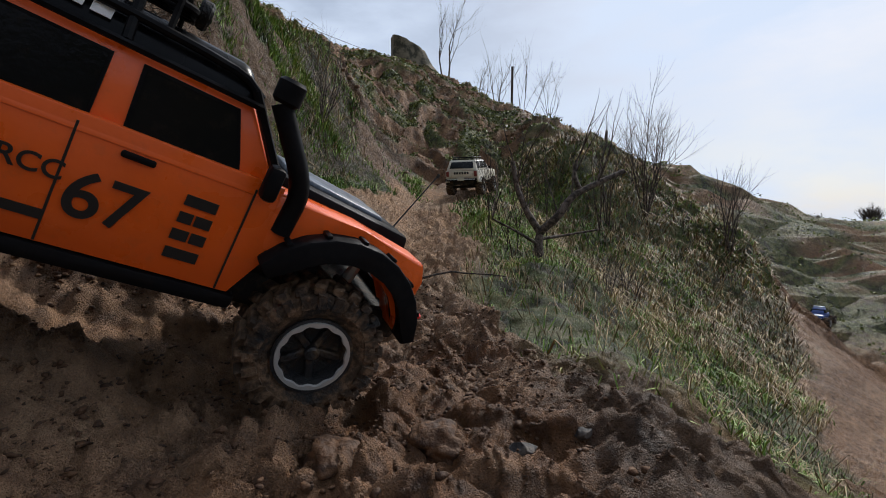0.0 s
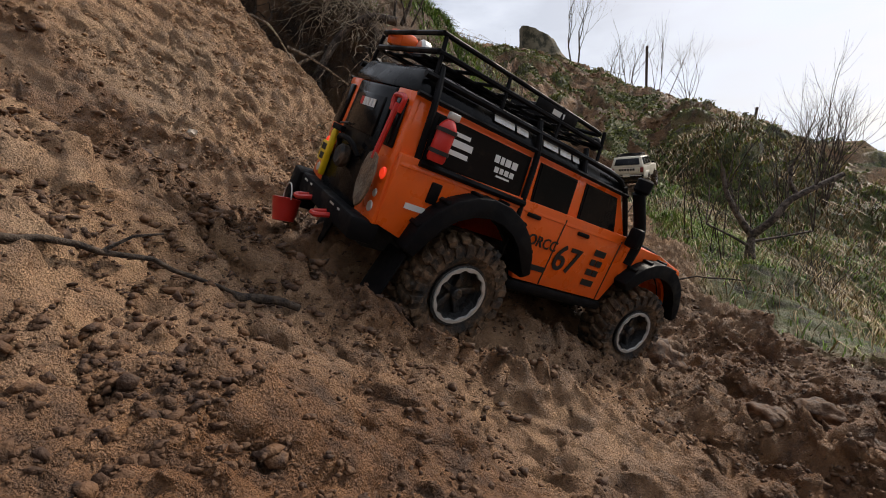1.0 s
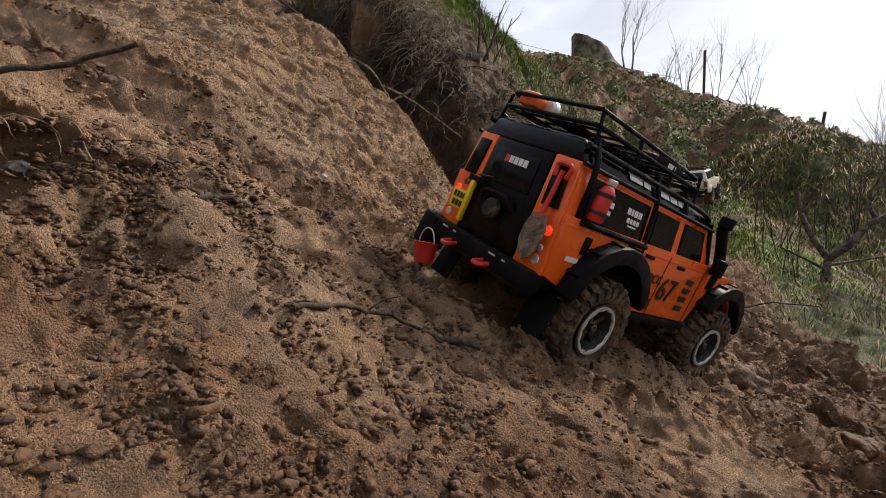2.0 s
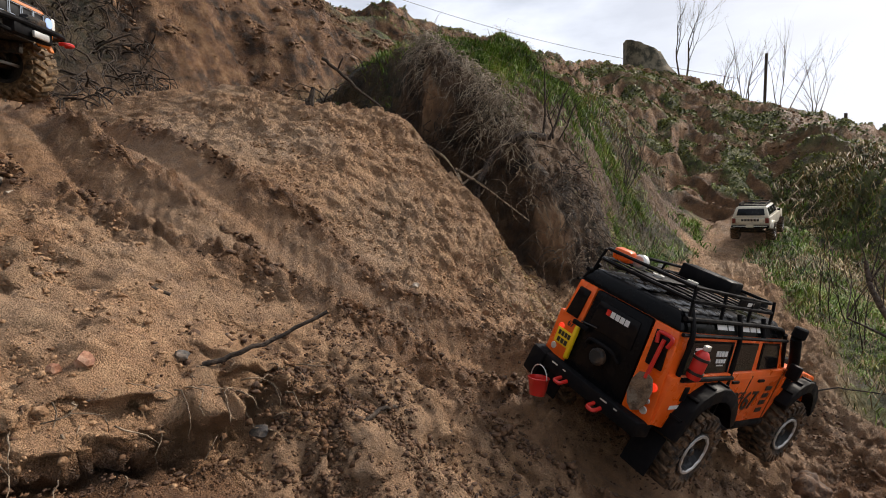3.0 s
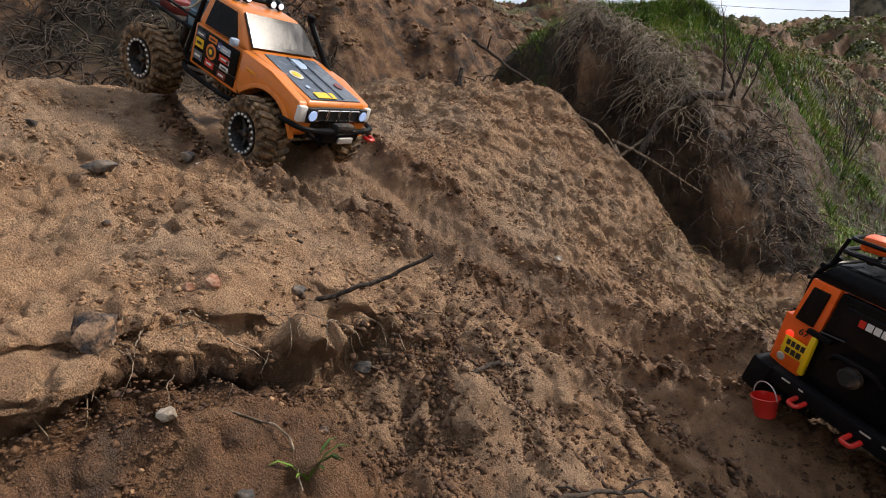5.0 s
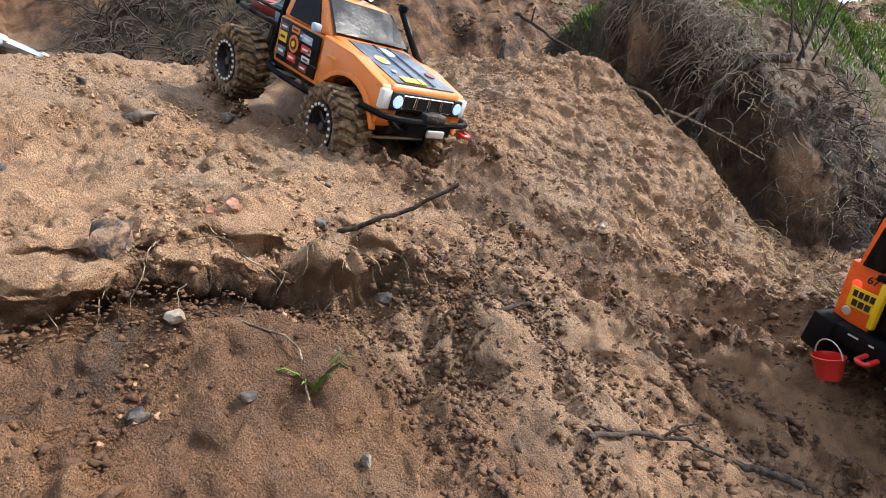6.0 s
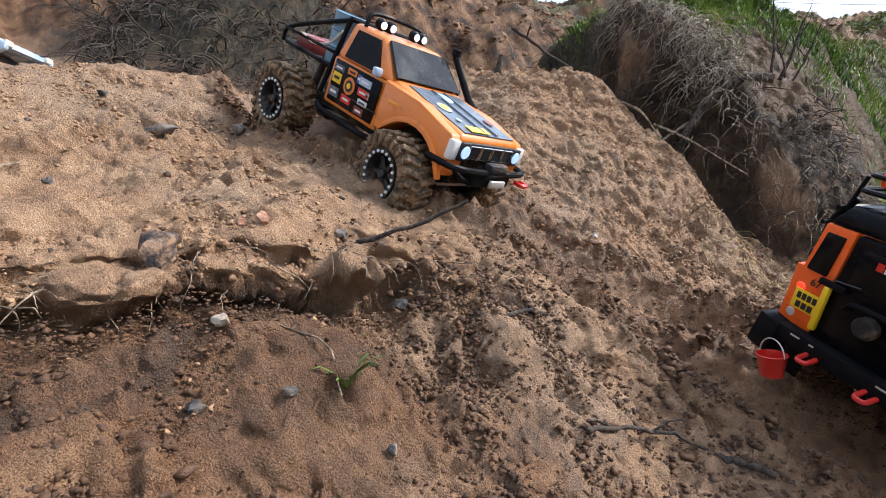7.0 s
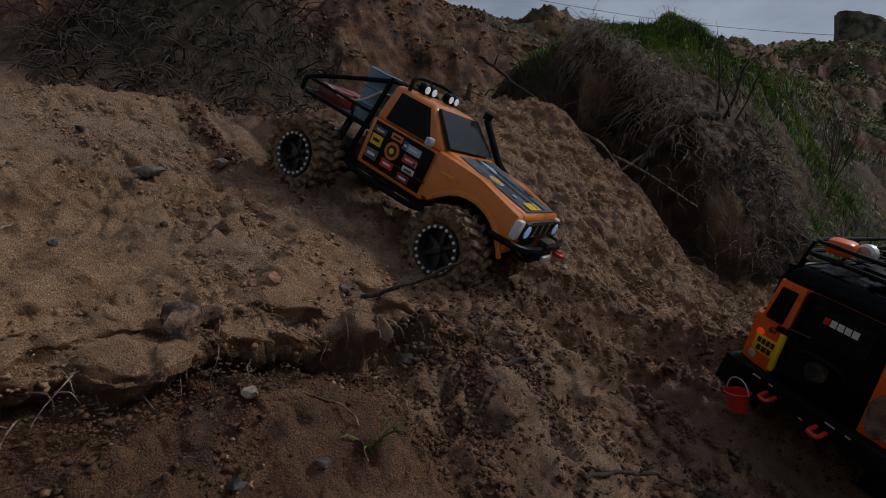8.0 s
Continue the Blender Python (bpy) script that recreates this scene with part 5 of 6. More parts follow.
        for s in (-1, 1):
            w = build_wheel(car, nm, 0.052, 0.040, 0.026, M_TYRE, M_STEEL, s, 18, 5, 31 + s)
            w.matrix_basis = pose(x, s * 0.094, 0)
    return car


wagon = build_wagon()
wagon.matrix_basis = pose(0.085, 3.03, ground_z(0.12, 3.1) + 0.056, 0, -8, 72)


def build_far_buggy():
    car = thing("toy_buggy", "blue scale model truck far off on the sandy track", "toy car")
    part("body", hexa([(-0.11, -0.075, 0.03), (0.15, -0.07, 0.03), (0.15, 0.07, 0.03), (-0.11, 0.075, 0.03)], [(-0.10, -0.07, 0.085), (0.145, -0.065, 0.07), (0.145, 0.065, 0.07), (-0.10, 0.07, 0.085)], 0.012), M_NAVY, car)
    part("cab", hexa([(-0.05, -0.066, 0.08), (0.07, -0.066, 0.078), (0.07, 0.066, 0.078), (-0.05, 0.066, 0.08)], [(-0.03, -0.052, 0.135), (0.03, -0.052, 0.135), (0.03, 0.052, 0.135), (-0.03, 0.052, 0.135)], 0.01), M_NAVY, car)
    part("window_band", hexa([(-0.045, -0.068, 0.088), (0.062, -0.068, 0.086), (0.062, 0.068, 0.086), (-0.045, 0.068, 0.088)], [(-0.034, -0.058, 0.122), (0.04, -0.058, 0.122), (0.04, 0.058, 0.122), (-0.034, 0.058, 0.122)], 0.003), M_GLASS, car)
    part("light_bar", box(0.0, 0, 0.145, 0.02, 0.10, 0.014, 0.004), M_PALEBLUE, car)
    part("bumper", box(0.165, 0, 0.035, 0.02, 0.13, 0.025, 0.005), M_BLACK, car)
    part("chassis", box(0.02, 0, 0.015, 0.28, 0.08, 0.03, 0.006), M_CHASSIS, car)
    for x in (-0.08, 0.13):
        for s in (-1, 1):
            w = build_wheel(car, "rear_wheel" if x < 0 else "front_wheel", 0.058, 0.055, 0.03, M_TYRE, M_STEEL, s, 16, 5, 51 + s)
            w.matrix_basis = pose(x, s * 0.1, 0)
    return car


buggy = build_far_buggy()
buggy.matrix_basis = pose(3.9, 5.3, ground_z(3.9, 5.3) + 0.058, 0, 0, 222)


def build_coupe():
    car = thing("toy_coupe", "pale blue and silver scale model car behind the crest", "toy car")
    for s in (-1, 1):
        prof = [(-0.20, 0.035), (-0.07, 0.030)] + arch(0.0, 0.014, 0.060, 160, 20, 10) + [(0.066, 0.036), (0.100, 0.050), (0.104, 0.070), (0.070, 0.086), (0.0, 0.096), (-0.12, 0.104), (-0.20, 0.106)]
        part("flank", slab(prof, s * 0.080, s * 0.098, 0.004), M_PALEBLUE, car)
        part("trim_line", box(-0.13, s * 0.0985, 0.060, 0.12, 0.002, 0.003, 0), M_WHITE, car)
        part("lamp_corner", box(0.099, s * 0.080, 0.070, 0.010, 0.028, 0.018, 0.003), M_CREAM, car)
    part("bonnet", hexa([(-0.20, -0.094, 0.086), (0.098, -0.086, 0.060), (0.098, 0.086, 0.060), (-0.20, 0.094, 0.086)], [(-0.20, -0.088, 0.112), (0.070, -0.080, 0.090), (0.070, 0.080, 0.090), (-0.20, 0.088, 0.112)], 0.008), M_PALEBLUE, car, "pale silver-blue bonnet")
    part("cabin", hexa([(-0.42, -0.086, 0.108), (-0.18, -0.086, 0.108), (-0.18, 0.086, 0.108), (-0.42, 0.086, 0.108)], [(-0.38, -0.07, 0.165), (-0.24, -0.07, 0.165), (-0.24, 0.07, 0.165), (-0.38, 0.07, 0.165)], 0.01), M_SCREEN, car)
    part("tail", box(-0.34, 0, 0.070, 0.30, 0.190, 0.070, 0.015), M_PALEBLUE, car)
    part("floor_pan", box(-0.2, 0, 0.03, 0.5, 0.13, 0.03, 0.006), M_CHASSIS, car)
    for x in (-0.33, 0.0):
        for s in (-1, 1):
            w = build_wheel(car, "rear_wheel" if x < 0 else "front_wheel", 0.052, 0.042, 0.028, M_TYRE, M_STEEL, s, 16, 5, 71 + s)
            w.matrix_basis = pose(x, s * 0.088, 0)
    return car


coupe = build_coupe()
coupe.matrix_basis = pose(-2.45, -0.47, ground_z(-2.45, -0.47) + 0.02, 0, 2, 52)

# ---- grass, roots, shrubs ----
def raw_mesh(name, co, faces_flat, loop_total, m, smooth=False):
    me = bpy.data.meshes.new(name)
    n = len(co)
    me.vertices.add(n)
    me.vertices.foreach_set("co", co.astype(np.float32).ravel())
    me.loops.add(len(faces_flat))
    me.loops.foreach_set("vertex_index", faces_flat.astype(np.int32))
    starts = np.concatenate([[0], np.cumsum(loop_total)[:-1]]).astype(np.int32)
    me.polygons.add(len(loop_total))
    me.polygons.foreach_set("loop_start", starts)
    if smooth:
        me.polygons.foreach_set("use_smooth", np.ones(len(loop_total), dtype=bool))
    me.update(calc_edges=True)
    me.materials.append(m)
    return me


def scatter(rs, boxes, keep):
    """Points strewn over boxes of (x0, x1, y0, y1, count), thinned by keep(x, y)."""
    xs, ys = [], []
    for x0, x1, y0, y1, n in boxes:
        x, y = rs.uniform(x0, x1, n), rs.uniform(y0, y1, n)
        ok = rs.uniform(0, 1, n) < keep(x, y)
        xs.append(x[ok])
        ys.append(y[ok])
    return np.concatenate(xs), np.concatenate(ys)


def blades(name, label, m, boxes, keep, lo, hi, wide, lean, seed, droop=0.5, tuft=0):
    rs = np.random.RandomState(seed)
    x, y = scatter(rs, boxes, keep)
    if tuft:
        x, y = np.repeat(x, tuft), np.repeat(y, tuft)
        x, y = x + rs.normal(0, 0.010, len(x)), y + rs.normal(0, 0.010, len(x))
    n = len(x)
    z = height(x, y) - 0.003
    far = np.clip(np.hypot(x + 0.2, y) / 2.0, 0.75, 3.5)
    ln = rs.uniform(lo, hi, n) * (0.6 + 0.9 * (grain(x, y, 0.11, seed) * 0.5 + 0.5)) * np.clip(far, 0.9, 1.25)
    a = rs.uniform(0, 2 * np.pi, n)
    # blades lean downhill as well as at random
    e = 0.02
    gx, gy = (form(x + e, y) - form(x - e, y)) / (2 * e), (form(x, y + e) - form(x, y - e)) / (2 * e)
    gl = np.maximum(1, np.hypot(gx, gy))
    sway = 1.2 * np.pi * grain(x, y, 0.07, seed + 5)
    dx = np.cos(a) * lean + 0.35 * np.cos(sway * 2) - 0.28 * gx / gl
    dy = np.sin(a) * lean + 0.35 * np.sin(sway * 2) - 0.28 * gy / gl
    w = wide * far * rs.uniform(0.7, 1.3, n)
    b = rs.uniform(0, 2 * np.pi, n)
    sx, sy = np.cos(b) * w / 2, np.sin(b) * w / 2
    base = np.stack([x, y, z], 1)
    side = np.stack([sx, sy, 0 * sx], 1)
    mid = base + np.stack([dx * 0.35, dy * 0.35, 0.62 + 0 * dx], 1) * ln[:, None]
    tip = base + np.stack([dx * 1.05, dy * 1.05, 1.0 - droop * np.hypot(dx, dy)], 1) * ln[:, None]
    co = np.stack([base - side, base + side, mid + side * 0.8, mid - side * 0.8, tip], 1).reshape(-1, 3)
    k = np.arange(n) * 5
    f = np.stack([k, k + 1, k + 2, k + 3, k + 3, k + 2, k + 4], 1).ravel()
    me = raw_mesh(name, co, f, np.tile([4, 3], n), m)
    return tagged(new(name, me), label, "grass", kind="stuff")


M_GRASS = blade_material("green_grass", [(0.12, (0.022, 0.045, 0.008)), (0.40, (0.095, 0.190, 0.016)), (0.72, (0.21, 0.33, 0.035)), (1.0, (0.36, 0.35, 0.11))])
M_STRAW = blade_material("dead_grass", [(0.15, (0.075, 0.045, 0.018)), (0.5, (0.20, 0.125, 0.045)), (0.9, (0.42, 0.29, 0.12))])
M_MOSS = blade_material("mossy_turf", [(0.15, (0.04, 0.052, 0.010)), (0.5, (0.13, 0.16, 0.022)), (0.9, (0.27, 0.27, 0.06))])
M_DEAD = blade_material("grey_dead_grass", [(0.1, (0.10, 0.072, 0.045)), (0.5, (0.26, 0.20, 0.135)), (0.9, (0.46, 0.38, 0.27))])
M_ROOT = bark_material("pale_dead_root", (0.09, 0.062, 0.040), (0.36, 0.27, 0.185), 90)
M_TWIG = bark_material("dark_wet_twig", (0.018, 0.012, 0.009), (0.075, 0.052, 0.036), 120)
M_BRANCH = bark_material("grey_brown_branch", (0.030, 0.022, 0.017), (0.13, 0.10, 0.08), 70)
M_STUMP = bark_material("mossy_stump_wood", (0.035, 0.032, 0.018), (0.16, 0.13, 0.085), 7)


def green_patch(x, y):
    n = fractal(x, y, 0.5, 131, 3) + 0.12
    lush = step((bank_depth(x, y) - 0.08) / 0.1) * step((3.3 - y) / 0.5)
    verge = step((0.55 - x) / 0.3) * step((x + 0.2) / 0.2) * step((y - 1.2) / 0.3)
    return grassy(x, y) * np.clip(0.25 + 0.9 * n + 0.5 * lush + 0.7 * verge, 0.05, 1)


def straw_patch(x, y):
    n = fractal(x, y, 0.4, 141, 3)
    return grassy(x, y) * np.clip(0.55 - 0.8 * n + 0.5 * step((x - 0.45) / 0.4), 0.1, 1)


def far_only(x, y):
    return grassy(x, y)


NEAR_BOXES = [(0.0, 1.3, 0.6, 2.6, 40000), (-0.2, 0.6, 1.1, 3.4, 11000), (-1.9, -0.4, 1.0, 2.2, 42000), (-1.2, -0.2, 1.1, 3.3, 66000), (-2.4, -0.3, 2.0, 3.8, 20000), (0.4, 2.6, 2.0, 4.8, 30000)]
blades("green_grass", "rough green grass on the banks", M_GRASS, NEAR_BOXES, green_patch, 0.014, 0.042, 0.0034, 0.8, 11)
blades("dead_grass", "bleached dead grass and straw on the banks", M_STRAW, [(0.0, 1.5, 0.55, 2.8, 9000), (-2.4, -0.4, 1.0, 3.8, 11000), (0.4, 2.8, 2.0, 4.8, 18000)], straw_patch, 0.025, 0.08, 0.0026, 0.85, 12, 0.75)
blades("far_turf", "short mossy turf on the far hillside", M_MOSS, [(-5.5, 3.5, 3.6, 9.5, 120000), (-6, -3.2, -1.5, 4, 16000), (2.5, 9, 2.0, 12, 16000)], far_only, 0.010, 0.026, 0.007, 0.9, 13)


def hanging(name, label, m, starts, seed, lo, hi, r0, category="roots"):
    """Thin roots that spill over an edge and hang; starts: x, y, z and the way they spill."""
    rnd = random.Random(seed)
    b = bmesh.new()
    for x, y, z, ox, oy in starts:
        ln = rnd.uniform(lo, hi)
        p = Vector((x, y, z))
        d = Vector((ox + rnd.uniform(-0.6, 0.6), oy + rnd.uniform(-0.6, 0.6), rnd.uniform(-0.1, 0.6))).normalized()
        pts = [p.copy()]
        n = 6
        for k in range(n):
            d = (d + Vector((rnd.uniform(-0.7, 0.7), rnd.uniform(-0.6, 0.5), -0.30 + rnd.uniform(-0.4, 0.4)))).normalized()
            p = p + d * ln / n
            pts.append(p.copy())
        tube(pts, r0, 4, b, (r0 * rnd.uniform(0.7, 1.5), r0 * 0.35))
    me = bpy.data.meshes.new(name)
    b.to_mesh(me)
    b.free()
    me.polygons.foreach_set("use_smooth", [True] * len(me.polygons))
    me.materials.append(m)
    return tagged(new(name, me), label, category, kind="stuff")


def bank_edge_starts(n, seed, least=0.03):
    rnd = random.Random(seed)
    out = []
    while len(out) < n:
        x, y = rnd.uniform(-1.35, -0.50), rnd.uniform(0.9, 1.5)
        d = float(bank_depth(np.array([x]), np.array([y]))[0])
        if least < d < 0.20:
            out.append((x + 0.02, y - 0.06, ground_z(x, y) + 0.006, 0.35, -0.8))
    return out


hanging("hanging_roots", "tangle of pale dead roots hanging over the undercut bank", M_ROOT, bank_edge_starts(240, 21, 0.07), 22, 0.05, 0.20, 0.0012)
hanging("hanging_dead_grass", "mat of pale dead grass spilling over the undercut bank", M_DEAD, [q for q in bank_edge_starts(1500, 29, 0.11) if q[0] < -0.85], 30, 0.05, 0.20, 0.0008)
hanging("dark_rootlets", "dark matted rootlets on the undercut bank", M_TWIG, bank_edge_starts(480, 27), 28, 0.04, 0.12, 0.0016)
hanging("spill_of_straw", "dry straw and rootlets lying below the bank", M_STRAW, [(x, y, ground_z(x, y) + 0.004, 0.4, -0.5) for x, y in [(random.Random(k).uniform(-0.86, -0.52), random.Random(k + 999).uniform(0.72, 1.02)) for k in range(260)]], 23, 0.03, 0.10, 0.0011)
hanging("ledge_rootlets", "fine rootlets hanging from the worn ledge", M_ROOT, [(x, y, ground_z(x, y) + 0.003, 0.9, 0.1) for x, y in [(-0.80 + 0.10 * (yy + 0.25) + random.Random(k).uniform(-0.04, 0.02), yy) for k, yy in [(k, -0.62 + 0.60 * k / 90) for k in range(90)]]], 24, 0.015, 0.07, 0.0007)
hanging("cliff_roots", "roots and dead growth hanging on the cliff foot", M_TWIG, [(x, y, ground_z(x, y) + 0.02, 0.6, -0.5) for x, y in [(random.Random(k).uniform(-2.45, -1.65), random.Random(k + 555).uniform(1.15, 1.62)) for k in range(260)]], 25, 0.08, 0.24, 0.0026)
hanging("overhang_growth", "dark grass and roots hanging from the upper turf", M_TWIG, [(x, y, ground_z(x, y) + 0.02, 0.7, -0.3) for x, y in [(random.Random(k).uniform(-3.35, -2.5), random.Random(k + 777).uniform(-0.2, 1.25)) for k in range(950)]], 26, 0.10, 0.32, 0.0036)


def grow(b, p, d, ln, r, depth, rnd, spread, twigs, up=0.25, seg=5, tips=None):
    pts = [p.copy()]
    q = p.copy()
    n = 4 if depth else 5
    for k in range(n):
        d = (d + Vector((rnd.uniform(-1, 1), rnd.uniform(-1, 1), rnd.uniform(-0.6, 1) * 0.6 + up)) * 0.14).normalized()
        q = q + d * ln / n
        pts.append(q.copy())
    r1 = r * (0.62 if depth else 0.3)
    tube(pts, r, seg if r > 0.004 else 4, b, (r, r1))
    if not depth:
        return
    for k in range(twigs):
        t = rnd.uniform(0.35, 1.0) if k else 1.0
        i = min(n, max(1, round(t * n)))
        s = Vector((rnd.uniform(-1, 1), rnd.uniform(-1, 1), rnd.uniform(-0.5, 0.7))).normalized()
        nd = (d + s * spread * (0.45 if k == 0 else 1.0)).normalized()
        grow(b, pts[i], nd, ln * rnd.uniform(0.55, 0.85), r1 * rnd.uniform(0.6, 0.95), depth - 1, rnd, spread, twigs, up, seg)


def shrub(name, label, x, y, stems, high, r, depth, twigs, spread, seed, lean=(0, 0), category="shrub", m=None, group=""):
    """A leafless shrub or tree: each main stem is a part."""
    rnd = random.Random(seed)
    base = thing(name, label, category, group)
    z = ground_z(x, y) - 0.02
    base.matrix_basis = pose(x, y, z)
    for k in range(stems):
        b = bmesh.new()
        a = 2 * math.pi * (k + rnd.uniform(-0.3, 0.3)) / stems
        o = 0.35 * spread * (0 if stems == 1 else 1)
        d = Vector((math.cos(a) * o + lean[0], math.sin(a) * o + lean[1], 1)).normalized()
        grow(b, Vector((math.cos(a) * r * 2, math.sin(a) * r * 2, 0)), d, high * rnd.uniform(0.36, 0.5), r * rnd.uniform(0.7, 1.1), depth, rnd, spread, twigs)
        part("stem", b, m or M_BRANCH, base, "", 60)
    return base


def cut_bush():
    """The old bush on the verge, with sawn limbs and slender shoots."""
    base = thing("bare_bush", "leafless bush with sawn grey limbs on the grassy verge", "shrub")
    x, y = 0.285, 1.53
    base.matrix_basis = pose(x, y, ground_z(x, y) - 0.02)
    rnd = random.Random(5)
    limbs = ([(0, 0, 0), (-0.005, 0, 0.06), (0.0, 0.0, 0.115)], [(0, 0, 0.11), (0.05, -0.03, 0.16), (0.09, -0.02, 0.22), (0.17, 0.0, 0.26), (0.26, 0.03, 0.30)], [(0, 0, 0.11), (-0.04, 0.0, 0.17), (-0.07, 0.03, 0.25), (-0.08, 0.04, 0.33)],
             [(0.0, 0.0, 0.07), (-0.07, -0.04, 0.11), (-0.15, -0.06, 0.15)], [(0.0, 0.0, 0.09), (0.08, 0.04, 0.10), (0.20, 0.07, 0.12)], [(0.12, -0.01, 0.235), (0.10, 0.0, 0.28), (0.11, 0.01, 0.33)])
    for k, pts in enumerate(limbs):
        b = bmesh.new()
        r = (0.019, 0.013, 0.011, 0.005, 0.005, 0.008)[k]
        tube(round_path(pts, 3), r, 8, b, (r, r * 0.6))
        end = Vector(pts[-1])
        for j in range((0, 5, 5, 2, 2, 3)[k]):
            i = rnd.randrange(1, len(pts))
            d = Vector((rnd.uniform(-0.5, 0.5), rnd.uniform(-0.5, 0.5), 1)).normalized()
            grow(b, Vector(pts[i]), d, rnd.uniform(0.10, 0.17), 0.0026, 1, rnd, 0.5, 2, 0.3, 5)
        part("trunk" if k == 0 else "limb", b, M_BRANCH, base, "", 60)
    for k in range(8):
        b = bmesh.new()
        p = Vector((rnd.uniform(-0.16, 0.06), rnd.uniform(-0.02, 0.30), 0.02))
        d = Vector((rnd.uniform(-0.25, 0.25), rnd.uniform(-0.2, 0.2), 1)).normalized()
        grow(b, p, d, rnd.uniform(0.12, 0.24), rnd.uniform(0.002, 0.0035), 2, rnd, 0.55, 3, 0.3, 5)
        part("shoot", b, M_TWIG, base, "", 60)
    return base


cut_bush()
shrub("bare_bush", "dense leafless bush on the grassy knoll", 1.45, 3.75, 8, 0.85, 0.007, 3, 4, 0.55, 41)
shrub("bare_bush", "thin leafless bush beside a dense one on the knoll", 1.05, 3.35, 5, 0.60, 0.005, 3, 3, 0.5, 42, (-0.1, 0))
shrub("bare_bush", "low leafless bush on the knoll's shoulder", 2.05, 3.7, 7, 0.60, 0.007, 3, 3, 0.6, 43)
shrub("bare_bush", "low scrubby bush on the verge slope", 0.62, 1.95, 4, 0.22, 0.003, 3, 3, 0.7, 44, (0.2, 0))
shrub("bare_bush", "tangled scrub on the verge slope", 0.85, 2.35, 5, 0.30, 0.004, 3, 3, 0.7, 45)
shrub("bare_bush", "twiggy scrub on the grassy bank", -0.62, 2.35, 7, 0.42, 0.004, 3, 3, 0.5, 46, (0.25, 0))
shrub("skyline_tree", "small leafless tree on the skyline beside a stump", -0.20, 8.6, 2, 1.55, 0.020, 4, 3, 0.55, 47, (0.08, 0), "tree")
for k, (x, y, h) in enumerate(((0.75, 9.0, 1.3), (1.25, 9.0, 1.4), (1.65, 8.9, 1.15), (0.45, 8.9, 0.9))):
    shrub("skyline_tree", "slender leafless sapling on the skyline", x, y, 3, h, 0.012, 3, 3, 0.5, 50 + k, (0.05, 0), "tree", None, "saplings on the skyline")
shrub("far_tree", "tall leafless tree far off beyond the track", 18.2, 19.5, 1, 3.6, 0.06, 4, 4, 0.5, 61, (0, 0), "tree")
for k, (x, y, h) in enumerate(((14.2, 20.5, 0.5), (15.1, 21.0, 0.6), (16.9, 20.5, 0.8), (18.0, 21.5, 0.75), (12.6, 21.2, 0.45))):
    shrub("far_thicket", "dark leafless thicket in the distance", x, y, 9, h, 0.03, 3, 4, 0.9, 70 + k, (0, 0), "shrub", M_TWIG, "far thickets")


def rooted_sapling():
    base = thing("rooted_sapling", "broken sapling with a thick curved root on the undercut bank", "sapling")
    o = Vector((-0.80, 1.135, 1.235))
    base.matrix_basis = pose(*o)
    part("root", tube(round_path([(0.02, 0.01, 0.005), (-0.05, -0.02, 0.02), (-0.13, -0.05, -0.03), (-0.19, -0.08, -0.14), (-0.20, -0.06, -0.24)], 5), 0.012, 9, None, (0.013, 0.009)), M_BRANCH, base, "thick curved brown root", 60)
    rnd = random.Random(8)
    for p, q, r in (((0.01, 0.01, 0.0), (0.015, 0.02, 0.20), 0.0055), ((0.03, 0.02, 0.0), (0.075, 0.05, 0.15), 0.006), ((0.045, 0.01, 0.0), (0.03, -0.01, 0.09), 0.004), ((0.06, 0.02, -0.01), (0.12, 0.02, 0.12), 0.003)):
        b = bmesh.new()
        p, q = Vector(p), Vector(q)
        tube([p, p.lerp(q, 0.4) + Vector((0.006, 0, 0)), q], r, 6, b, (r, r * 0.5))
        for k in range(4):
            grow(b, p.lerp(q, rnd.uniform(0.4, 1)), Vector((rnd.uniform(-0.7, 0.7), rnd.uniform(-0.7, 0.7), 0.8)).normalized(), rnd.uniform(0.03, 0.06), 0.0017, 1, rnd, 0.6, 2)
        part("stem", b, M_TWIG, base, "", 60)
    for k, (p, q) in enumerate((((-0.30, -0.23, -0.03), (-0.17, -0.23, -0.18)), ((-0.23, -0.17, -0.10), (0.02, -0.20, -0.27)), ((-0.24, -0.14, -0.11), (-0.06, -0.22, -0.46)), ((-0.16, -0.11, -0.10), (-0.26, -0.22, -0.30)))):
        p, q = Vector(p), Vector(q)
        part("bare_root", tube(round_path([p, p.lerp(q, 0.5) + Vector((rnd.uniform(-0.03, 0.03), -0.03, 0.03)), q], 5), 0.003, 5, None, (0.0045, 0.0018)), M_ROOT, base, "", 60)
    return base


rooted_sapling()


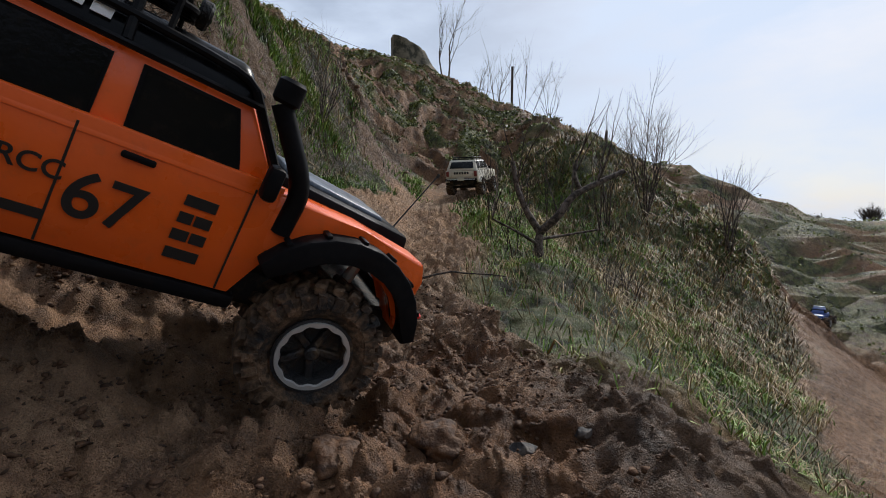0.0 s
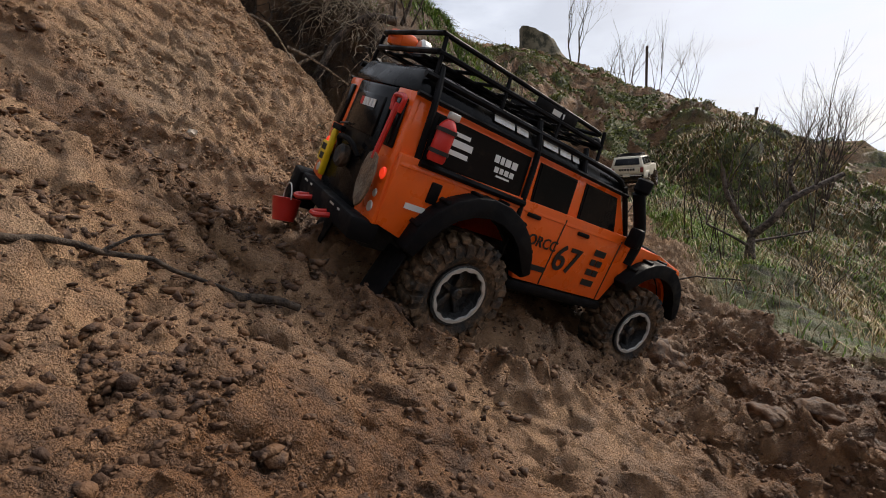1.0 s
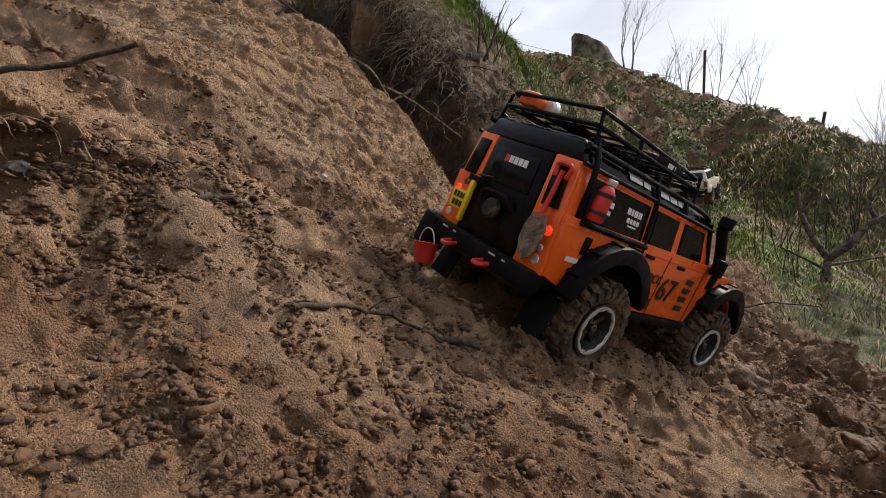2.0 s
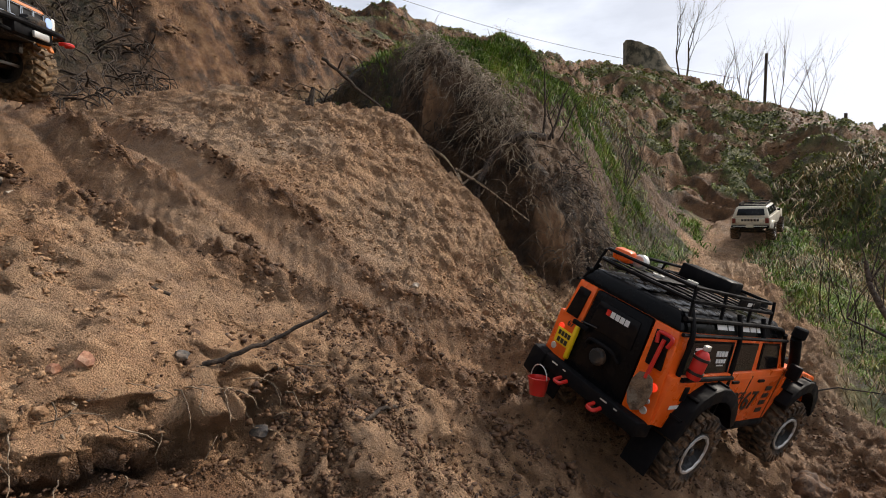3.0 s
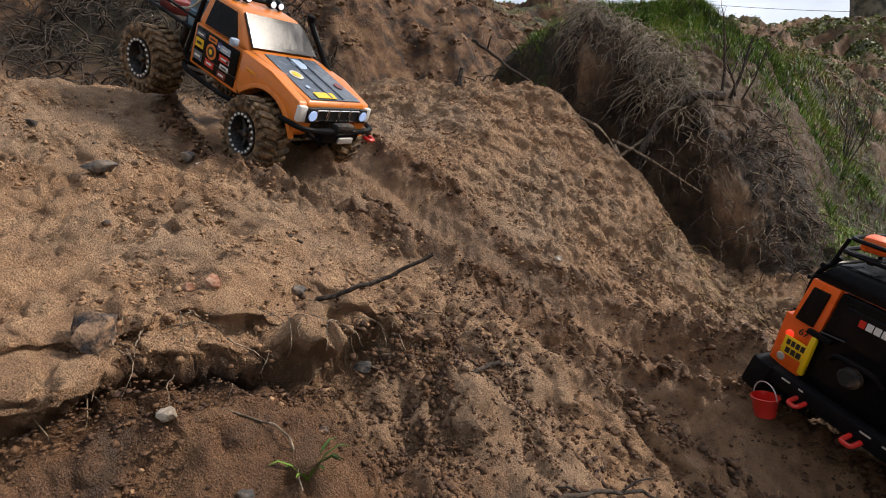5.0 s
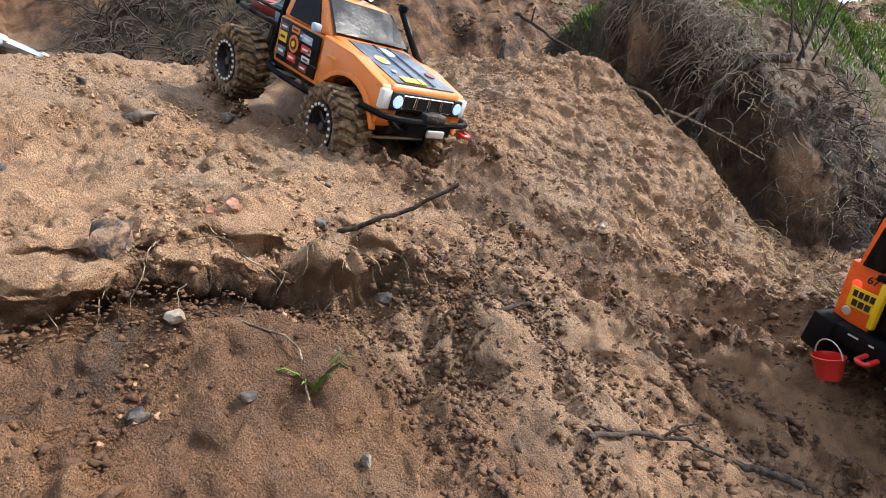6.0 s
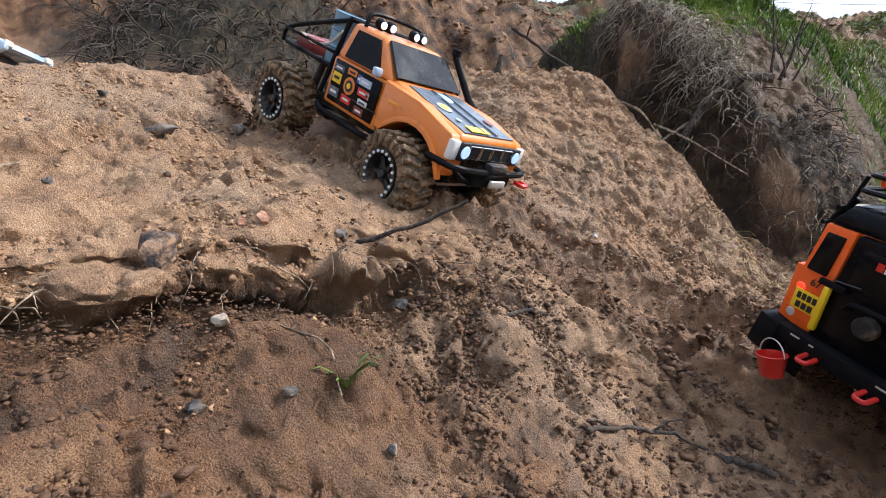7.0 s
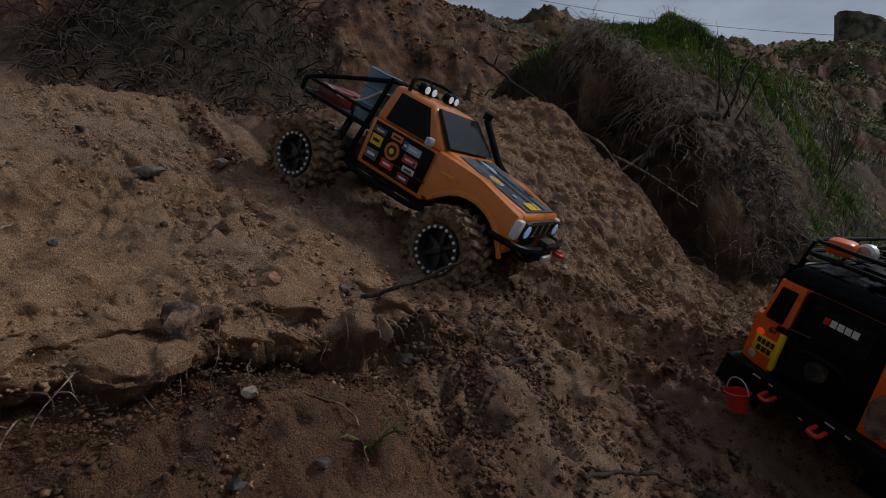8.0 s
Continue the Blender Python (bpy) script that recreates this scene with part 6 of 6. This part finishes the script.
def skyline_stump():
    rs = random.Random(3)
    base = thing("tree_stump", "big weathered mossy stump on the skyline", "stump")
    x, y = -0.86, 8.3
    base.matrix_basis = pose(x, y, ground_z(x, y) - 0.08)
    b = bmesh.new()
    rings = []
    for k in range(9):
        t = k / 8
        ring = []
        for j in range(22):
            a = 2 * math.pi * j / 22
            r = (0.34 - 0.09 * t + 0.10 * (1 - t) ** 3) * (1 + 0.10 * math.sin(3 * a + 1) + 0.06 * math.sin(7 * a) + rs.uniform(-0.03, 0.03))
            ring.append(b.verts.new((r * math.cos(a) + 0.10 * (1 - t), 0.7 * r * math.sin(a), 0.52 * t - 0.10 * t * math.cos(a) * (k > 6) + rs.uniform(-0.015, 0.015))))
        rings.append(ring)
    for p, q in zip(rings, rings[1:]):
        for j in range(22):
            b.faces.new((p[j], p[(j + 1) % 22], q[(j + 1) % 22], q[j]))
    b.faces.new(rings[-1])
    part("stump_wood", b, M_STUMP, base, "", 50)
    return base


skyline_stump()
for x, y, h, tilt in ((0.98, 8.75, 1.0, 0), (2.55, 8.6, 0.45, 7), (2.0, 8.7, 0.35, 0)):
    post = thing("fence_post", "thin weathered fence post on the skyline", "post", "fence posts")
    post.matrix_basis = pose(x, y, ground_z(x, y) - 0.05, 0, tilt, 0)
    part("shaft", tube([(0, 0, 0), (0.005, 0, h)], 0.022, 7), M_TWIG, post)
wire = thing("overhead_wire", "thin slack wire above the hilltop", "wire")
part("strand", tube([(-7.6 + 8.6 * k / 20, 9.9 + 2.3 * k / 20, 6.75 - 2.85 * k / 20 - 0.25 * math.sin(math.pi * k / 20)) for k in range(21)], 0.005, 4), M_TWIG, wire)

# ---- stones, sticks, clods ----
def rock_mesh(seed, sx, sy, sz, sub=2, jag=0.22):
    b = bmesh.new()
    bmesh.ops.create_icosphere(b, subdivisions=sub, radius=1)
    o = Vector((seed * 3.1, seed * 1.7, 0))
    for v in b.verts:
        k = 1 + jag * noise.noise(v.co * 1.3 + o) + 0.5 * jag * noise.noise(v.co * 3.1 + o)
        v.co = Vector((v.co.x * sx * k, v.co.y * sy * k, v.co.z * sz * k))
    return b


def stone_material(name, a, c, e):
    m = material(name, 0.7)
    g = Graph(m)
    g.base(g.ramp(g.noise(55, 5, 0.65), [(0.3, a), (0.5, c), (0.7, e)]))
    g.bump(g.noise(140, 4), 0.5, 0.002)
    return m


M_GREY = stone_material("grey_stone", (0.05, 0.045, 0.042), (0.12, 0.10, 0.085), (0.22, 0.17, 0.13))
M_BROWN = stone_material("brown_flint", (0.03, 0.026, 0.026), (0.16, 0.10, 0.065), (0.33, 0.20, 0.12))
M_PALE = stone_material("pale_stone", (0.26, 0.20, 0.15), (0.42, 0.34, 0.26), (0.55, 0.47, 0.38))
M_RUST = stone_material("rust_pebble", (0.22, 0.09, 0.05), (0.36, 0.17, 0.10), (0.45, 0.26, 0.17))
M_DARKSTONE = stone_material("dark_wet_stone", (0.015, 0.013, 0.013), (0.04, 0.034, 0.032), (0.10, 0.08, 0.065))
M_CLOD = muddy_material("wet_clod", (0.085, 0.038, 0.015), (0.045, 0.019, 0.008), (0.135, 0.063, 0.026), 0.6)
M_CRUMB = muddy_material("sand_crumb", (0.32, 0.18, 0.092), (0.17, 0.089, 0.043), (0.42, 0.25, 0.136), 0.5)


M_RUBBLE = muddy_material("dry_rubble", (0.15, 0.072, 0.032), (0.07, 0.034, 0.016), (0.26, 0.14, 0.068), 0.6)


def stone(label, m, x, y, sx, sy, sz, seed, sink=0.3, turn=0):
    b = rock_mesh(seed, 0.8 * sx, 0.8 * sy, 0.8 * sz, 2, 0.55)
    me = bpy.data.meshes.new("stone")
    b.to_mesh(me)
    b.free()
    me.polygons.foreach_set("use_smooth", [True] * len(me.polygons))
    me.set_sharp_from_angle(angle=radians(40))
    me.materials.append(m)
    ob = tagged(new("stone", me), label, "stone")
    ob.matrix_basis = pose(x, y, ground_z(x, y) + sz * (1 - 2 * sink), 4, -8, turn)
    return ob


stone("flat dark grey stone lying on the sand", M_GREY, -1.18, -0.276, 0.026, 0.018, 0.010, 1, 0.25, 40)
stone("knobbly brown and grey flint in the ledge", M_BROWN, -0.836, -0.355, 0.022, 0.019, 0.020, 2, 0.3, 20)
stone("black wet stone under the ledge", M_DARKSTONE, -0.772, -0.150, 0.012, 0.010, 0.008, 3, 0.3)
stone("pale wedge stone on damp sand", M_PALE, -0.766, -0.328, 0.010, 0.008, 0.007, 4, 0.2)
stone("rust red pebble on the sand", M_RUST, -0.858, -0.255, 0.011, 0.009, 0.008, 5, 0.2)
stone("rust red pebble beside another", M_RUST, -0.868, -0.275, 0.007, 0.006, 0.006, 6, 0.2)
stone("whitish pebble on the sand spur", M_PALE, -0.932, 0.485, 0.011, 0.010, 0.009, 7, 0.2)
stone("sandy grey stone beside the wheel rut", M_GREY, -1.305, -0.123, 0.018, 0.015, 0.013, 8, 0.25)
stone("small grey stone at the twig's foot", M_GREY, -0.850, -0.172, 0.010, 0.008, 0.007, 9, 0.2)
stone("pale stone on the grassy terrace", M_PALE, -1.35, 2.4, 0.03, 0.025, 0.02, 10, 0.3)
stone("ochre stone at the foot of the bank", M_RUST, -0.36, 1.32, 0.030, 0.022, 0.018, 11, 0.25)
stone("dark stone at the muddy edge", M_DARKSTONE, 0.085, 0.42, 0.015, 0.010, 0.007, 12, 0.2)
stone("dark stone at the muddy edge", M_DARKSTONE, 0.14, 0.45, 0.010, 0.008, 0.006, 13, 0.2)
for k, (x, y, s) in enumerate(((-0.70, -0.30, 0.008), (-0.735, -0.22, 0.007), (-0.64, -0.33, 0.007), (-0.72, -0.36, 0.009), (-0.66, -0.24, 0.006), (-1.05, -0.30, 0.008), (-1.26, -0.12, 0.010), (-1.33, -0.33, 0.009), (-0.98, -0.42, 0.007), (-0.90, -0.48, 0.008))):
    stone("small pebble pressed into the sand", (M_GREY, M_BROWN, M_PALE, M_DARKSTONE)[k % 4], x, y, s, s * 0.8, s * 0.7, 20 + k, 0.2, 37 * k)


def clod_thing(label, x, y, sx, sy, sz, seed):
    b = rock_mesh(seed, sx, sy, sz, 4, 0.45)
    for v in b.verts:
        v.co *= 1 + 0.10 * noise.noise(v.co * 60) + 0.07 * noise.noise(v.co * 150)
    me = bpy.data.meshes.new("mud_clod")
    b.to_mesh(me)
    b.free()
    me.polygons.foreach_set("use_smooth", [True] * len(me.polygons))
    me.materials.append(M_CLOD)
    ob = tagged(new("mud_clod", me), label, "clod")
    ob.matrix_basis = pose(x, y, ground_z(x, y) + sz * 0.35, 0, 0, 30 * seed)
    return ob


clod_thing("big lump of wet brown mud before the wheel", -0.135, 0.680, 0.050, 0.038, 0.034, 2)
clod_thing("lump of wet mud at the track's edge", 0.02, 0.46, 0.030, 0.024, 0.016, 3)
clod_thing("lump of dark mud at the track's edge", -0.06, 0.40, 0.026, 0.020, 0.014, 4)


def stick(name, label, pts, r0, r1, m, lift=0.006, seed=0, side=()):
    """A fallen stick: pts give x, y and the height over the ground."""
    base = thing(name, label, "stick")
    o = Vector((pts[0][0], pts[0][1], ground_z(pts[0][0], pts[0][1])))
    base.matrix_basis = pose(*o)
    rnd = random.Random(seed)
    way = [Vector((q[0], q[1], q[3] if len(q) > 3 else ground_z(q[0], q[1]) + q[2] + lift)) - o for q in pts]
    fine = []
    way[0].z -= r0
    for a, c in zip(way, way[1:]):
        for k in range(4):
            fine.append(a.lerp(c, k / 4) + Vector((rnd.uniform(-1, 1), rnd.uniform(-1, 1), rnd.uniform(-0.5, 1))) * r0 * 0.7)
    fine.append(way[-1])
    part("stem", tube(fine, r0, 7, None, (r0, r1)), m, base, "", 60)
    for i, dx, dy, dz in side:
        p = fine[i]
        part("side_twig", tube([p, p + Vector((dx, dy, dz)) * 0.5 + Vector((0, 0, 0.004)), p + Vector((dx, dy, dz))], r1, 5, None, (r1, r1 * 0.5)), m, base, "", 60)
    return base


stick("fallen_twig", "dark bent twig propped over the sand", [(-0.830, -0.164, 0.0), (-0.806, -0.137, 0, 0.848), (-0.778, -0.103, 0, 0.862), (-0.746, -0.071, 0, 0.883)], 0.0030, 0.0020, M_TWIG, 0.002, 1)
stick("fallen_twig", "thin dark twig lying across the muddy slope", [(-0.600, -0.075, 0.004), (-0.585, -0.030, 0.012), (-0.565, 0.025, 0.008), (-0.538, 0.072, 0.004)], 0.0026, 0.0014, M_TWIG, 0.004, 2, ((3, -0.03, -0.02, 0.004), (6, 0.02, 0.03, 0.010)))
stick("bark_strip", "strip of dark bark sticking from the mud", [(-0.545, 0.075, 0.0), (-0.52, 0.088, 0.004), (-0.50, 0.100, 0.0)], 0.0045, 0.0030, M_TWIG, 0.003, 3)
stick("bark_strip", "thin strip of dark bark in the sandy scar", [(-0.712, -0.050, 0.0), (-0.712, -0.020, 0.006), (-0.708, 0.010, 0.0)], 0.0030, 0.0020, M_TWIG, 0.002, 4)
stick("fallen_branch", "forked dark branch on the spur's crest", [(-1.45, 0.83, 0, 1.51), (-1.40, 0.85, 0, 1.465), (-1.32, 0.865, 0, 1.39), (-1.25, 0.88, 0.0)], 0.0060, 0.0035, M_TWIG, 0.006, 5, ((4, 0.05, -0.04, 0.02),))
stick("fallen_branch", "long grey stick half buried below the ledge", [(-0.56, -0.42, 0.0), (-0.60, -0.36, 0.006), (-0.64, -0.30, 0.002)], 0.0022, 0.0015, M_TWIG, 0.002, 6)
stick("fallen_twig", "pale thin root curling on the damp sand", [(-0.76, -0.29, 0.0), (-0.73, -0.265, 0.008), (-0.715, -0.258, 0.004), (-0.695, -0.262, 0.0)], 0.0011, 0.0007, M_ROOT, 0.002, 7)
stick("fallen_twig", "short dark twig on the sand", [(-0.98, -0.13, 0.0), (-0.955, -0.105, 0.003)], 0.0028, 0.0022, M_TWIG, 0.002, 8)
stick("fallen_twig", "pale straight twig on the sand", [(-0.97, -0.50, 0.0), (-1.02, -0.44, 0.004)], 0.0020, 0.0014, M_ROOT, 0.002, 9)
stick("fallen_branch", "thin branch lying over the grassy track edge", [(-0.10, 1.05, 0.02), (0.02, 1.10, 0.03), (0.14, 1.12, 0.04)], 0.0028, 0.0014, M_TWIG, 0.004, 10)


def wood_stub():
    base = thing("wood_stub", "splintered dark wood stub standing in the sand", "stump")
    x, y = -1.397, 0.699
    base.matrix_basis = pose(x, y, ground_z(x, y) - 0.01)
    part("splinter", tube([(0, 0, 0), (0.004, 0, 0.03), (0.012, 0.004, 0.066)], 0.010, 7, None, (0.013, 0.006)), M_TWIG, base)
    part("splinter", tube([(-0.01, 0.006, 0), (-0.016, 0.008, 0.025), (-0.022, 0.01, 0.036)], 0.008, 7, None, (0.010, 0.004)), M_TWIG, base)


wood_stub()


def sprout():
    base = thing("grass_sprout", "small fresh green grass sprout in damp sand", "plant")
    x, y = -0.700, -0.255
    base.matrix_basis = pose(x, y, ground_z(x, y))
    rnd = random.Random(12)
    for k in range(13):
        a = rnd.uniform(0, 2 * math.pi)
        ln = rnd.uniform(0.016, 0.034)
        b = bmesh.new()
        s = Vector((-math.sin(a), math.cos(a), 0)) * 0.0018
        d = Vector((math.cos(a), math.sin(a), 0))
        rows = []
        for t, w in ((0, 0.6), (0.4, 1.0), (0.75, 0.8), (1.0, 0.1)):
            p = d * ln * t + Vector((0, 0, ln * 0.75 * math.sin(t * 2.0)))
            rows.append((b.verts.new(p - s * w), b.verts.new(p + Vector((0, 0, -0.0006))), b.verts.new(p + s * w)))
        for p, q in zip(rows, rows[1:]):
            b.faces.new((p[0], p[1], q[1], q[0]))
            b.faces.new((p[1], p[2], q[2], q[1]))
        part("leaf", b, M_GRASS, base, "", 80)


sprout()


def crumbs(name, label, m, boxes, keep, lo, hi, seed, coarse=False):
    """Loose crumbs of soil: many small lumps as one sheet of stuff."""
    rs = np.random.RandomState(seed)
    x, y = scatter(rs, boxes, keep)
    n = len(x)
    t = bmesh.new()
    if coarse:
        bmesh.ops.create_cone(t, cap_ends=True, cap_tris=True, segments=5, radius1=1, radius2=0.55, depth=1.3)
    else:
        bmesh.ops.create_icosphere(t, subdivisions=1, radius=1)
    bmesh.ops.triangulate(t, faces=t.faces)
    t.verts.index_update()
    unit = np.array([v.co[:] for v in t.verts])
    tri = np.array([[v.index for v in f.verts] for f in t.faces])
    t.free()
    s = lo * (hi / lo) ** (rs.uniform(0, 1, n) ** 2.2)
    z = height(x, y)
    k = len(unit)
    jit = 1 + 0.42 * rs.normal(0, 1, (n, k, 1)).clip(-1.3, 1.3)
    dims = rs.uniform(0.65, 1.25, (n, 1, 3)) * np.array([1, 1, 0.62])
    a = rs.uniform(0, 2 * np.pi, n)
    v = unit[None] * jit * dims * s[:, None, None]
    c, d = np.cos(a)[:, None], np.sin(a)[:, None]
    co = np.stack([v[..., 0] * c - v[..., 1] * d + x[:, None], v[..., 0] * d + v[..., 1] * c + y[:, None], v[..., 2] + (z + 0.02 * s)[:, None]], -1).reshape(-1, 3)
    f = (tri[None] + (np.arange(n) * k)[:, None, None]).ravel()
    me = raw_mesh(name, co, f, np.full(n * len(tri), 3), m)
    return tagged(new(name, me), label, "soil", kind="stuff")


def churned(x, y):
    n = fractal(x, y, 0.22, 151, 3)
    return (1 - grassy(x, y)) * (1 - rut_parts(x, y)[1]) * np.clip(0.30 + 0.9 * n + 0.35 * step((x + 0.75) / 0.3), 0.02, 1)


def sandy(x, y):
    n = fractal(x, y, 0.25, 161, 3)
    below = np.where((x > ledge_line(x, y)) & (y < 0), 0.08, 1)
    return below * (1 - grassy(x, y)) * (1 - rut_parts(x, y)[1]) * np.clip(0.25 + 0.8 * n, 0.03, 1)


def rut_edges(x, y):
    return np.clip(rut_parts(x, y)[2], 0, 1) ** 2 * step(0.6 + 1.2 * grain(x, y, 0.12, 171))


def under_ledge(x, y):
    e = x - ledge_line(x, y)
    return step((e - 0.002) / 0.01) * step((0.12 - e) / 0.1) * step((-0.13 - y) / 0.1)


def loose_hill(x, y):
    return (1 - grassy(x, y)) * np.maximum(step(hill_depth(x, y) / 0.2), step((y - 3.1) / 0.4)) * np.clip(0.5 + fractal(x, y, 0.5, 181, 3), 0.1, 1)


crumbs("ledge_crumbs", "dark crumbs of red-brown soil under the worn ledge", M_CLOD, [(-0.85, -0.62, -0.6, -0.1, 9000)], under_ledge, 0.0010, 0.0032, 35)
crumbs("hill_debris", "loose clods and debris on the eroded hillside", M_RUBBLE, [(-3.6, -1.9, 0.8, 3.6, 9000), (-2.5, 1.2, 3.1, 7.5, 9000)], loose_hill, 0.006, 0.032, 36)
crumbs("mud_crumbs", "crumbs and clods of churned wet mud", M_CLOD, [(-0.75, 0.25, -0.35, 1.15, 12000), (-0.9, -0.4, -0.6, 0.6, 7000)], churned, 0.0014, 0.0058, 31)
crumbs("sand_crumbs", "loose crumbs of damp sand", M_CRUMB, [(-1.8, -0.75, -0.6, 1.0, 9000), (-1.2, -0.75, -0.5, 0.5, 9000), (-0.5, 0.3, 1.0, 3.0, 2500), (-1.4, -0.4, 0.35, 0.95, 9000)], sandy, 0.0012, 0.0048, 32)
crumbs("rut_crumbs", "crumbly clods pushed up along the wheel ruts", M_CLOD, [(-2.0, -0.3, -0.3, 0.7, 42000)], rut_edges, 0.0020, 0.0095, 34)
crumbs("sand_grit", "fine loose crumbs strewn over the sand", M_CRUMB, [(-1.9, -0.7, -0.6, 0.25, 42000), (-1.4, -0.4, 0.35, 0.95, 16000)], sandy, 0.0014, 0.0042, 38, True)
crumbs("mud_grit", "fine crumbs of churned mud", M_CLOD, [(-0.85, 0.25, -0.5, 1.15, 42000), (-0.80, -0.45, -0.45, 0.0, 16000)], churned, 0.0014, 0.0045, 39, True)
crumbs("gravel_grit", "scattered dark grit and pebbles", M_BROWN, [(-1.6, -0.6, -0.55, 0.2, 900)], sandy, 0.0014, 0.0055, 33)

# ---- what moves ----
OFFROADER_ROWS = [
    (0.0, -0.400, 0.386, 0.650, 18.2, 19.8, 35.5),
    (0.5, -0.505, 0.284, 0.723, 18.1, 23.5, 44.2),
    (1.0, -0.478, 0.366, 0.633, 18.7, 15.7, 50.3),
    (2.3, -0.475, 0.331, 0.652, 20.0, 13.3, 60.0),
    (2.5, -0.468, 0.343, 0.659, 20.0, 12.1, 59.9),
    (3.0, -0.453, 0.363, 0.675, 17.8, 10.6, 60.1),
    (3.5, -0.449, 0.377, 0.698, 17.5, 8.2, 61.5),
    (4.0, -0.435, 0.399, 0.697, 17.8, 5.1, 61.9),
    (4.5, -0.410, 0.435, 0.668, 18.8, 2.2, 62.2),
    (5.0, -0.389, 0.452, 0.641, 20.2, -0.0, 62.1),
    (6.5, -0.403, 0.412, 0.658, 19.3, -1.5, 62.4),
    (7.0, -0.416, 0.379, 0.662, 21.0, 0.0, 64.1),
    (7.5, -0.418, 0.381, 0.661, 21.2, 0.3, 64.0),
    (8.0, -0.411, 0.400, 0.657, 20.2, -0.3, 63.4),
]
PICKUP_ROWS = [
    (0.0, -2.250, -0.420, 1.360, 3.0, -4.0, 34.0),
    (2.0, -2.020, -0.300, 1.340, 4.0, -2.0, 33.0),
    (2.9, -1.830, -0.200, 1.315, 5.0, 3.0, 32.0),
    (3.5, -1.695, -0.135, 1.298, 5.2, 6.5, 31.9),
    (4.0, -1.726, -0.070, 1.343, 8.8, 16.6, 35.4),
    (4.5, -1.636, -0.042, 1.323, 10.3, 23.6, 30.0),
    (5.0, -1.515, 0.002, 1.273, 10.3, 33.6, 19.6),
    (6.5, -1.305, 0.042, 1.125, 2.4, 29.7, 10.3),
    (7.0, -1.249, 0.057, 1.094, 2.1, 30.4, 10.6),
    (7.5, -1.201, 0.068, 1.063, 2.3, 29.5, 13.9),
    (8.0, -1.145, 0.072, 1.044, 1.6, 30.7, 15.0),
]


def roll_wheels(rows, wheels, axle, radius, front, steer, spin=0.0):
    """Keys each wheel in its car's space: it turns by the way that the car has gone, and the front pair steers."""
    turned = [0.0]
    for a, b in zip(rows, rows[1:]):
        ahead = Vector((math.cos(radians(a[6])), math.sin(radians(a[6])), 0))
        way = (Vector(b[1:4]) - Vector(a[1:4])).dot(ahead)
        turned.append(turned[-1] + max(-80, min(80, math.degrees(way / radius) + spin * (b[0] - a[0]))))
    for w, x, y in wheels:
        lock = steer if x == front else 0.0
        walk(w, [(r[0], pose(x, y, axle, 0, 0, lock) @ pose(0, 0, 0, 0, k, 0)) for r, k in zip(rows, turned)])


def motions():
    walk(offroader, [(t, pose(*p)) for t, *p in OFFROADER_ROWS])
    walk(pickup, [(t, pose(*p)) for t, *p in PICKUP_ROWS])
    roll_wheels(OFFROADER_ROWS, offroader_wheels, AXLE, 0.0665, FRONT, -4.0)
    roll_wheels(PICKUP_ROWS, pickup_wheels, P_AXLE, 0.068, P_FRONT, -6.0)


motions()
